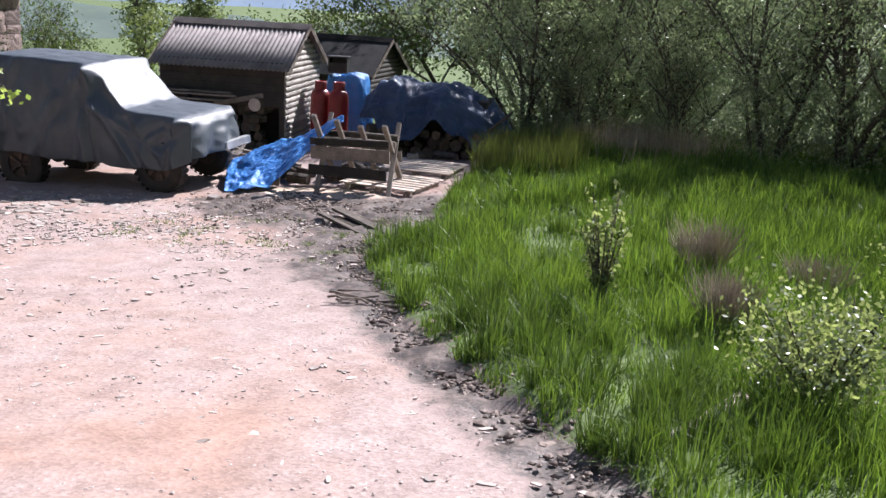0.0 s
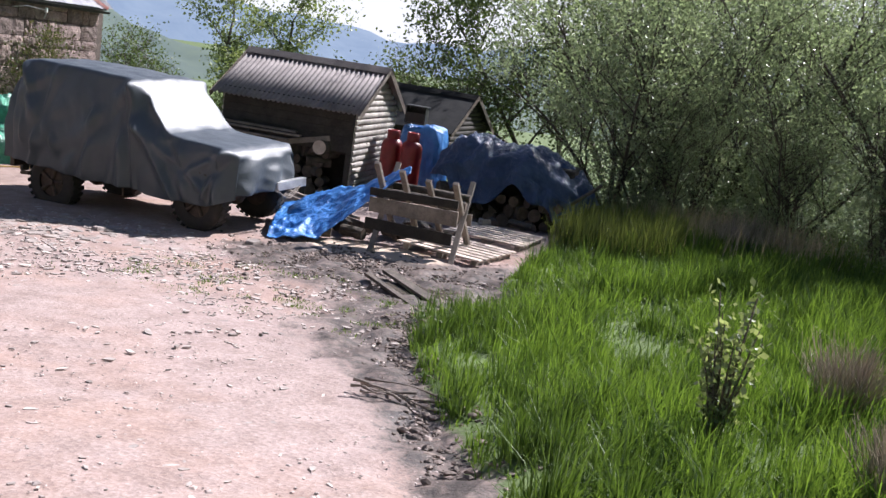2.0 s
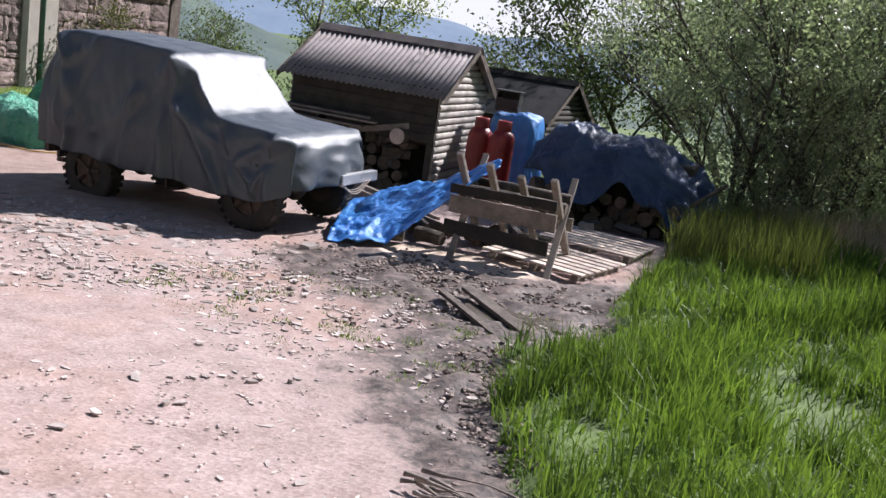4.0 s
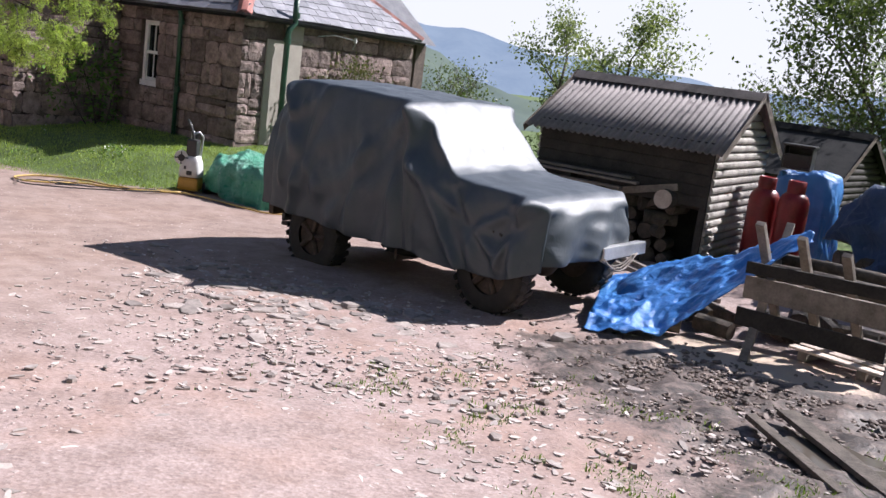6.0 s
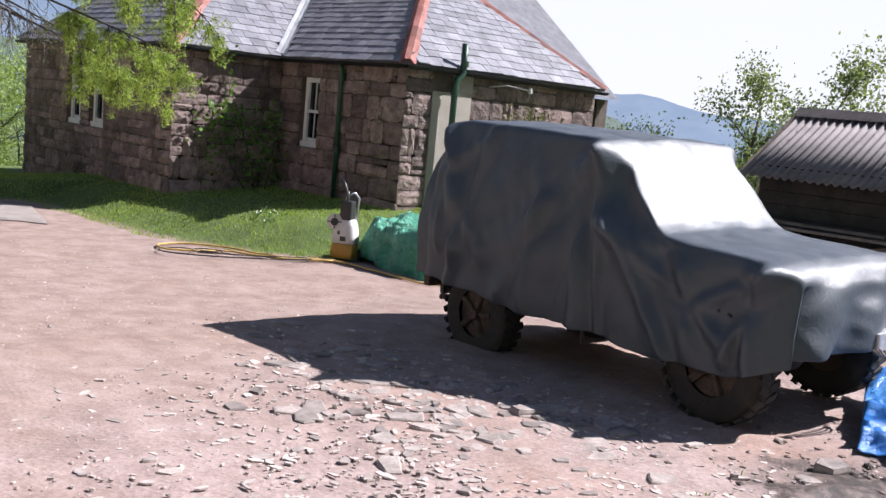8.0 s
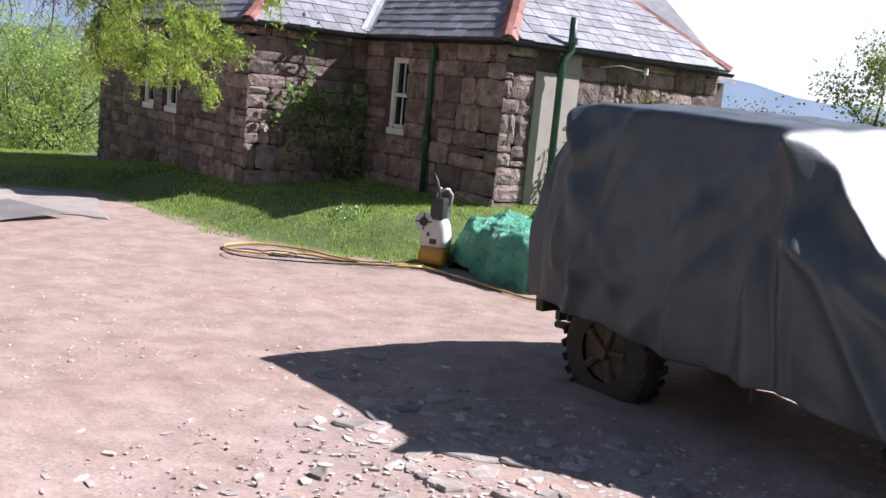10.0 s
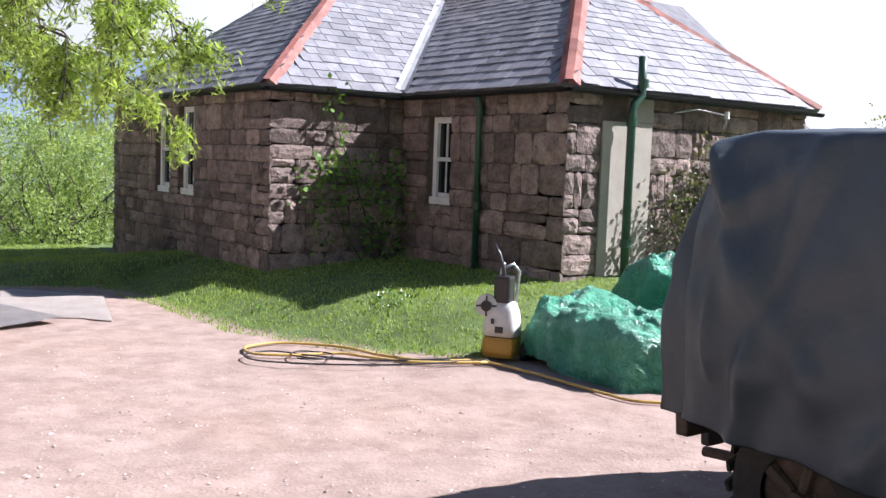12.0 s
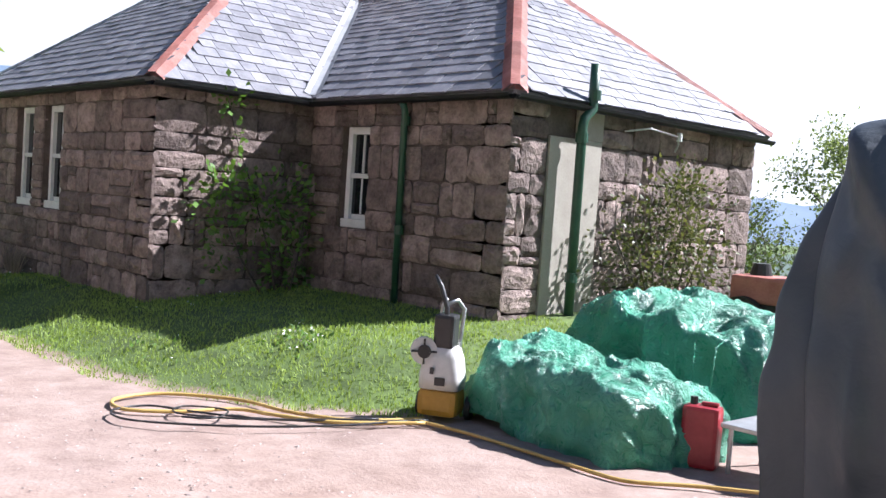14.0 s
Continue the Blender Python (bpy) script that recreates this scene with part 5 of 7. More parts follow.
# ---- by the house ----
M_YELLOW = rough_mat("yellow_plastic", (0.38, 0.20, 0.02), (0.50, 0.28, 0.04), 6, 0.4, 0.1, 0.003, 30, 0.05)
M_CREAM = rough_mat("white_plastic", (0.56, 0.55, 0.53), (0.70, 0.69, 0.67), 6, 0.4, 0.1, 0.003, 30, 0.05)
M_BLACKP = rough_mat("black_plastic", (0.015, 0.015, 0.016), (0.035, 0.035, 0.036), 6, 0.4, 0.1, 0.003, 30, 0.05)
M_HOSE = rough_mat("yellow_hose", (0.42, 0.27, 0.07), (0.55, 0.38, 0.12), 6, 0.5, 0.1, 0.003, 30, 0.05)
wz = land_at(-13.15, 15.45)
ws = thing("pressure_washer", "white and yellow upright pressure washer with a black handle", "pressure washer", -13.15, 15.45, wz, 32)
part("base", box((-0.155, -0.145, 0.04), (0.155, 0.145, 0.24), 0.05), M_YELLOW, ws, "yellow plastic base")
bm = bmesh.new()
lv = []
for hx_, hy_, z in ((0.16, 0.145, 0.243), (0.165, 0.15, 0.33), (0.145, 0.13, 0.47), (0.12, 0.105, 0.54), (0.09, 0.08, 0.56)):
    lv.append([bm.verts.new((hx_ * math.copysign(abs(math.cos(t)) ** 0.5, math.cos(t)), hy_ * math.copysign(abs(math.sin(t)) ** 0.5, math.sin(t)), z)) for t in [2 * math.pi * k / 20 for k in range(20)]])
for p, q in zip(lv, lv[1:]):
    for k in range(20):
        bm.faces.new((p[k], p[(k + 1) % 20], q[(k + 1) % 20], q[k]))
bm.faces.new(lv[-1])
bm.faces.new(list(reversed(lv[0])))
part("housing", bm, M_CREAM, ws, "white plastic housing", True)
part("motor_cover", box((-0.07, -0.10, 0.545), (0.09, 0.08, 0.80), 0.03), M_BLACKP, ws, "black plastic top")
reel = part("hose_reel", revolve([(0.05, -0.04), (0.10, -0.04), (0.10, -0.03), (0.06, -0.025), (0.06, 0.025), (0.10, 0.03), (0.10, 0.04), (0.05, 0.04)], 24), M_CREAM, ws, "white hose reel")
reel.matrix_basis = pose(-0.13, -0.10, 0.52, 90, 0, 20)
part("hub", revolve([(0.02, -0.06), (0.05, -0.06), (0.05, 0.06), (0.02, 0.06)], 16), M_BLACKP, reel)
for k in range(4):
    a = math.pi / 2 * k
    part("crank", rod((0.03 * math.cos(a), 0.03 * math.sin(a), 0.045), (0.095 * math.cos(a), 0.095 * math.sin(a), 0.045), 0.008), M_BLACKP, reel)
vs, fs = tube([(0.07, 0.12, 0.3), (0.09, 0.14, 0.7), (0.10, 0.14, 0.83), (0.06, 0.08, 0.90), (0.0, 0.02, 0.87)], 0.016, 8)
soup("handle", vs, fs, M_GALV, ws, "grey tubular handle", True)
vs, fs = tube([(-0.10, 0.12, 0.3), (-0.09, 0.14, 0.7), (-0.07, 0.14, 0.84), (-0.03, 0.08, 0.90)], 0.016, 8)
soup("handle", vs, fs, M_GALV, ws, "grey tubular handle", True)
vs, fs = tube([(0.02, -0.06, 0.6), (0.01, -0.04, 0.85), (-0.05, -0.02, 1.0), (-0.10, -0.01, 1.08)], 0.02, 8, [0.022, 0.02, 0.02, 0.012])
soup("spray_gun", vs, fs, M_BLACKP, ws, "black spray gun", True)
for s_ in (-1, 1):
    part("wheel", rod((s_ * 0.17, 0.12, 0.085), (s_ * 0.21, 0.12, 0.085), 0.09, None, 20), M_BLACKP, ws)
part("name_plate", box((-0.06, -0.158, 0.36), (-0.03, -0.146, 0.41), 0.003), M_BLACKP, ws)
part("name_plate", box((-0.02, -0.158, 0.28), (0.06, -0.15, 0.34), 0.003), M_BLACKP, ws)


def ground_line(name, label, pts, r, mat, lift=0.0):
    """A hose or cable lying on the ground along smooth turns."""
    p = [Vector(q) for q in pts]
    out = []
    for i in range(len(p) - 1):
        a, b, c, d = p[max(i - 1, 0)], p[i], p[i + 1], p[min(i + 2, len(p) - 1)]
        for k in range(8):
            t = k / 8
            q = 0.5 * ((2 * b) + (c - a) * t + (2 * a - 5 * b + 4 * c - d) * t * t + (3 * b - a - 3 * c + d) * t ** 3)
            out.append((q.x, q.y, land_at(q.x, q.y) + r + 0.02 + lift))
    o = out[0]
    t = thing(name, label, name.split("_")[-1], *o)
    vs, fs = tube([(q[0] - o[0], q[1] - o[1], q[2] - o[2]) for q in out], r, 7)
    soup("line", vs, fs, mat, t, "", True)


ground_line("garden_hose", "yellow hose looped on the gravel edge", [(-13.1, 15.25), (-13.3, 14.75), (-13.75, 14.5), (-14.3, 14.4), (-14.75, 14.0), (-14.7, 13.6), (-14.35, 13.5), (-14.1, 13.8), (-14.0, 14.2), (-13.7, 14.35), (-13.3, 14.6), (-12.95, 15.2)], 0.014, M_HOSE)
ground_line("power_cable", "thin black cable looped on the gravel", [(-13.05, 15.2), (-13.2, 14.5), (-13.5, 13.9), (-13.95, 13.4), (-14.3, 13.4), (-14.35, 13.7), (-14.0, 13.9), (-13.6, 14.2), (-13.2, 14.8), (-13.0, 15.25)], 0.008, M_BLACKP, 0.012)
ground_line("power_cable", "thin black cable in a small loop", [(-13.2, 14.9), (-13.6, 14.1), (-14.0, 13.75), (-14.2, 13.9), (-13.95, 14.1), (-13.75, 13.9), (-13.9, 13.7)], 0.007, M_BLACKP, 0.02)
ground_line("garden_hose", "pale hose trailing past the green tarpaulin", [(-13.1, 15.15), (-12.6, 15.2), (-12.0, 15.18), (-11.5, 15.15), (-11.2, 15.17), (-10.9, 15.45), (-10.4, 15.8)], 0.013, M_HOSE)

g1 = thing("tarpaulin", "green tarpaulin covering a low heap by the washer", "tarpaulin", -12.25, 16.05, -0.17, -10)
heap("sheet", g1, M_GREEN, 0.97, 0.55, 0.52, 0.0, 2.0, lambda x, y: 0.10 * math.exp(-((x + 0.75) / 0.35) ** 2 - ((y - 0.2) / 0.4) ** 2) - 0.02 * x + 0.05 * math.exp(-((x - 0.7) / 0.3) ** 2), "", 4.5, 0.10, 1.25, lambda x, y: 0.13 * math.exp(-((x + 0.45) / 0.35) ** 2) * (1 if y < 0 else 0))
part("heap", box((-0.85, -0.35, 0.0), (0.85, 0.4, 0.42), 0.08), M_DARKWOOD, g1, "dark goods below the sheet")
g2 = thing("tarpaulin", "green tarpaulin tied over a taller heap beside the house wall", "tarpaulin", -12.45, 17.55, -0.1, -6)
heap("sheet", g2, M_GREEN, 1.15, 0.62, 0.80, 0.0, 6.0, lambda x, y: 0.12 * math.exp(-((x + 0.2) / 0.4) ** 2) - 0.06 * abs(x) + 0.05 * x, "", 2.6, 0.18, 1.4)
part("heap", box((-0.8, -0.4, 0.0), (0.85, 0.4, 0.7), 0.1), M_DARKWOOD, g2, "dark goods below the sheet")
vs, fs = tube([(0.15, -0.5, 0.66), (0.13, -0.62, 0.58), (0.15, -0.64, 0.48), (0.18, -0.58, 0.52), (0.17, -0.5, 0.62)], 0.022, 8)
soup("strap_handle", vs, fs, M_BLACKP, g2, "black handle poking through", True)
for k in range(3):
    vs, fs = tube([(0.1 + 0.3 * k, -0.2, 0.86 - 0.05 * k), (0.4 + 0.2 * k, -0.62, 0.62), (0.6 + 0.15 * k, -0.8, 0.25)], 0.006, 5)
    soup("cord", vs, fs, M_GREEN, g2, "thin green cord", True)
can_prof = box((-0.12, -0.08, 0.0), (0.12, 0.08, 0.40), 0.03)
cn = thing("fuel_can", "red plastic fuel can standing by the green tarpaulin", "fuel can", -11.25, 15.98, land_at(-11.25, 15.98), 20)
part("body", can_prof, M_CAN, cn)
part("cap", rod((-0.06, 0, 0.395), (-0.06, 0, 0.45), 0.025), M_BLACKP, cn)
part("handle", box((-0.01, -0.02, 0.40), (0.10, 0.02, 0.425), 0.008), M_CAN, cn)
cn = thing("fuel_can", "small red fuel can on the metal rack", "fuel can", -10.75, 16.35, 0.22, 60)
part("body", box((-0.09, -0.07, 0.0), (0.09, 0.07, 0.22), 0.03), M_CAN, cn)
part("cap", rod((0, 0, 0.21), (0, 0, 0.26), 0.025), M_BLACKP, cn)
rk = thing("metal_rack", "low galvanised metal rack behind the car", "rack", -10.75, 16.2, land_at(-10.75, 16.2))
part("top", box((-0.35, -0.25, 0.28), (0.45, 0.25, 0.31), 0.006), M_GALV, rk)
for a in (-0.3, 0.4):
    for b in (-0.2, 0.2):
        part("leg", rod((a, b, -0.02), (a, b, 0.28), 0.015), M_GALV, rk)
dr = thing("drum", "blue plastic drum standing behind the covered car", "drum", -10.45, 16.35, land_at(-10.45, 16.35))
part("body", revolve([(0.13, 0.0), (0.15, 0.03), (0.155, 0.3), (0.15, 0.32), (0.155, 0.34), (0.155, 0.66), (0.13, 0.70)], 20), M_BLUE, dr, "", True)
part("lid", rod((0, 0, 0.70), (0, 0, 0.73), 0.12, None, 20), M_BLACKP, dr)
# small tractor beyond
tz = land_at(-13.3, 21.0)
tr = thing("tractor", "small faded red tractor with a mirror parked beyond the house corner", "tractor", -13.35, 21.0, tz, 8)
part("bonnet", box((-0.6, -0.3, 0.42), (0.35, 0.3, 0.74), 0.05), rough_mat("faded_red", (0.28, 0.09, 0.07), (0.42, 0.17, 0.14), 4, 0.6), tr, "faded red bonnet")
part("air_cleaner", rod((-0.35, 0, 0.74), (-0.35, 0, 0.88), 0.13, 0.10, 16), M_BLACKP, tr, "black air cleaner")
part("axle", box((-0.5, -0.25, 0.2), (0.3, 0.25, 0.42), 0.02), M_BLACK, tr)
for x, y in ((-0.4, -0.38), (0.3, -0.38), (-0.4, 0.38), (0.3, 0.38)):
    part("wheel", rod((x, y - 0.07, 0.25), (x, y + 0.07, 0.25), 0.25, None, 24), M_RUBBER, tr)
vs, fs = tube([(0.3, 0.1, 0.7), (0.42, 0.1, 0.85), (0.44, 0.1, 1.05), (0.3, 0.1, 1.12)], 0.014, 8)
soup("mirror_arm", vs, fs, M_BLACKP, tr, "black mirror arm", True)
part("mirror", box((0.17, 0.06, 0.93), (0.30, 0.10, 1.17), 0.02), M_BLACKP, tr, "black wing mirror")

# mat and slab at the track's far side
mt = bmesh.new()
q = [(-17.25, 11.0), (-16.5, 11.45), (-17.0, 12.5), (-18.15, 12.05)]
zz = max(land_at(*c) for c in q) + 0.02
f = mt.faces.new([mt.verts.new((x, y, zz + 0.015 * k)) for k, (x, y) in enumerate(q)])
bmesh.ops.solidify(mt, geom=[f], thickness=0.025)
mm = part("rubber_mat", mt, rough_mat("grey_mat", (0.20, 0.185, 0.18), (0.34, 0.31, 0.30), 3, 0.7), None)
tagged(mm, "grey sheet lying flat on the gravel", "mat")
sl = bmesh.new()
q = [(-17.3, 12.75), (-16.9, 13.0), (-19.0, 13.5), (-20.0, 12.6), (-18.6, 11.2), (-18.0, 11.1)]
f = sl.faces.new([sl.verts.new((x, y, max(land_at(x, y), land_at(-18.3, 12.2)) + 0.015)) for x, y in q])
bmesh.ops.solidify(sl, geom=[f], thickness=0.08)
bmesh.ops.recalc_face_normals(sl, faces=sl.faces)
ss = part("concrete_slab", sl, M_SLAB, None)
tagged(ss, "pale concrete slab set in the gravel", "slab", kind="structure")


# ---- loose stones ----
M_FLAG = rough_mat("pale_flagstone", (0.17, 0.14, 0.125), (0.41, 0.35, 0.315), 8, 0.85, 0.5, 0.01, 50, 0.35)
SHARDS = []
for k in range(9):
    rk_ = random.Random(60 + k)
    bm = bmesh.new()
    n = rk_.randrange(5, 8)
    pts = [(rk_.uniform(0.6, 1.1) * math.cos(2 * math.pi * i / n + 0.3 * rk_.random()), rk_.uniform(0.35, 0.75) * math.sin(2 * math.pi * i / n)) for i in range(n)]
    lo = [bm.verts.new((x, y, 0)) for x, y in pts]
    mi = [bm.verts.new((x, y, rk_.uniform(0.6, 0.9))) for x, y in pts]
    hi = [bm.verts.new((x * 0.88, y * 0.86, rk_.uniform(0.95, 1.15))) for x, y in pts]
    for a, b in ((lo, mi), (mi, hi)):
        for i in range(n):
            bm.faces.new((a[i], a[(i + 1) % n], b[(i + 1) % n], b[i]))
    bm.faces.new(hi)
    me = bpy.data.meshes.new("stone")
    bm.to_mesh(me)
    bm.free()
    me.materials.append(M_FLAG)
    SHARDS.append(me)
rp = random.Random(11)


def shard(x, y, s, thick, group, label):
    ob = new("flat_stone", rp.choice(SHARDS))
    ob.matrix_basis = pose(x, y, land_at(x, y) - 0.012, rp.uniform(-5, 5), rp.uniform(-5, 5), rp.uniform(0, 360)) @ Matrix.Diagonal((s, s, thick, 1))
    tagged(ob, label, "stone", group)


for k in range(190):
    x, y = rp.gauss(-7.4, 0.85), rp.gauss(12.0, 0.48)
    if y > 12.75:
        continue
    shard(x, y, rp.choice((0.03, 0.05, 0.07, 0.09, 0.12, 0.15)) * rp.uniform(0.8, 1.15), rp.uniform(0.02, 0.034), "flat stones beside the car", "flat broken flagstone lying in the gravel beside the car")
for k in range(110):
    x, y = rp.gauss(-5.2, 1.3), rp.gauss(10.9, 0.9)
    if x < verge_x(y) - 0.3:
        shard(x, y, rp.uniform(0.02, 0.07), rp.uniform(0.018, 0.028), "pale stones on the track", "small pale flat stone lying on the track")
for k in range(26):
    x, y = rp.uniform(-4.5, -0.5), rp.uniform(4.5, 9.8)
    if x < verge_x(y) - 0.1:
        shard(x, y, rp.uniform(0.015, 0.045), rp.uniform(0.016, 0.024), "pale stones on the track", "small pale flat stone lying on the track")
shard(-5.35, 13.0, 0.14, 0.07, "flat stones beside the car", "pale broken stone by the front wheel")
shard(-3.38, 16.6, 0.15, 0.22, "pale stones on the track", "white stone block by the log pile")
shard(-7.0, 12.3, 0.16, 0.05, "flat stones beside the car", "large flat flagstone in the shade of the car")


def pebbles():
    rg = np.random.default_rng(5)
    n = 17000
    x, y = rg.uniform(-16, 1.2, n), rg.uniform(2.2, 15.5, n)
    near = rg.random(n) < np.clip(1.5 - np.hypot(x + 3, y - 8) / 12, 0.15, 1)
    ok = (x < verge_x(y) + 0.1) & (y < lawn_y(x)) & near
    x, y = x[ok], y[ok]
    n = len(x)
    z = land(x, y)
    s = rg.uniform(0.004, 0.013, n) * (1 + (rg.random(n) < 0.05) * 0.8)
    a = rg.uniform(0, 6.28, n)
    base = np.array([(-1, -0.7, -0.3), (1, -0.6, -0.3), (0.8, 0.8, -0.3), (-0.7, 0.7, -0.3), (-0.5, -0.4, 0.55), (0.55, -0.3, 0.5), (0.4, 0.45, 0.6), (-0.4, 0.4, 0.5)])
    fc = [(4, 5, 6, 7), (0, 1, 5, 4), (1, 2, 6, 5), (2, 3, 7, 6), (3, 0, 4, 7)]
    V = np.zeros((n, 8, 3))
    c, sn = np.cos(a)[:, None], np.sin(a)[:, None]
    bx_, by_ = base[None, :, 0] * s[:, None], base[None, :, 1] * s[:, None]
    V[:, :, 0] = x[:, None] + bx_ * c - by_ * sn
    V[:, :, 1] = y[:, None] + bx_ * sn + by_ * c
    V[:, :, 2] = z[:, None] + base[None, :, 2] * s[:, None] * 0.32 + 0.004
    faces = [tuple(8 * i + k for k in f) for i in range(n) for f in fc]
    ob = soup("gravel", V.reshape(-1, 3).tolist(), faces, rough_mat("loose_gravel", (0.30, 0.23, 0.20), (0.56, 0.475, 0.44), 9, 0.9, 0.3, 0.005, 60, 0.4, island=True))
    tagged(ob, "loose pinkish gravel scattered over the track", "gravel", kind="stuff")


pebbles()


def chips():
    """Thin pale chips of stone trodden into the track."""
    rg = np.random.default_rng(15)
    n = 2300
    x = np.concatenate([rg.normal(-5.3, 1.7, n), rg.normal(-7.2, 1.1, n // 3), rg.uniform(-6, 0.3, n // 5)])
    y = np.concatenate([rg.normal(10.9, 1.1, n), rg.normal(11.9, 0.45, n // 3), rg.uniform(4.5, 10, n // 5)])
    ok = (x < verge_x(y) - 0.1) & (y < 14)
    x, y = x[ok], y[ok]
    n = len(x)
    z = land(x, y)
    s = 0.010 + 0.032 * rg.random(n) ** 3 + (rg.random(n) < 0.03) * 0.03
    a, t1, t2 = rg.uniform(0, 6.28, n), rg.normal(0, 0.05, n), rg.normal(0, 0.05, n)
    base = np.array([(-1, -0.25), (-0.2, -0.55), (0.8, -0.4), (1.05, 0.1), (0.3, 0.55), (-0.7, 0.45)])
    asp = rg.uniform(0.5, 1.1, n)
    V = np.zeros((n, 12, 3))
    c, sn = np.cos(a)[:, None], np.sin(a)[:, None]
    bx_ = (base[None, :, 0] + rg.normal(0, 0.15, (n, 6))) * s[:, None]
    by_ = (base[None, :, 1] + rg.normal(0, 0.12, (n, 6))) * (s * asp)[:, None]
    for k, dz in ((0, -0.006), (1, 0.003)):
        V[:, 6 * k:6 * k + 6, 0] = x[:, None] + bx_ * c - by_ * sn
        V[:, 6 * k:6 * k + 6, 1] = y[:, None] + bx_ * sn + by_ * c
        V[:, 6 * k:6 * k + 6, 2] = z[:, None] + dz + 0.004 + bx_ * t1[:, None] + by_ * t2[:, None]
    fc = [(6, 7, 8, 9, 10, 11)] + [(i, (i + 1) % 6, 6 + (i + 1) % 6, 6 + i) for i in range(6)]
    faces = [tuple(12 * i + k for k in f) for i in range(n) for f in fc]
    ob = soup("stone_chips", V.reshape(-1, 3).tolist(), faces, rough_mat("pale_chips", (0.30, 0.25, 0.22), (0.56, 0.49, 0.45), 9, 0.8, 0.3, 0.004, 60, 0.35, island=True))
    tagged(ob, "thin pale stone chips trodden into the track", "stone chips", kind="stuff")


chips()


def clods():
    rg = np.random.default_rng(8)
    n = 1500
    x = np.concatenate([rg.normal(-3.3, 0.8, n), rg.normal(-4.6, 0.5, n // 2), rg.uniform(-2.6, 0.6, n)])
    y = np.concatenate([rg.normal(12.5, 0.7, n), rg.normal(13.0, 0.35, n // 2), np.zeros(n)])
    y[-n:] = rg.uniform(4.6, 11.2, n)
    x[-n:] = verge_x(y[-n:]) + rg.normal(-0.02, 0.13, n)
    vs, fs = [], []
    ico = bmesh.new()
    bmesh.ops.create_icosphere(ico, subdivisions=1, radius=1)
    base = [v.co.copy() for v in ico.verts]
    ff = [[v.index for v in f.verts] for f in ico.faces]
    ico.free()
    for i in range(len(x)):
        s_ = abs(rg.normal(0.005, 0.009)) + 0.005
        z = land_at(x[i], y[i])
        o = len(vs)
        for v in base:
            k_ = s_ * rg.uniform(0.6, 1.3)
            vs.append((x[i] + v.x * k_ * 1.3, y[i] + v.y * k_, z + v.z * k_ * 0.7 + 0.004))
        fs += [tuple(o + j for j in f) for f in ff]
    ob = soup("mud_clods", vs, fs, rough_mat("mud", (0.08, 0.06, 0.048), (0.27, 0.205, 0.17), 7, 0.75, 0.5, 0.01, 40, 0.45, island=True))
    tagged(ob, "dark churned clods of mud along the verge", "mud", kind="stuff")


clods()


# ---- leaves and grass ----
def leaf_mesh(name, pts, size, mat, parent, seed, aspect=0.55, droop=0.0, label="", flat=0.0):
    """Small pointed leaves, one at each point."""
    rg = np.random.default_rng(seed)
    pts = np.asarray(pts, float)
    n = len(pts)
    d = rg.normal(size=(n, 3))
    d[:, 2] = d[:, 2] * (1 - flat) - droop
    d /= np.linalg.norm(d, axis=1)[:, None]
    e = np.cross(d, rg.normal(size=(n, 3)))
    e /= np.linalg.norm(e, axis=1)[:, None]
    s = size * rg.uniform(0.6, 1.3, n)[:, None]
    V = np.stack([pts - d * s * 0.5, pts + e * s * aspect * 0.5, pts + d * s * 0.5, pts - e * s * aspect * 0.5], 1).reshape(-1, 3)
    me = bpy.data.meshes.new(name)
    me.vertices.add(4 * n)
    me.vertices.foreach_set("co", V.astype(np.float32).ravel())
    me.loops.add(4 * n)
    me.loops.foreach_set("vertex_index", np.arange(4 * n, dtype=np.int32))
    me.polygons.add(n)
    me.polygons.foreach_set("loop_start", np.arange(0, 4 * n, 4, dtype=np.int32))
    me.polygons.foreach_set("loop_total", np.full(n, 4, dtype=np.int32))
    me.update()
    me.validate()
    return link_mesh(name, me, mat, parent, label)


def grow(rt, height, spread, stems, levels=3, reach=1.0):
    """Branch lines of a tree: lists of (points, radii), and the twig ends."""
    lines, twigs = [], []

    def branch(p, d, ln, r, lev):
        n = 6
        pts, rad = [p.copy()], [r]
        for i in range(n):
            d = (d + Vector((rt.gauss(0, 0.13), rt.gauss(0, 0.13), rt.gauss(0.03, 0.08)))).normalized()
            p = p + d * ln / n
            pts.append(p.copy())
            rad.append(r * (1 - 0.72 * (i + 1) / n))
            if lev < levels and i >= 1:
                for _ in range(2 if lev == 0 else 1 + (rt.random() < 0.7)):
                    a = rt.uniform(0, 6.283)
                    o = Vector((math.cos(a), math.sin(a), rt.uniform(0.0, 0.7))).normalized()
                    branch(p, (d * 0.5 + o * spread).normalized(), ln * rt.uniform(0.32, 0.55) * (reach if lev == 0 else 1), rad[-1] * 0.6, lev + 1)
            if lev >= levels - 1:
                twigs.append((p.copy(), d.copy()))
        lines.append((pts, rad, lev))
    for s in range(stems):
        a = 6.283 * s / max(1, stems) + rt.random()
        lean = 0.0 if stems == 1 else 0.35
        branch(Vector((0.12 * math.cos(a) * (stems > 1), 0.12 * math.sin(a) * (stems > 1), -0.2)), Vector((lean * math.cos(a), lean * math.sin(a), 1)).normalized(), height * rt.uniform(0.75, 0.95), height * 0.018 / (1 if stems == 1 else 1.4), 0)
    return lines, twigs


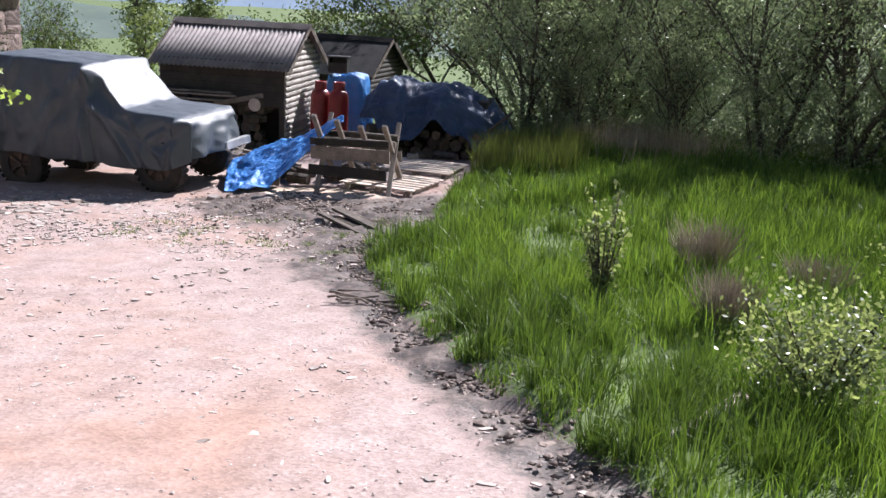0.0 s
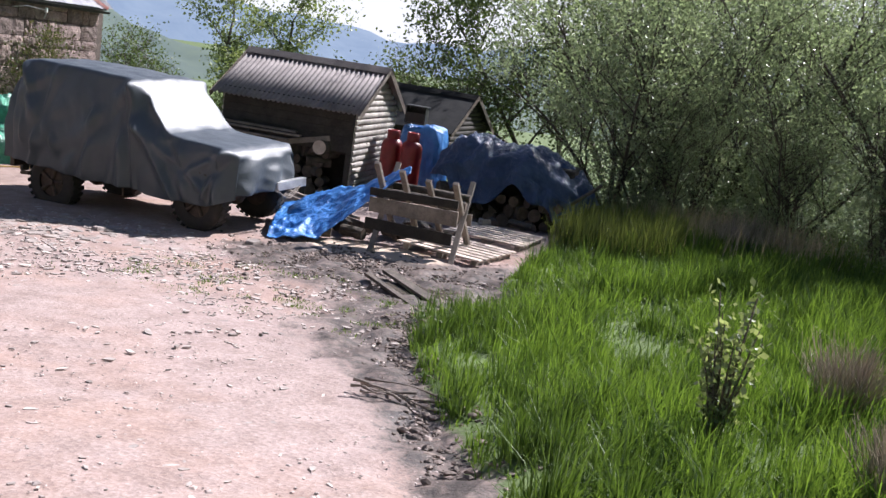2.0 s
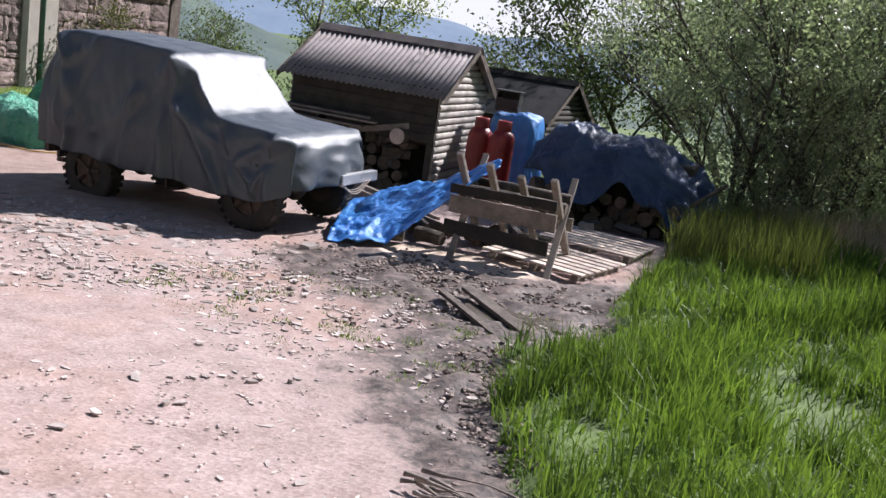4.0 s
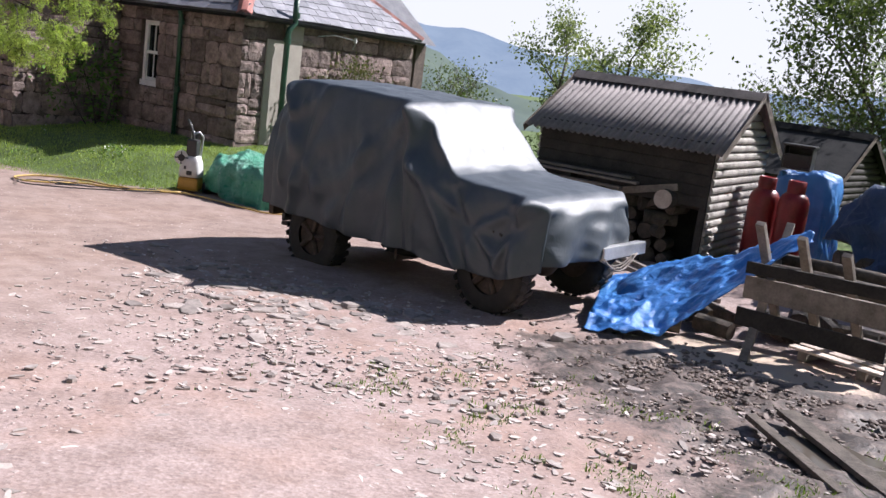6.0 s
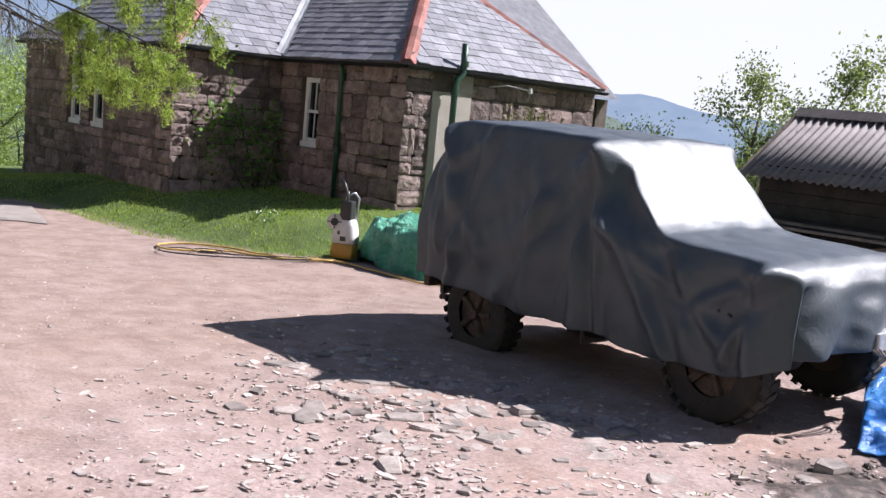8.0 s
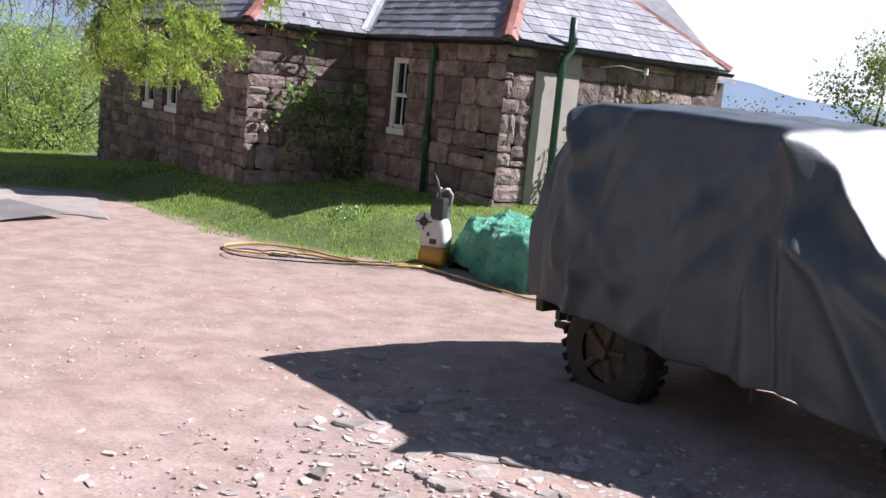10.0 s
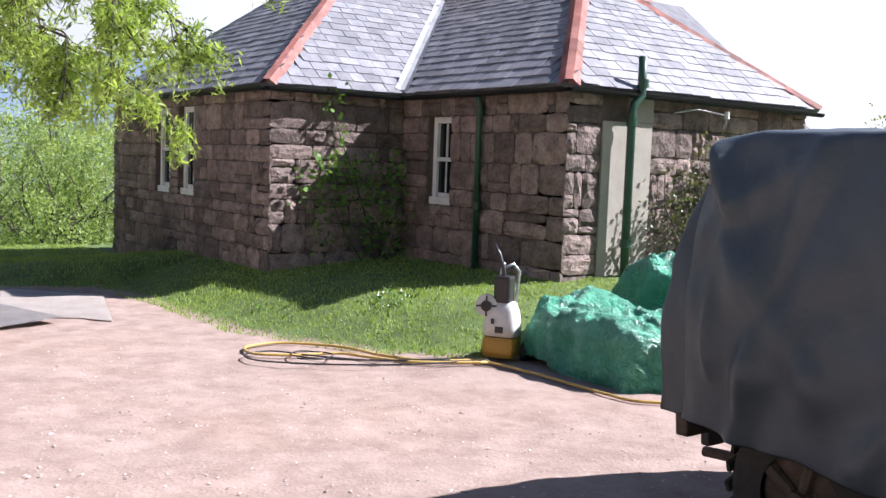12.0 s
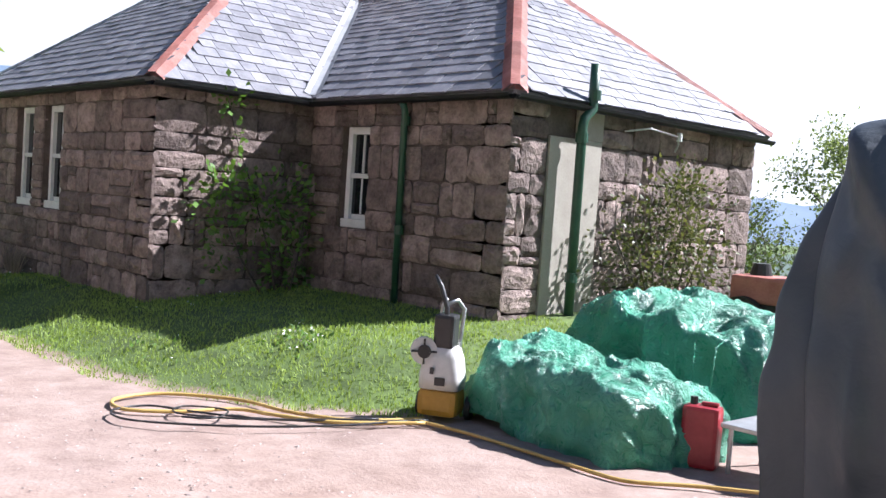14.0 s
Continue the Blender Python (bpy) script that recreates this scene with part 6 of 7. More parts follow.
def tree(name, label, category, seed, height, spread, stems, leaves, size, leaf_material, cluster, levels=3, bark=None, skirt=0.0, reach=1.0, clumps=0):
    rt = random.Random(seed)
    rg = np.random.default_rng(seed)
    t = thing(name, label, category)
    lines, twigs = grow(rt, height, spread, stems, levels, reach)
    vs, fs = [], []
    for pts, rad, lev in lines:
        if (lev >= 3 and rt.random() < (0.95 if clumps else 0.6)) or (clumps and lev == 2 and rt.random() < 0.5):
            continue
        a, b = tube(pts, 0, (8, 6, 4, 3)[min(lev, 3)], [max(r_, 0.004) for r_ in rad])
        o = len(vs)
        vs += a
        fs += [tuple(i + o for i in f) for f in b]
    soup("trunk", vs, fs, bark or M_BARK, t, "dark trunk and limbs", True)
    tw = np.array([p for p, d in twigs])
    if clumps:
        tw = tw[rg.integers(0, len(tw), clumps)]
    idx = rg.integers(0, len(tw), leaves)
    pts = tw[idx] + rg.normal(size=(leaves, 3)) * cluster
    if skirt:
        k = int(leaves * skirt)
        ang, rr = rg.uniform(0, 6.283, k), np.sqrt(rg.random(k)) * height * 0.32
        pts[:k] = np.stack([rr * np.cos(ang), rr * np.sin(ang), rg.random(k) * height * 0.35], 1) + rg.normal(size=(k, 3)) * 0.15
    leaf_mesh("crown", pts, size, leaf_material, t, seed, label="many small leaves")
    return t


M_LEAF_W = leaf_mat("willow_leaves", (0.14, 0.17, 0.108), (0.37, 0.41, 0.285), 0.55, 0.34, (0.9, 1.0, 0.65))
M_LEAF_B = leaf_mat("birch_leaves", (0.05, 0.08, 0.03), (0.14, 0.19, 0.075), 0.4)
# distance haze is put into this paler version of the birch leaf colour
M_LEAF_H = leaf_mat("hazed_birch_leaves", (0.11, 0.145, 0.08), (0.26, 0.31, 0.18), 0.5)
M_LEAF_L = leaf_mat("spring_leaves", (0.18, 0.27, 0.085), (0.42, 0.53, 0.22), 0.55)
M_NEEDLE = leaf_mat("fresh_needles", (0.17, 0.26, 0.06), (0.41, 0.53, 0.16), 0.6)
M_NEEDLE_D = leaf_mat("dark_needles", (0.07, 0.09, 0.035), (0.15, 0.18, 0.07), 0.5)
M_IVY = leaf_mat("ivy_leaves", (0.05, 0.10, 0.025), (0.17, 0.31, 0.07), 0.35)
M_OLIVE = leaf_mat("olive_leaves", (0.05, 0.065, 0.028), (0.15, 0.16, 0.075), 0.35)
M_GRASS = leaf_mat("meadow_grass", (0.04, 0.078, 0.016), (0.20, 0.31, 0.07), 0.45, 0.55)
M_TUSSOCK = leaf_mat("tussock_grass", (0.028, 0.055, 0.014), (0.125, 0.20, 0.05), 0.4, 0.5)
M_LAWN = leaf_mat("lawn_grass", (0.19, 0.265, 0.07), (0.37, 0.48, 0.14), 0.45, 0.5)
M_DEAD = leaf_mat("dead_stalks", (0.22, 0.18, 0.155), (0.48, 0.40, 0.34), 0.25, 0.7)


def plant_copies(proto, spots, group):
    first = True
    for x, y, s, r in spots:
        m = pose(x, y, land_at(x, y), 0, 0, r)
        if first:
            proto.matrix_basis = m @ Matrix.Scale(s, 4)
            proto["group"] = group
            first = False
        else:
            c = copy_thing(proto, m)
            c.scale = (s, s, s)
            c["group"] = group


rw = random.Random(21)
woods = [tree("tree", "dense grey-green willow tree at the edge of the wood", "tree", 101 + k, 6.5, 0.75, 4, 13500, 0.10, M_LEAF_W, 0.21, 3, None, 0.28, 1.0, 330) for k in range(4)]
spots = [[] for _ in woods]
edge = [(-1.6, 20.6), (-0.3, 20.2), (1.2, 20.0), (2.6, 19.4), (4.3, 19.5), (5.8, 18.9), (7.2, 18.0), (8.5, 16.8), (9.5, 15.2), (10.3, 13.4)]
k = 0
for row, off in enumerate((0.0, 2.4, 5.0)):
    for x, y in edge:
        a = math.atan2(y - 1, x - 0.3)
        xx, yy = x + off * math.cos(a) + rw.uniform(-0.5, 0.5), y + off * math.sin(a) + rw.uniform(-0.5, 0.5)
        spots[k % 4].append((xx, yy, rw.uniform(0.46, 0.74) * (1 + 0.10 * row), rw.uniform(0, 360)))
        k += 1
for x, y in edge:
    for _ in range(1):
        spots[k % 4].append((x * 0.97 - 0.3 + rw.uniform(-0.7, 0.7), y * 0.97 + rw.uniform(-0.4, 0.4), rw.uniform(0.24, 0.36), rw.uniform(0, 360)))
        k += 1
for p, s in zip(woods, spots):
    plant_copies(p, s, "willow trees of the wood")
big = tree("tree", "spreading alder with a dark forked trunk behind the log pile", "tree", 140, 8.0, 0.85, 2, 26000, 0.125, M_LEAF_B, 0.26)
plant_copies(big, [(-5.0, 31.0, 1.0, 40), (-1.6, 33.5, 1.0, 160)], "alders behind the log pile")
bir = tree("tree", "slender birch with an airy crown beyond the shed", "tree", 150, 9.0, 0.5, 1, 6200, 0.16, M_LEAF_H, 0.32, 3, None, 0.0, 0.46)
plant_copies(bir, [(-23.4, 43.2, 1.08, 0), (-20.9, 43.4, 1.06, 200)], "birches beyond the shed")
low = tree("bush", "rounded bush beyond the shed", "bush", 155, 3.6, 0.8, 4, 5000, 0.12, M_LEAF_B, 0.25, 3, None, 0.3)
plant_copies(low, [(-20.5, 32, 0.9, 0), (-12.5, 33, 1.0, 70), (-9.5, 30, 1.0, 170), (-14.5, 38, 1.1, 220), (-7.0, 28.5, 1.0, 300), (-23, 37, 1.0, 20)], "bushes beyond the shed")
lw = [tree("tree", "bright green young tree below the lawn", "tree", 160 + k, 6.0, 0.8, 4, 11000, 0.14, M_LEAF_L, 0.27, 3, None, 0.3, 1.0, 260) for k in range(3)]
spots = [[] for _ in lw]
k = 0
for x, y in ((-30, 12.5), (-31, 15.5), (-30.5, 18.5), (-30, 22), (-33.5, 11), (-34, 14), (-34.5, 17.2), (-34, 20.5), (-37.5, 9.5), (-38, 13), (-38.5, 16.5), (-38, 20), (-42, 11), (-43, 15), (-43, 19), (-31, 9.5), (-47, 13), (-47, 18), (-34.5, 24), (-39, 24.5)):
    spots[k % 3].append((x + rw.uniform(-0.7, 0.7), y + rw.uniform(-0.7, 0.7), rw.uniform(0.55, 0.66) + 0.014 * (-30 - x), rw.uniform(0, 360)))
    k += 1
for p, s in zip(lw, spots):
    plant_copies(p, s, "young trees below the lawn")


# overhanging conifer
def conifer():
    rt = random.Random(77)
    rg = np.random.default_rng(77)
    bx_, by_ = -13.6, 8.6
    bz = land_at(bx_, by_)
    t = thing("conifer_tree", "tall spruce with drooping boughs and bright fresh tips over the track", "tree", bx_, by_, bz)
    vs, fs = tube([(0, 0, -0.2), (0.05, 0, 2), (0, 0.05, 5), (0, 0, 9)], 0.2, 10, [0.26, 0.2, 0.14, 0.03])
    soup("trunk", vs, fs, M_BARK, t, "", True)
    tips, dark, brown = [], [], []
    lim_v, lim_f = [], []

    def add(pts, r0, r1, seg=4):
        n = len(pts)
        a, b = tube(pts, 0, seg, [r0 + (r1 - r0) * i / (n - 1) for i in range(n)])
        o = len(lim_v)
        lim_v.extend(a)
        lim_f.extend(tuple(i + o for i in f) for f in b)
    limbs = [((0, 0, 3.3), (4.75, 2.05, 2.44 - bz), 0.95, 0.86), ((0, 0, 3.0), (4.4, 2.1, 2.14 - bz), 0.95, 0.86), ((0, 0, 3.5), (4.35, 2.2, 2.65 - bz), 0.8, 0.86), ((0, 0, 2.9), (3.95, 2.1, 2.0 - bz), 0.7, 0.90),
             ((0, 0, 3.1), (3.5, 2.15, 2.1 - bz), 0.3, 0.92), ((0, 0, 3.2), (3.4, 1.6, 2.3 - bz), 0.1, 0.9), ((0, 0, 3.4), (3.2, 1.35, 2.5 - bz), 0.0, 0.9), ((0, 0, 2.9), (2.7, 1.4, 2.15 - bz), 0.0, 0.8), ((0, 0, 3.6), (3.7, 1.9, 2.75 - bz), 0.2, 0.88)]
    for a, b, rich, start in limbs:
        a, b = Vector(a), Vector(b)
        d = (b - a).normalized()
        sd0 = d.cross(Vector((0, 0, 1))).normalized()
        pts = [a.lerp(b, s) + Vector((0, 0, 0.2 * math.sin(s * 3.14))) + sd0 * 0.08 * math.sin(s * 5 + b.x) for s in np.linspace(0, 1, 16)]
        add(pts, 0.026, 0.005, 5)
        for i in range(3, 16):
            s = i / 15
            for side in (-1, 1):
                ln = rt.uniform(0.25, 0.6) * (1.05 - 0.35 * s)
                sd = sd0 * side
                q = [pts[i] + (d * 0.6 + sd * 0.6) * ln * u + Vector((0, 0, -0.5 * ln * u * u - 0.03 * rt.random())) for u in np.linspace(0, 1, 6)]
                add(q, 0.006, 0.002)
                green = s > start and rt.random() < rich
                for w in q[1:]:
                    for _ in range(6 if green else 2):
                        hd = Vector((rt.gauss(0, 0.05), rt.gauss(0, 0.05), -rt.uniform(0.04, 0.17)))
                        add([w, w + hd * 0.5 + Vector((rt.gauss(0, 0.01), rt.gauss(0, 0.01), 0)), w + hd], 0.0026, 0.001, 3)
                        for k in range(5 if green else 1):
                            p = w + hd * (0.25 + 0.8 * rt.random())
                            if green:
                                (tips if rt.random() < 0.8 else dark).append(p)
                            else:
                                (dark if rt.random() < 0.35 else brown).append(p)
    soup("bough", lim_v, lim_f, M_BARK, t, "thin brown drooping boughs", True)

    def tuft(points, per, spread, size, mat, name, seed, label):
        p = np.repeat(np.array([tuple(q) for q in points]), per, 0)
        p = p + rg.normal(size=p.shape) * spread
        leaf_mesh(name, p, size, mat, t, seed, 0.2, 0.6, label)
    tuft(tips, 14, 0.018, 0.030, M_NEEDLE, "fresh_foliage", 5, "bright yellow-green fresh needles")
    tuft(dark, 7, 0.02, 0.03, M_NEEDLE_D, "needle_foliage", 6, "dark green needles")
    tuft(brown, 2, 0.025, 0.025, M_DEAD, "dry_foliage", 7, "dry brown twigs")


conifer()


# broadleaf tree whose low bough hangs over the track
def leafy_bough():
    rt = random.Random(88)
    rg = np.random.default_rng(88)
    bx_, by_ = -8.2, 5.2
    bz = land_at(bx_, by_)
    t = thing("tree", "young sycamore with a low leafy bough hanging over the track", "tree", bx_, by_, bz)
    vs, fs = tube([(0, 0, -0.2), (0.05, 0.05, 1.2), (0.0, 0.1, 2.6), (0.1, 0.1, 4.6)], 0.1, 9, [0.13, 0.10, 0.08, 0.02])
    soup("trunk", vs, fs, M_BARK, t, "", True)
    lv, lf, pts = [], [], []

    def add(line, r0, r1):
        a, b = tube(line, 0, 5, list(np.linspace(r0, r1, len(line))))
        o = len(lv)
        lv.extend(a)
        lf.extend(tuple(i + o for i in f) for f in b)
    for end, lift in (((4.05, 1.6, 2.30 - bz), 0.25), ((3.7, 1.75, 2.05 - bz), 0.2), ((4.0, 1.45, 2.60 - bz), 0.3), ((3.5, 1.5, 2.5 - bz), 0.3), ((3.3, 1.75, 2.15 - bz), 0.25), ((2.0, 1.8, 2.9), 0.3), ((-1.2, 1.0, 3.2), 0.3), ((-0.8, -1.2, 3.4), 0.3), ((0.9, -1.0, 3.9), 0.3)):
        a, b = Vector((0.02, 0.08, 2.2)), Vector(end)
        main = [a.lerp(b, q) + Vector((0, 0, lift * math.sin(q * 3.14))) for q in np.linspace(0, 1, 12)]
        add(main, 0.03, 0.005)
        for i in range(4, 12):
            for _ in range(4):
                d = Vector((rt.gauss(0, 1), rt.gauss(0, 1), rt.gauss(-0.25, 0.5))).normalized() * rt.uniform(0.12, 0.30)
                q = [main[i], main[i] + d * 0.5 + Vector((0, 0, 0.02)), main[i] + d]
                add(q, 0.005, 0.002)
                for k in range(14):
                    w = q[0].lerp(q[2], rt.uniform(0.3, 1.1))
                    pts.append((w.x + rt.gauss(0, 0.035), w.y + rt.gauss(0, 0.035), w.z + rt.gauss(-0.01, 0.03)))
    soup("bough", lv, lf, M_BARK, t, "thin spreading boughs", True)
    leaf_mesh("leaves", np.array(pts), 0.06, M_LEAF_L, t, 88, 0.75, 0.15, "fresh green leaves", 0.4)


leafy_bough()


# climbers and shrubs on the house
def climber(name, label, spots, n, size, mat, seed, stems, sx, sy, sz):
    rg = np.random.default_rng(seed)
    t = thing(name, label, "climbing plant", sx, sy, sz)
    pts = []
    for (x, y, z), (rx_, ry_, rz_), k in spots:
        g = rg.normal(size=(int(n * k), 3))
        g /= np.maximum(1, np.linalg.norm(g, axis=1) / 2.7)[:, None]
        g = g * np.array([rx_, ry_, rz_]) * 0.62 + np.array([x, y, z])
        pts.append(g)
    pts = np.concatenate(pts) - np.array([sx, sy, sz])
    leaf_mesh("leaves", pts, size, mat, t, seed, 0.7)
    for a in stems:
        vs, fs = tube([Vector(q) - Vector((sx, sy, sz)) for q in a], 0, 5, list(np.linspace(0.016, 0.005, len(a))))
        soup("stem", vs, fs, M_BARK, t, "", True)


climber("climbing_shrub", "green climbing shrub spreading in the corner of the granite walls", [((-17.75, 16.7, 1.25), (0.14, 0.75, 0.42), 0.5), ((-17.75, 17.0, 0.75), (0.12, 0.5, 0.6), 0.14), ((-17.80, 16.15, 1.45), (0.08, 0.3, 0.22), 0.1), ((-17.80, 17.15, 0.45), (0.10, 0.35, 0.45), 0.22), ((-17.80, 16.2, 0.7), (0.06, 0.25, 0.35), 0.05), ((-17.85, 16.2, 2.42), (0.08, 0.2, 0.2), 0.07), ((-17.87, 16.35, 2.0), (0.05, 0.08, 0.35), 0.03), ((-17.85, 16.1, 0.9), (0.06, 0.12, 0.4), 0.04)], 800, 0.085, M_IVY, 31,
        [[(-17.70, 16.9, 0.0), (-17.75, 16.8, 0.6), (-17.85, 16.6, 1.3), (-17.92, 16.35, 2.0), (-17.93, 16.2, 2.45)], [(-17.70, 17.0, 0.0), (-17.65, 17.1, 0.6), (-17.70, 17.2, 1.1)], [(-17.70, 16.8, 0.0), (-17.75, 16.4, 0.6), (-17.85, 16.2, 1.1)]], -17.7, 16.9, 0.3)
climber("wall_shrub", "leggy olive-green shrub against the sunlit granite wall", [((-14.2, 19.9, 1.35), (0.25, 0.75, 0.5), 0.45), ((-14.2, 19.3, 0.9), (0.22, 0.6, 0.5), 0.25), ((-14.15, 20.2, 0.8), (0.25, 0.5, 0.5), 0.2), ((-14.25, 20.1, 1.8), (0.15, 0.3, 0.25), 0.1)], 3000, 0.055, M_OLIVE, 32,
        [[(-14.2, 19.9 + 0.1 * k, -0.05), (-14.2, 19.7 + 0.25 * (k - 3) * 0.6, 0.6), (-14.22, 19.7 + 0.3 * (k - 3), 1.2 + 0.1 * (k % 3)), (-14.25, 19.8 + 0.33 * (k - 3), 1.6 + 0.12 * (k % 3))] for k in range(7)], -14.2, 19.9, 0.0)


def blades(name, x, y, h, w, mat, seed, label, category, lean=0.35, kind="stuff", bend=0.5, away=None):
    rg = np.random.default_rng(seed)
    n = len(x)
    z = land(x, y) - 0.01
    a = rg.uniform(0, 6.283, n)
    wx, wy = np.cos(a) * w, np.sin(a) * w
    b = rg.uniform(0, 6.283, n) if away is None else away + rg.normal(0, 0.5, n)
    l = np.abs(rg.normal(0, lean, n)) * h
    lx, ly = np.cos(b) * l, np.sin(b) * l
    hh = np.sqrt(np.maximum(h * h - l * l * 0.5, h * h * 0.2))
    V = np.zeros((n, 5, 3))
    V[:, 0] = np.stack([x - wx, y - wy, z], -1)
    V[:, 1] = np.stack([x + wx, y + wy, z], -1)
    V[:, 2] = np.stack([x + lx * bend * 0.6 + wx * 0.7, y + ly * bend * 0.6 + wy * 0.7, z + hh * 0.6], -1)
    V[:, 3] = np.stack([x + lx * bend * 0.6 - wx * 0.7, y + ly * bend * 0.6 - wy * 0.7, z + hh * 0.6], -1)
    V[:, 4] = np.stack([x + lx, y + ly, z + hh * 0.97], -1)
    me = bpy.data.meshes.new(name)
    me.vertices.add(5 * n)
    me.vertices.foreach_set("co", V.astype(np.float32).ravel())
    loops = (np.arange(n)[:, None] * 5 + np.array([0, 1, 2, 3, 3, 2, 4])[None]).astype(np.int32)
    me.loops.add(7 * n)
    me.loops.foreach_set("vertex_index", loops.ravel())
    me.polygons.add(2 * n)
    st_ = (np.arange(n)[:, None] * 7 + np.array([0, 4])[None]).astype(np.int32)
    me.polygons.foreach_set("loop_start", st_.ravel())
    me.polygons.foreach_set("loop_total", np.tile(np.array([4, 3], np.int32), n))
    me.update()
    me.validate()
    ob = link_mesh(name, me, mat, None)
    return tagged(ob, label, category, kind=kind)


def meadow():
    rg = np.random.default_rng(9)
    n = 420000
    x, y = rg.uniform(-3.0, 9.5, n), rg.uniform(2.0, 21.5, n)
    d = np.hypot(x - 0.3, y - 1.0)
    vx = x - verge_x(y)
    cl = np.array([noise.noise((a * 1.1, b * 1.1, 4)) + 0.6 * noise.noise((a * 3.1, b * 3.1, 8)) for a, b in zip(x, y)])
    keep = (vx > 0.02 + 0.25 * np.maximum(0, cl)) & (rg.random(n) < np.clip(0.28 + 4.2 / np.maximum(d, 1.5) ** 1.1, 0, 1) * np.clip(0.75 + cl, 0.2, 1)) & ((y < 17) | (x > -2.2)) & (x < 2.5 + 0.55 * y)
    x, y, d, vx, cl = x[keep], y[keep], d[keep], vx[keep], cl[keep]
    h = 0.85 * (0.13 + 0.16 * np.clip(vx / 1.2, 0, 1) + 0.30 * np.clip(cl, -0.35, 1)) * rg.uniform(0.35, 1.35, len(x))
    h = np.maximum(h, 0.05)
    w = 0.0019 + 0.0005 * d
    blades("meadow_grass", x, y, h, w, M_GRASS, 12, "tall tussocky green grass beside the track", "grass", 0.55)
    # tussocks, blades arching outwards
    m = 5200
    tx, ty = rg.uniform(-2.7, 9.0, m), rg.uniform(3.6, 20.5, m)
    td = np.hypot(tx - 0.3, ty - 1.0)
    cl = np.array([noise.noise((a * 0.8, b * 0.8, 14)) for a, b in zip(tx, ty)])
    ok = (tx - verge_x(ty) > 0.10) & (rg.random(m) < np.clip(0.30 + cl, 0.05, 0.75)) & (tx < 2.2 + 0.52 * ty) & ((ty < 17) | (tx > -2.2))
    tx, ty, td = tx[ok], ty[ok], td[ok]
    k = np.clip(420 / np.maximum(td, 2.0), 30, 95).astype(int)
    i = np.repeat(np.arange(len(tx)), k)
    ang, rr = rg.uniform(0, 6.283, len(i)), np.sqrt(rg.random(len(i)))
    size = rg.uniform(0.5, 1.25, len(tx))[i]
    x, y = tx[i] + rr * 0.10 * size * np.cos(ang), ty[i] + rr * 0.10 * size * np.sin(ang)
    h = 0.36 * size * rg.uniform(0.45, 1.1, len(i))
    blades("tussocks", x, y, h, 0.0018 + 0.00042 * td[i], M_TUSSOCK, 18, "dark green tussocks of coarse grass in the meadow", "grass", 0.62, away=ang)
    # sparse clumps on the track's edge and weeds
    n = 9000
    cx, cy = rg.choice([-4.0, -3.4, -2.9, -5.4, -4.6, -2.7], n), rg.choice([10.9, 10.3, 10.6, 12.0, 11.3], n)
    x, y = cx + rg.normal(0, 0.35, n), cy + rg.normal(0, 0.3, n)
    ok = np.array([noise.noise((a * 2.5, b * 2.5, 1)) > 0.12 for a, b in zip(x, y)])
    x, y = x[ok], y[ok]
    blades("track_weeds", x, y, rg.uniform(0.015, 0.045, len(x)), np.full(len(x), 0.004), M_GRASS, 13, "low weeds growing through the gravel", "weeds", 0.7)
    # lawn
    n = 130000
    x, y = rg.uniform(-27, -11.8, n), rg.uniform(11.0, 18.0, n)
    ly = y - lawn_y(x)
    cl = np.array([noise.noise((a * 1.3, b * 1.3, 2)) for a, b in zip(x, y)])
    inside_house = ((y > 15.35) & (x < -18.05)) | ((y > 17.4) & (x < -14.5))
    ok = (ly > -0.12 + 0.3 * cl) & ~inside_house & (x < -12.8 + 0.0 * y)
    x, y = x[ok], y[ok]
    blades("lawn_grass", x, y, rg.uniform(0.02, 0.06, len(x)), np.full(len(x), 0.006), M_LAWN, 14, "short mown grass in front of the house", "grass", 0.6)
    # dead reeds at the wood's edge
    n = 2600
    x, y = rg.normal(0.3, 0.9, n), rg.normal(18.9, 0.6, n)
    blades("dead_reeds", x, y, rg.uniform(0.3, 0.75, n), np.full(n, 0.007), M_DEAD, 15, "pale dead reeds at the edge of the wood", "reeds", 0.35)
    n = 2500
    x, y = rg.uniform(-2.2, -0.5, n), rg.uniform(15.5, 18.5, n)
    blades("rushes", x, y, rg.uniform(0.4, 0.8, n), np.full(n, 0.007), M_NEEDLE_D, 16, "dark green rushes by the log pile", "rushes", 0.3)


meadow()


def dead_clump(x, y, h, r, n, seed, label):
    rt = random.Random(seed)
    t = thing("dead_bush", label, "bush", x, y, land_at(x, y), 0, "withered bushes in the meadow")
    vs, fs = [], []
    for _ in range(n):
        a, l = rt.uniform(0, 6.283), rt.uniform(0.1, 1) * r
        b = Vector((math.cos(a) * l * 0.3, math.sin(a) * l * 0.3, 0))
        e = Vector((math.cos(a) * l, math.sin(a) * l, h * rt.uniform(0.6, 1.05)))
        m_ = b.lerp(e, 0.5) + Vector((rt.gauss(0, 0.03), rt.gauss(0, 0.03), 0.03))
        for pts, r0 in (([b, m_, e], 0.004), ([m_, m_.lerp(e, 0.4) + Vector((rt.gauss(0, 0.05), rt.gauss(0, 0.05), 0.08))], 0.003)):
            q, f = tube(pts, 0, 3, [r0 * (1 - 0.3 * i) for i in range(len(pts))])
            o = len(vs)
            vs += q
            fs += [tuple(i + o for i in k_) for k_ in f]
    soup("brushwood", vs, fs, M_DEAD, t)


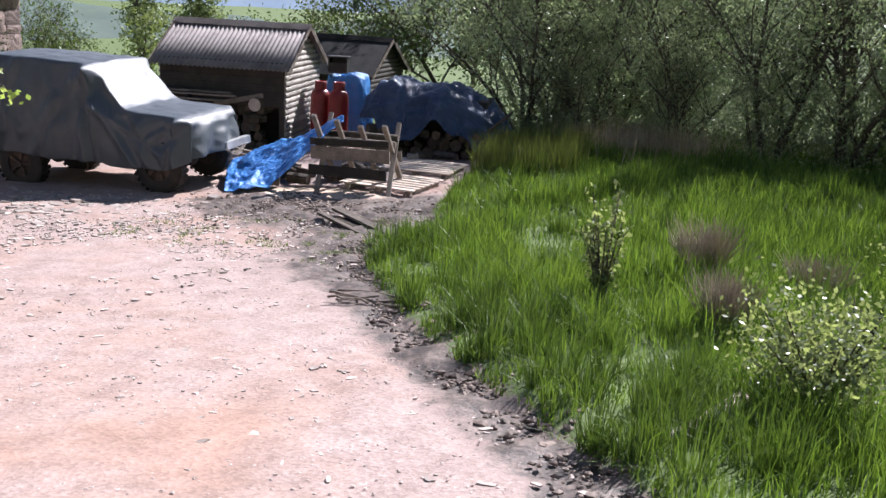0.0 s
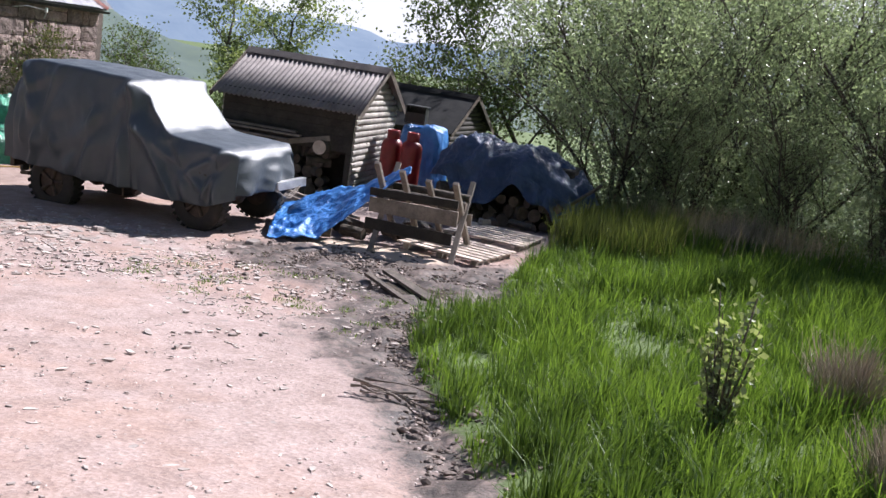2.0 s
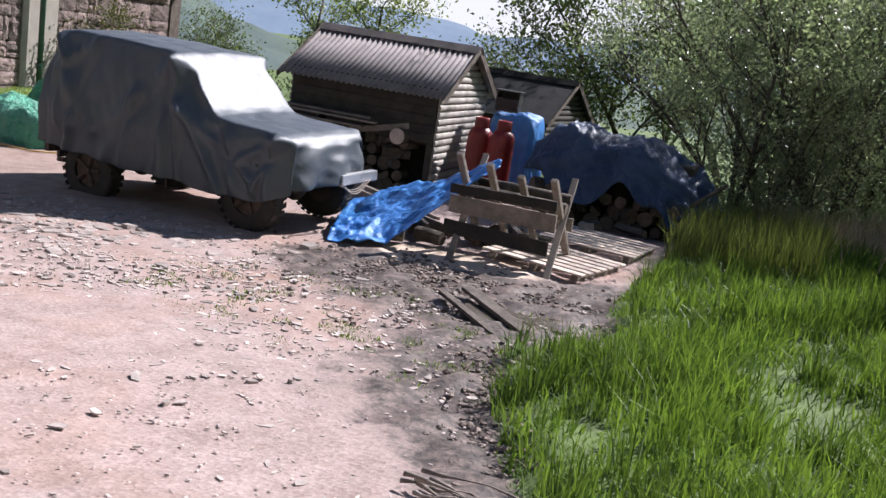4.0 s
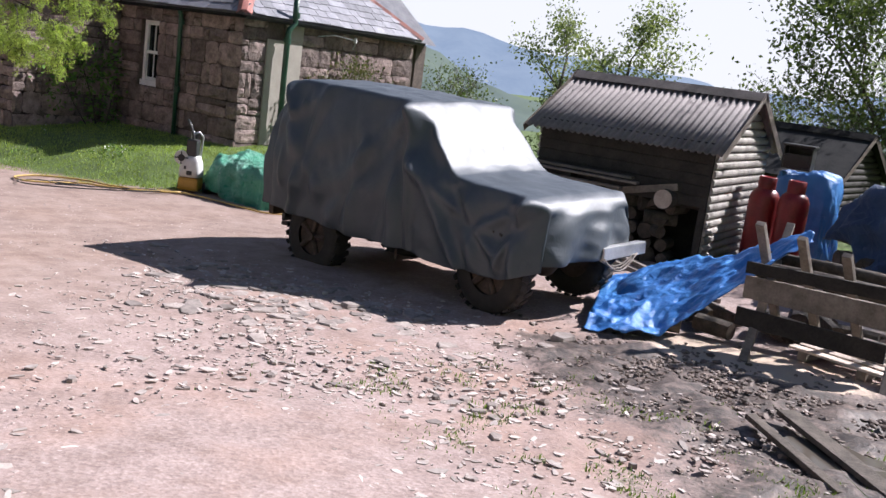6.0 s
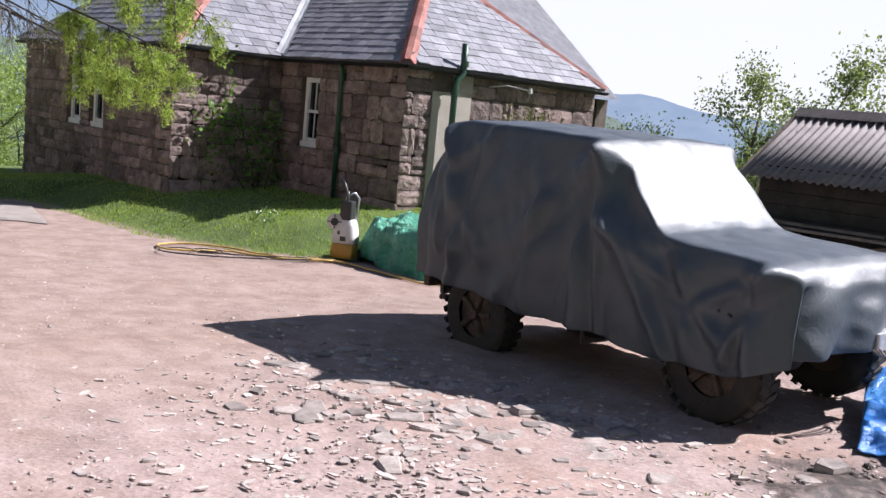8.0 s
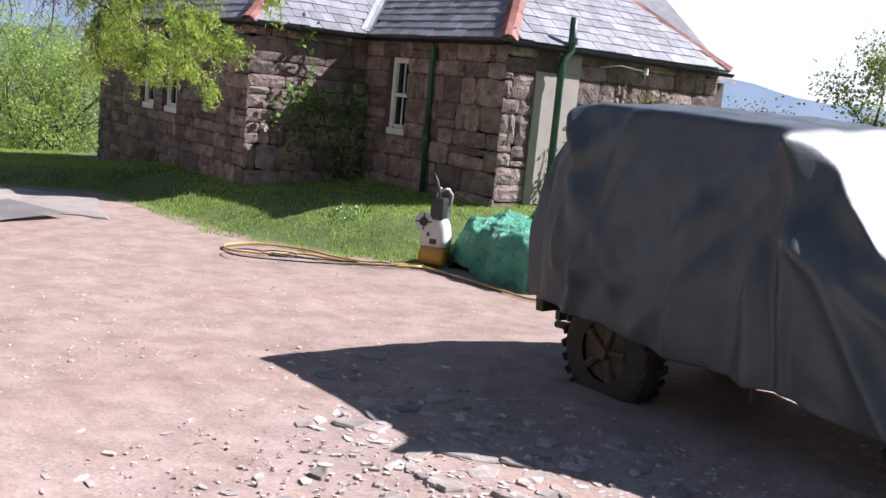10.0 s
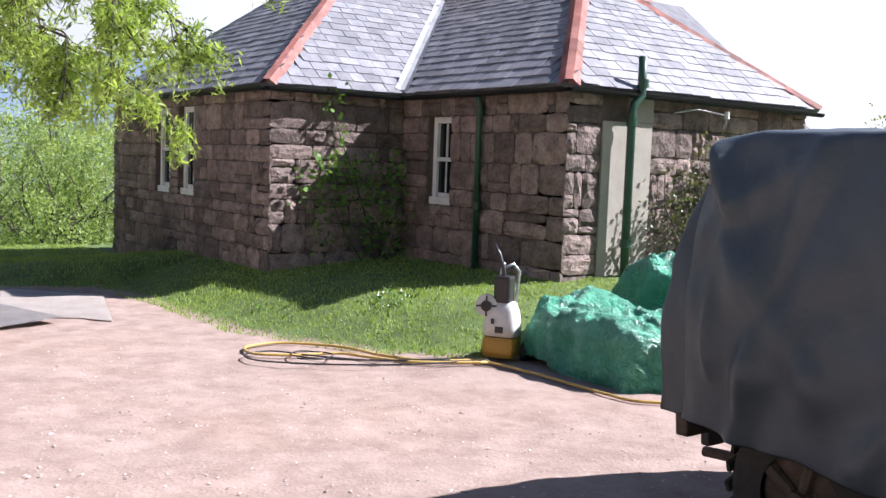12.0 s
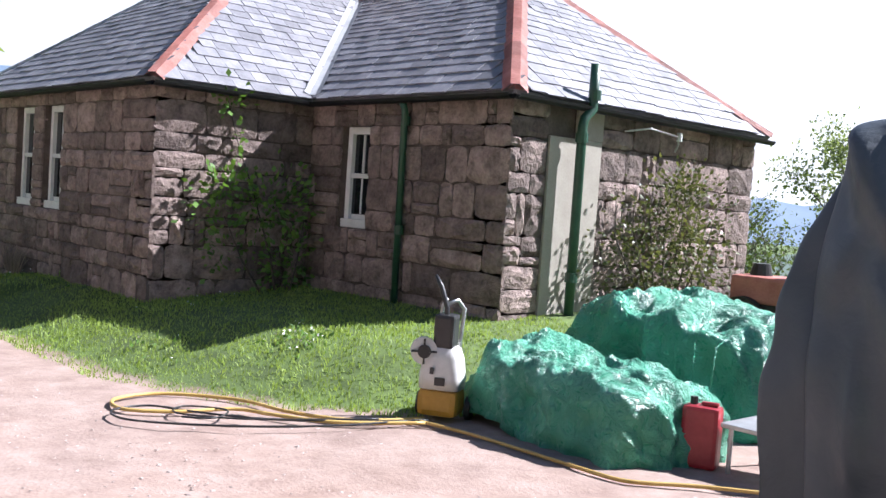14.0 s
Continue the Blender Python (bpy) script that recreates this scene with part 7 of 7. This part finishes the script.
dead_clump(1.05, 9.6, 0.62, 0.38, 230, 1, "withered brown bush standing in the meadow")
dead_clump(1.08, 7.6, 0.50, 0.30, 230, 2, "withered brown bush standing in the meadow")
dead_clump(2.0, 9.4, 0.42, 0.4, 120, 3, "withered brown bush standing in the meadow")


def shrub(x, y, h, r, n, size, seed, label, low=0.25):
    rg = np.random.default_rng(seed)
    rt = random.Random(seed)
    t = thing("shrub", label, "shrub", x, y, land_at(x, y))
    pts, vs, fs = [], [], []
    for k in range(14):
        a = rt.uniform(0, 6.283)
        e = Vector((math.cos(a) * r * rt.random(), math.sin(a) * r * rt.random(), h * rt.uniform(0.55, 1.0)))
        line = [Vector((0, 0, -0.02)), e * 0.5 + Vector((0, 0, 0.05)), e]
        q, f = tube(line, 0, 5, [0.012, 0.008, 0.003])
        o = len(vs)
        vs += q
        fs += [tuple(i + o for i in k_) for k_ in f]
        for s in rg.uniform(low, 1.05, n // 14):
            pts.append(np.array(e * float(s)) + rg.normal(size=3) * r * 0.2)
    soup("stem_work", vs, fs, M_BARK, t, "", True)
    leaf_mesh("leaves", np.array(pts), size, M_LEAF_W2, t, seed, 0.6)


M_LEAF_W2 = leaf_mat("silver_leaves", (0.12, 0.16, 0.085), (0.36, 0.41, 0.27), 0.5, 0.35)
shrub(1.42, 5.85, 0.66, 0.55, 4200, 0.035, 41, "low silver-leaved willow bush beside the track")
shrub(1.62, 6.1, 0.78, 0.2, 700, 0.035, 42, "thin upright willow shoot beside the track")
shrub(0.18, 8.05, 1.02, 0.18, 640, 0.048, 43, "slim upright sapling with pale leaves in the meadow", 0.3)
shrub(3.0, 9.6, 0.8, 0.5, 1500, 0.04, 44, "low willow bush in the meadow")


# ---- small growth by the house ----
dead_clump(-21.7, 15.15, 0.4, 0.22, 60, 6, "pale dry stalks against the granite wall")
for cx, cy, n_, r_ in ((-14.9, 15.35, 34, 0.2), (-16.3, 14.6, 8, 0.3), (-17.3, 15.6, 14, 0.5), (-20.3, 15.15, 12, 0.4)):
    rg = np.random.default_rng(int(-cx * 10))
    fx, fy = cx + rg.normal(0, r_, n_), cy + rg.normal(0, r_ * 0.6, n_)
    fz = land(fx, fy) + rg.uniform(0.05, 0.12, n_)
    fl = thing("flower_patch", "patch of small white flowers in the lawn", "flowers", cx, cy, land_at(cx, cy), 0, "white flowers in the lawn")
    leaf_mesh("blossom", np.stack([fx - cx, fy - cy, fz - land_at(cx, cy)], -1), 0.024, M_WHITE, fl, 3, 0.9)
    leaf_mesh("foliage", np.stack([np.repeat(fx - cx, 3), np.repeat(fy - cy, 3), np.repeat(fz - land_at(cx, cy) - 0.04, 3)], -1) + rg.normal(0, 0.03, (3 * n_, 3)), 0.06, M_IVY, fl, 4, 0.4)
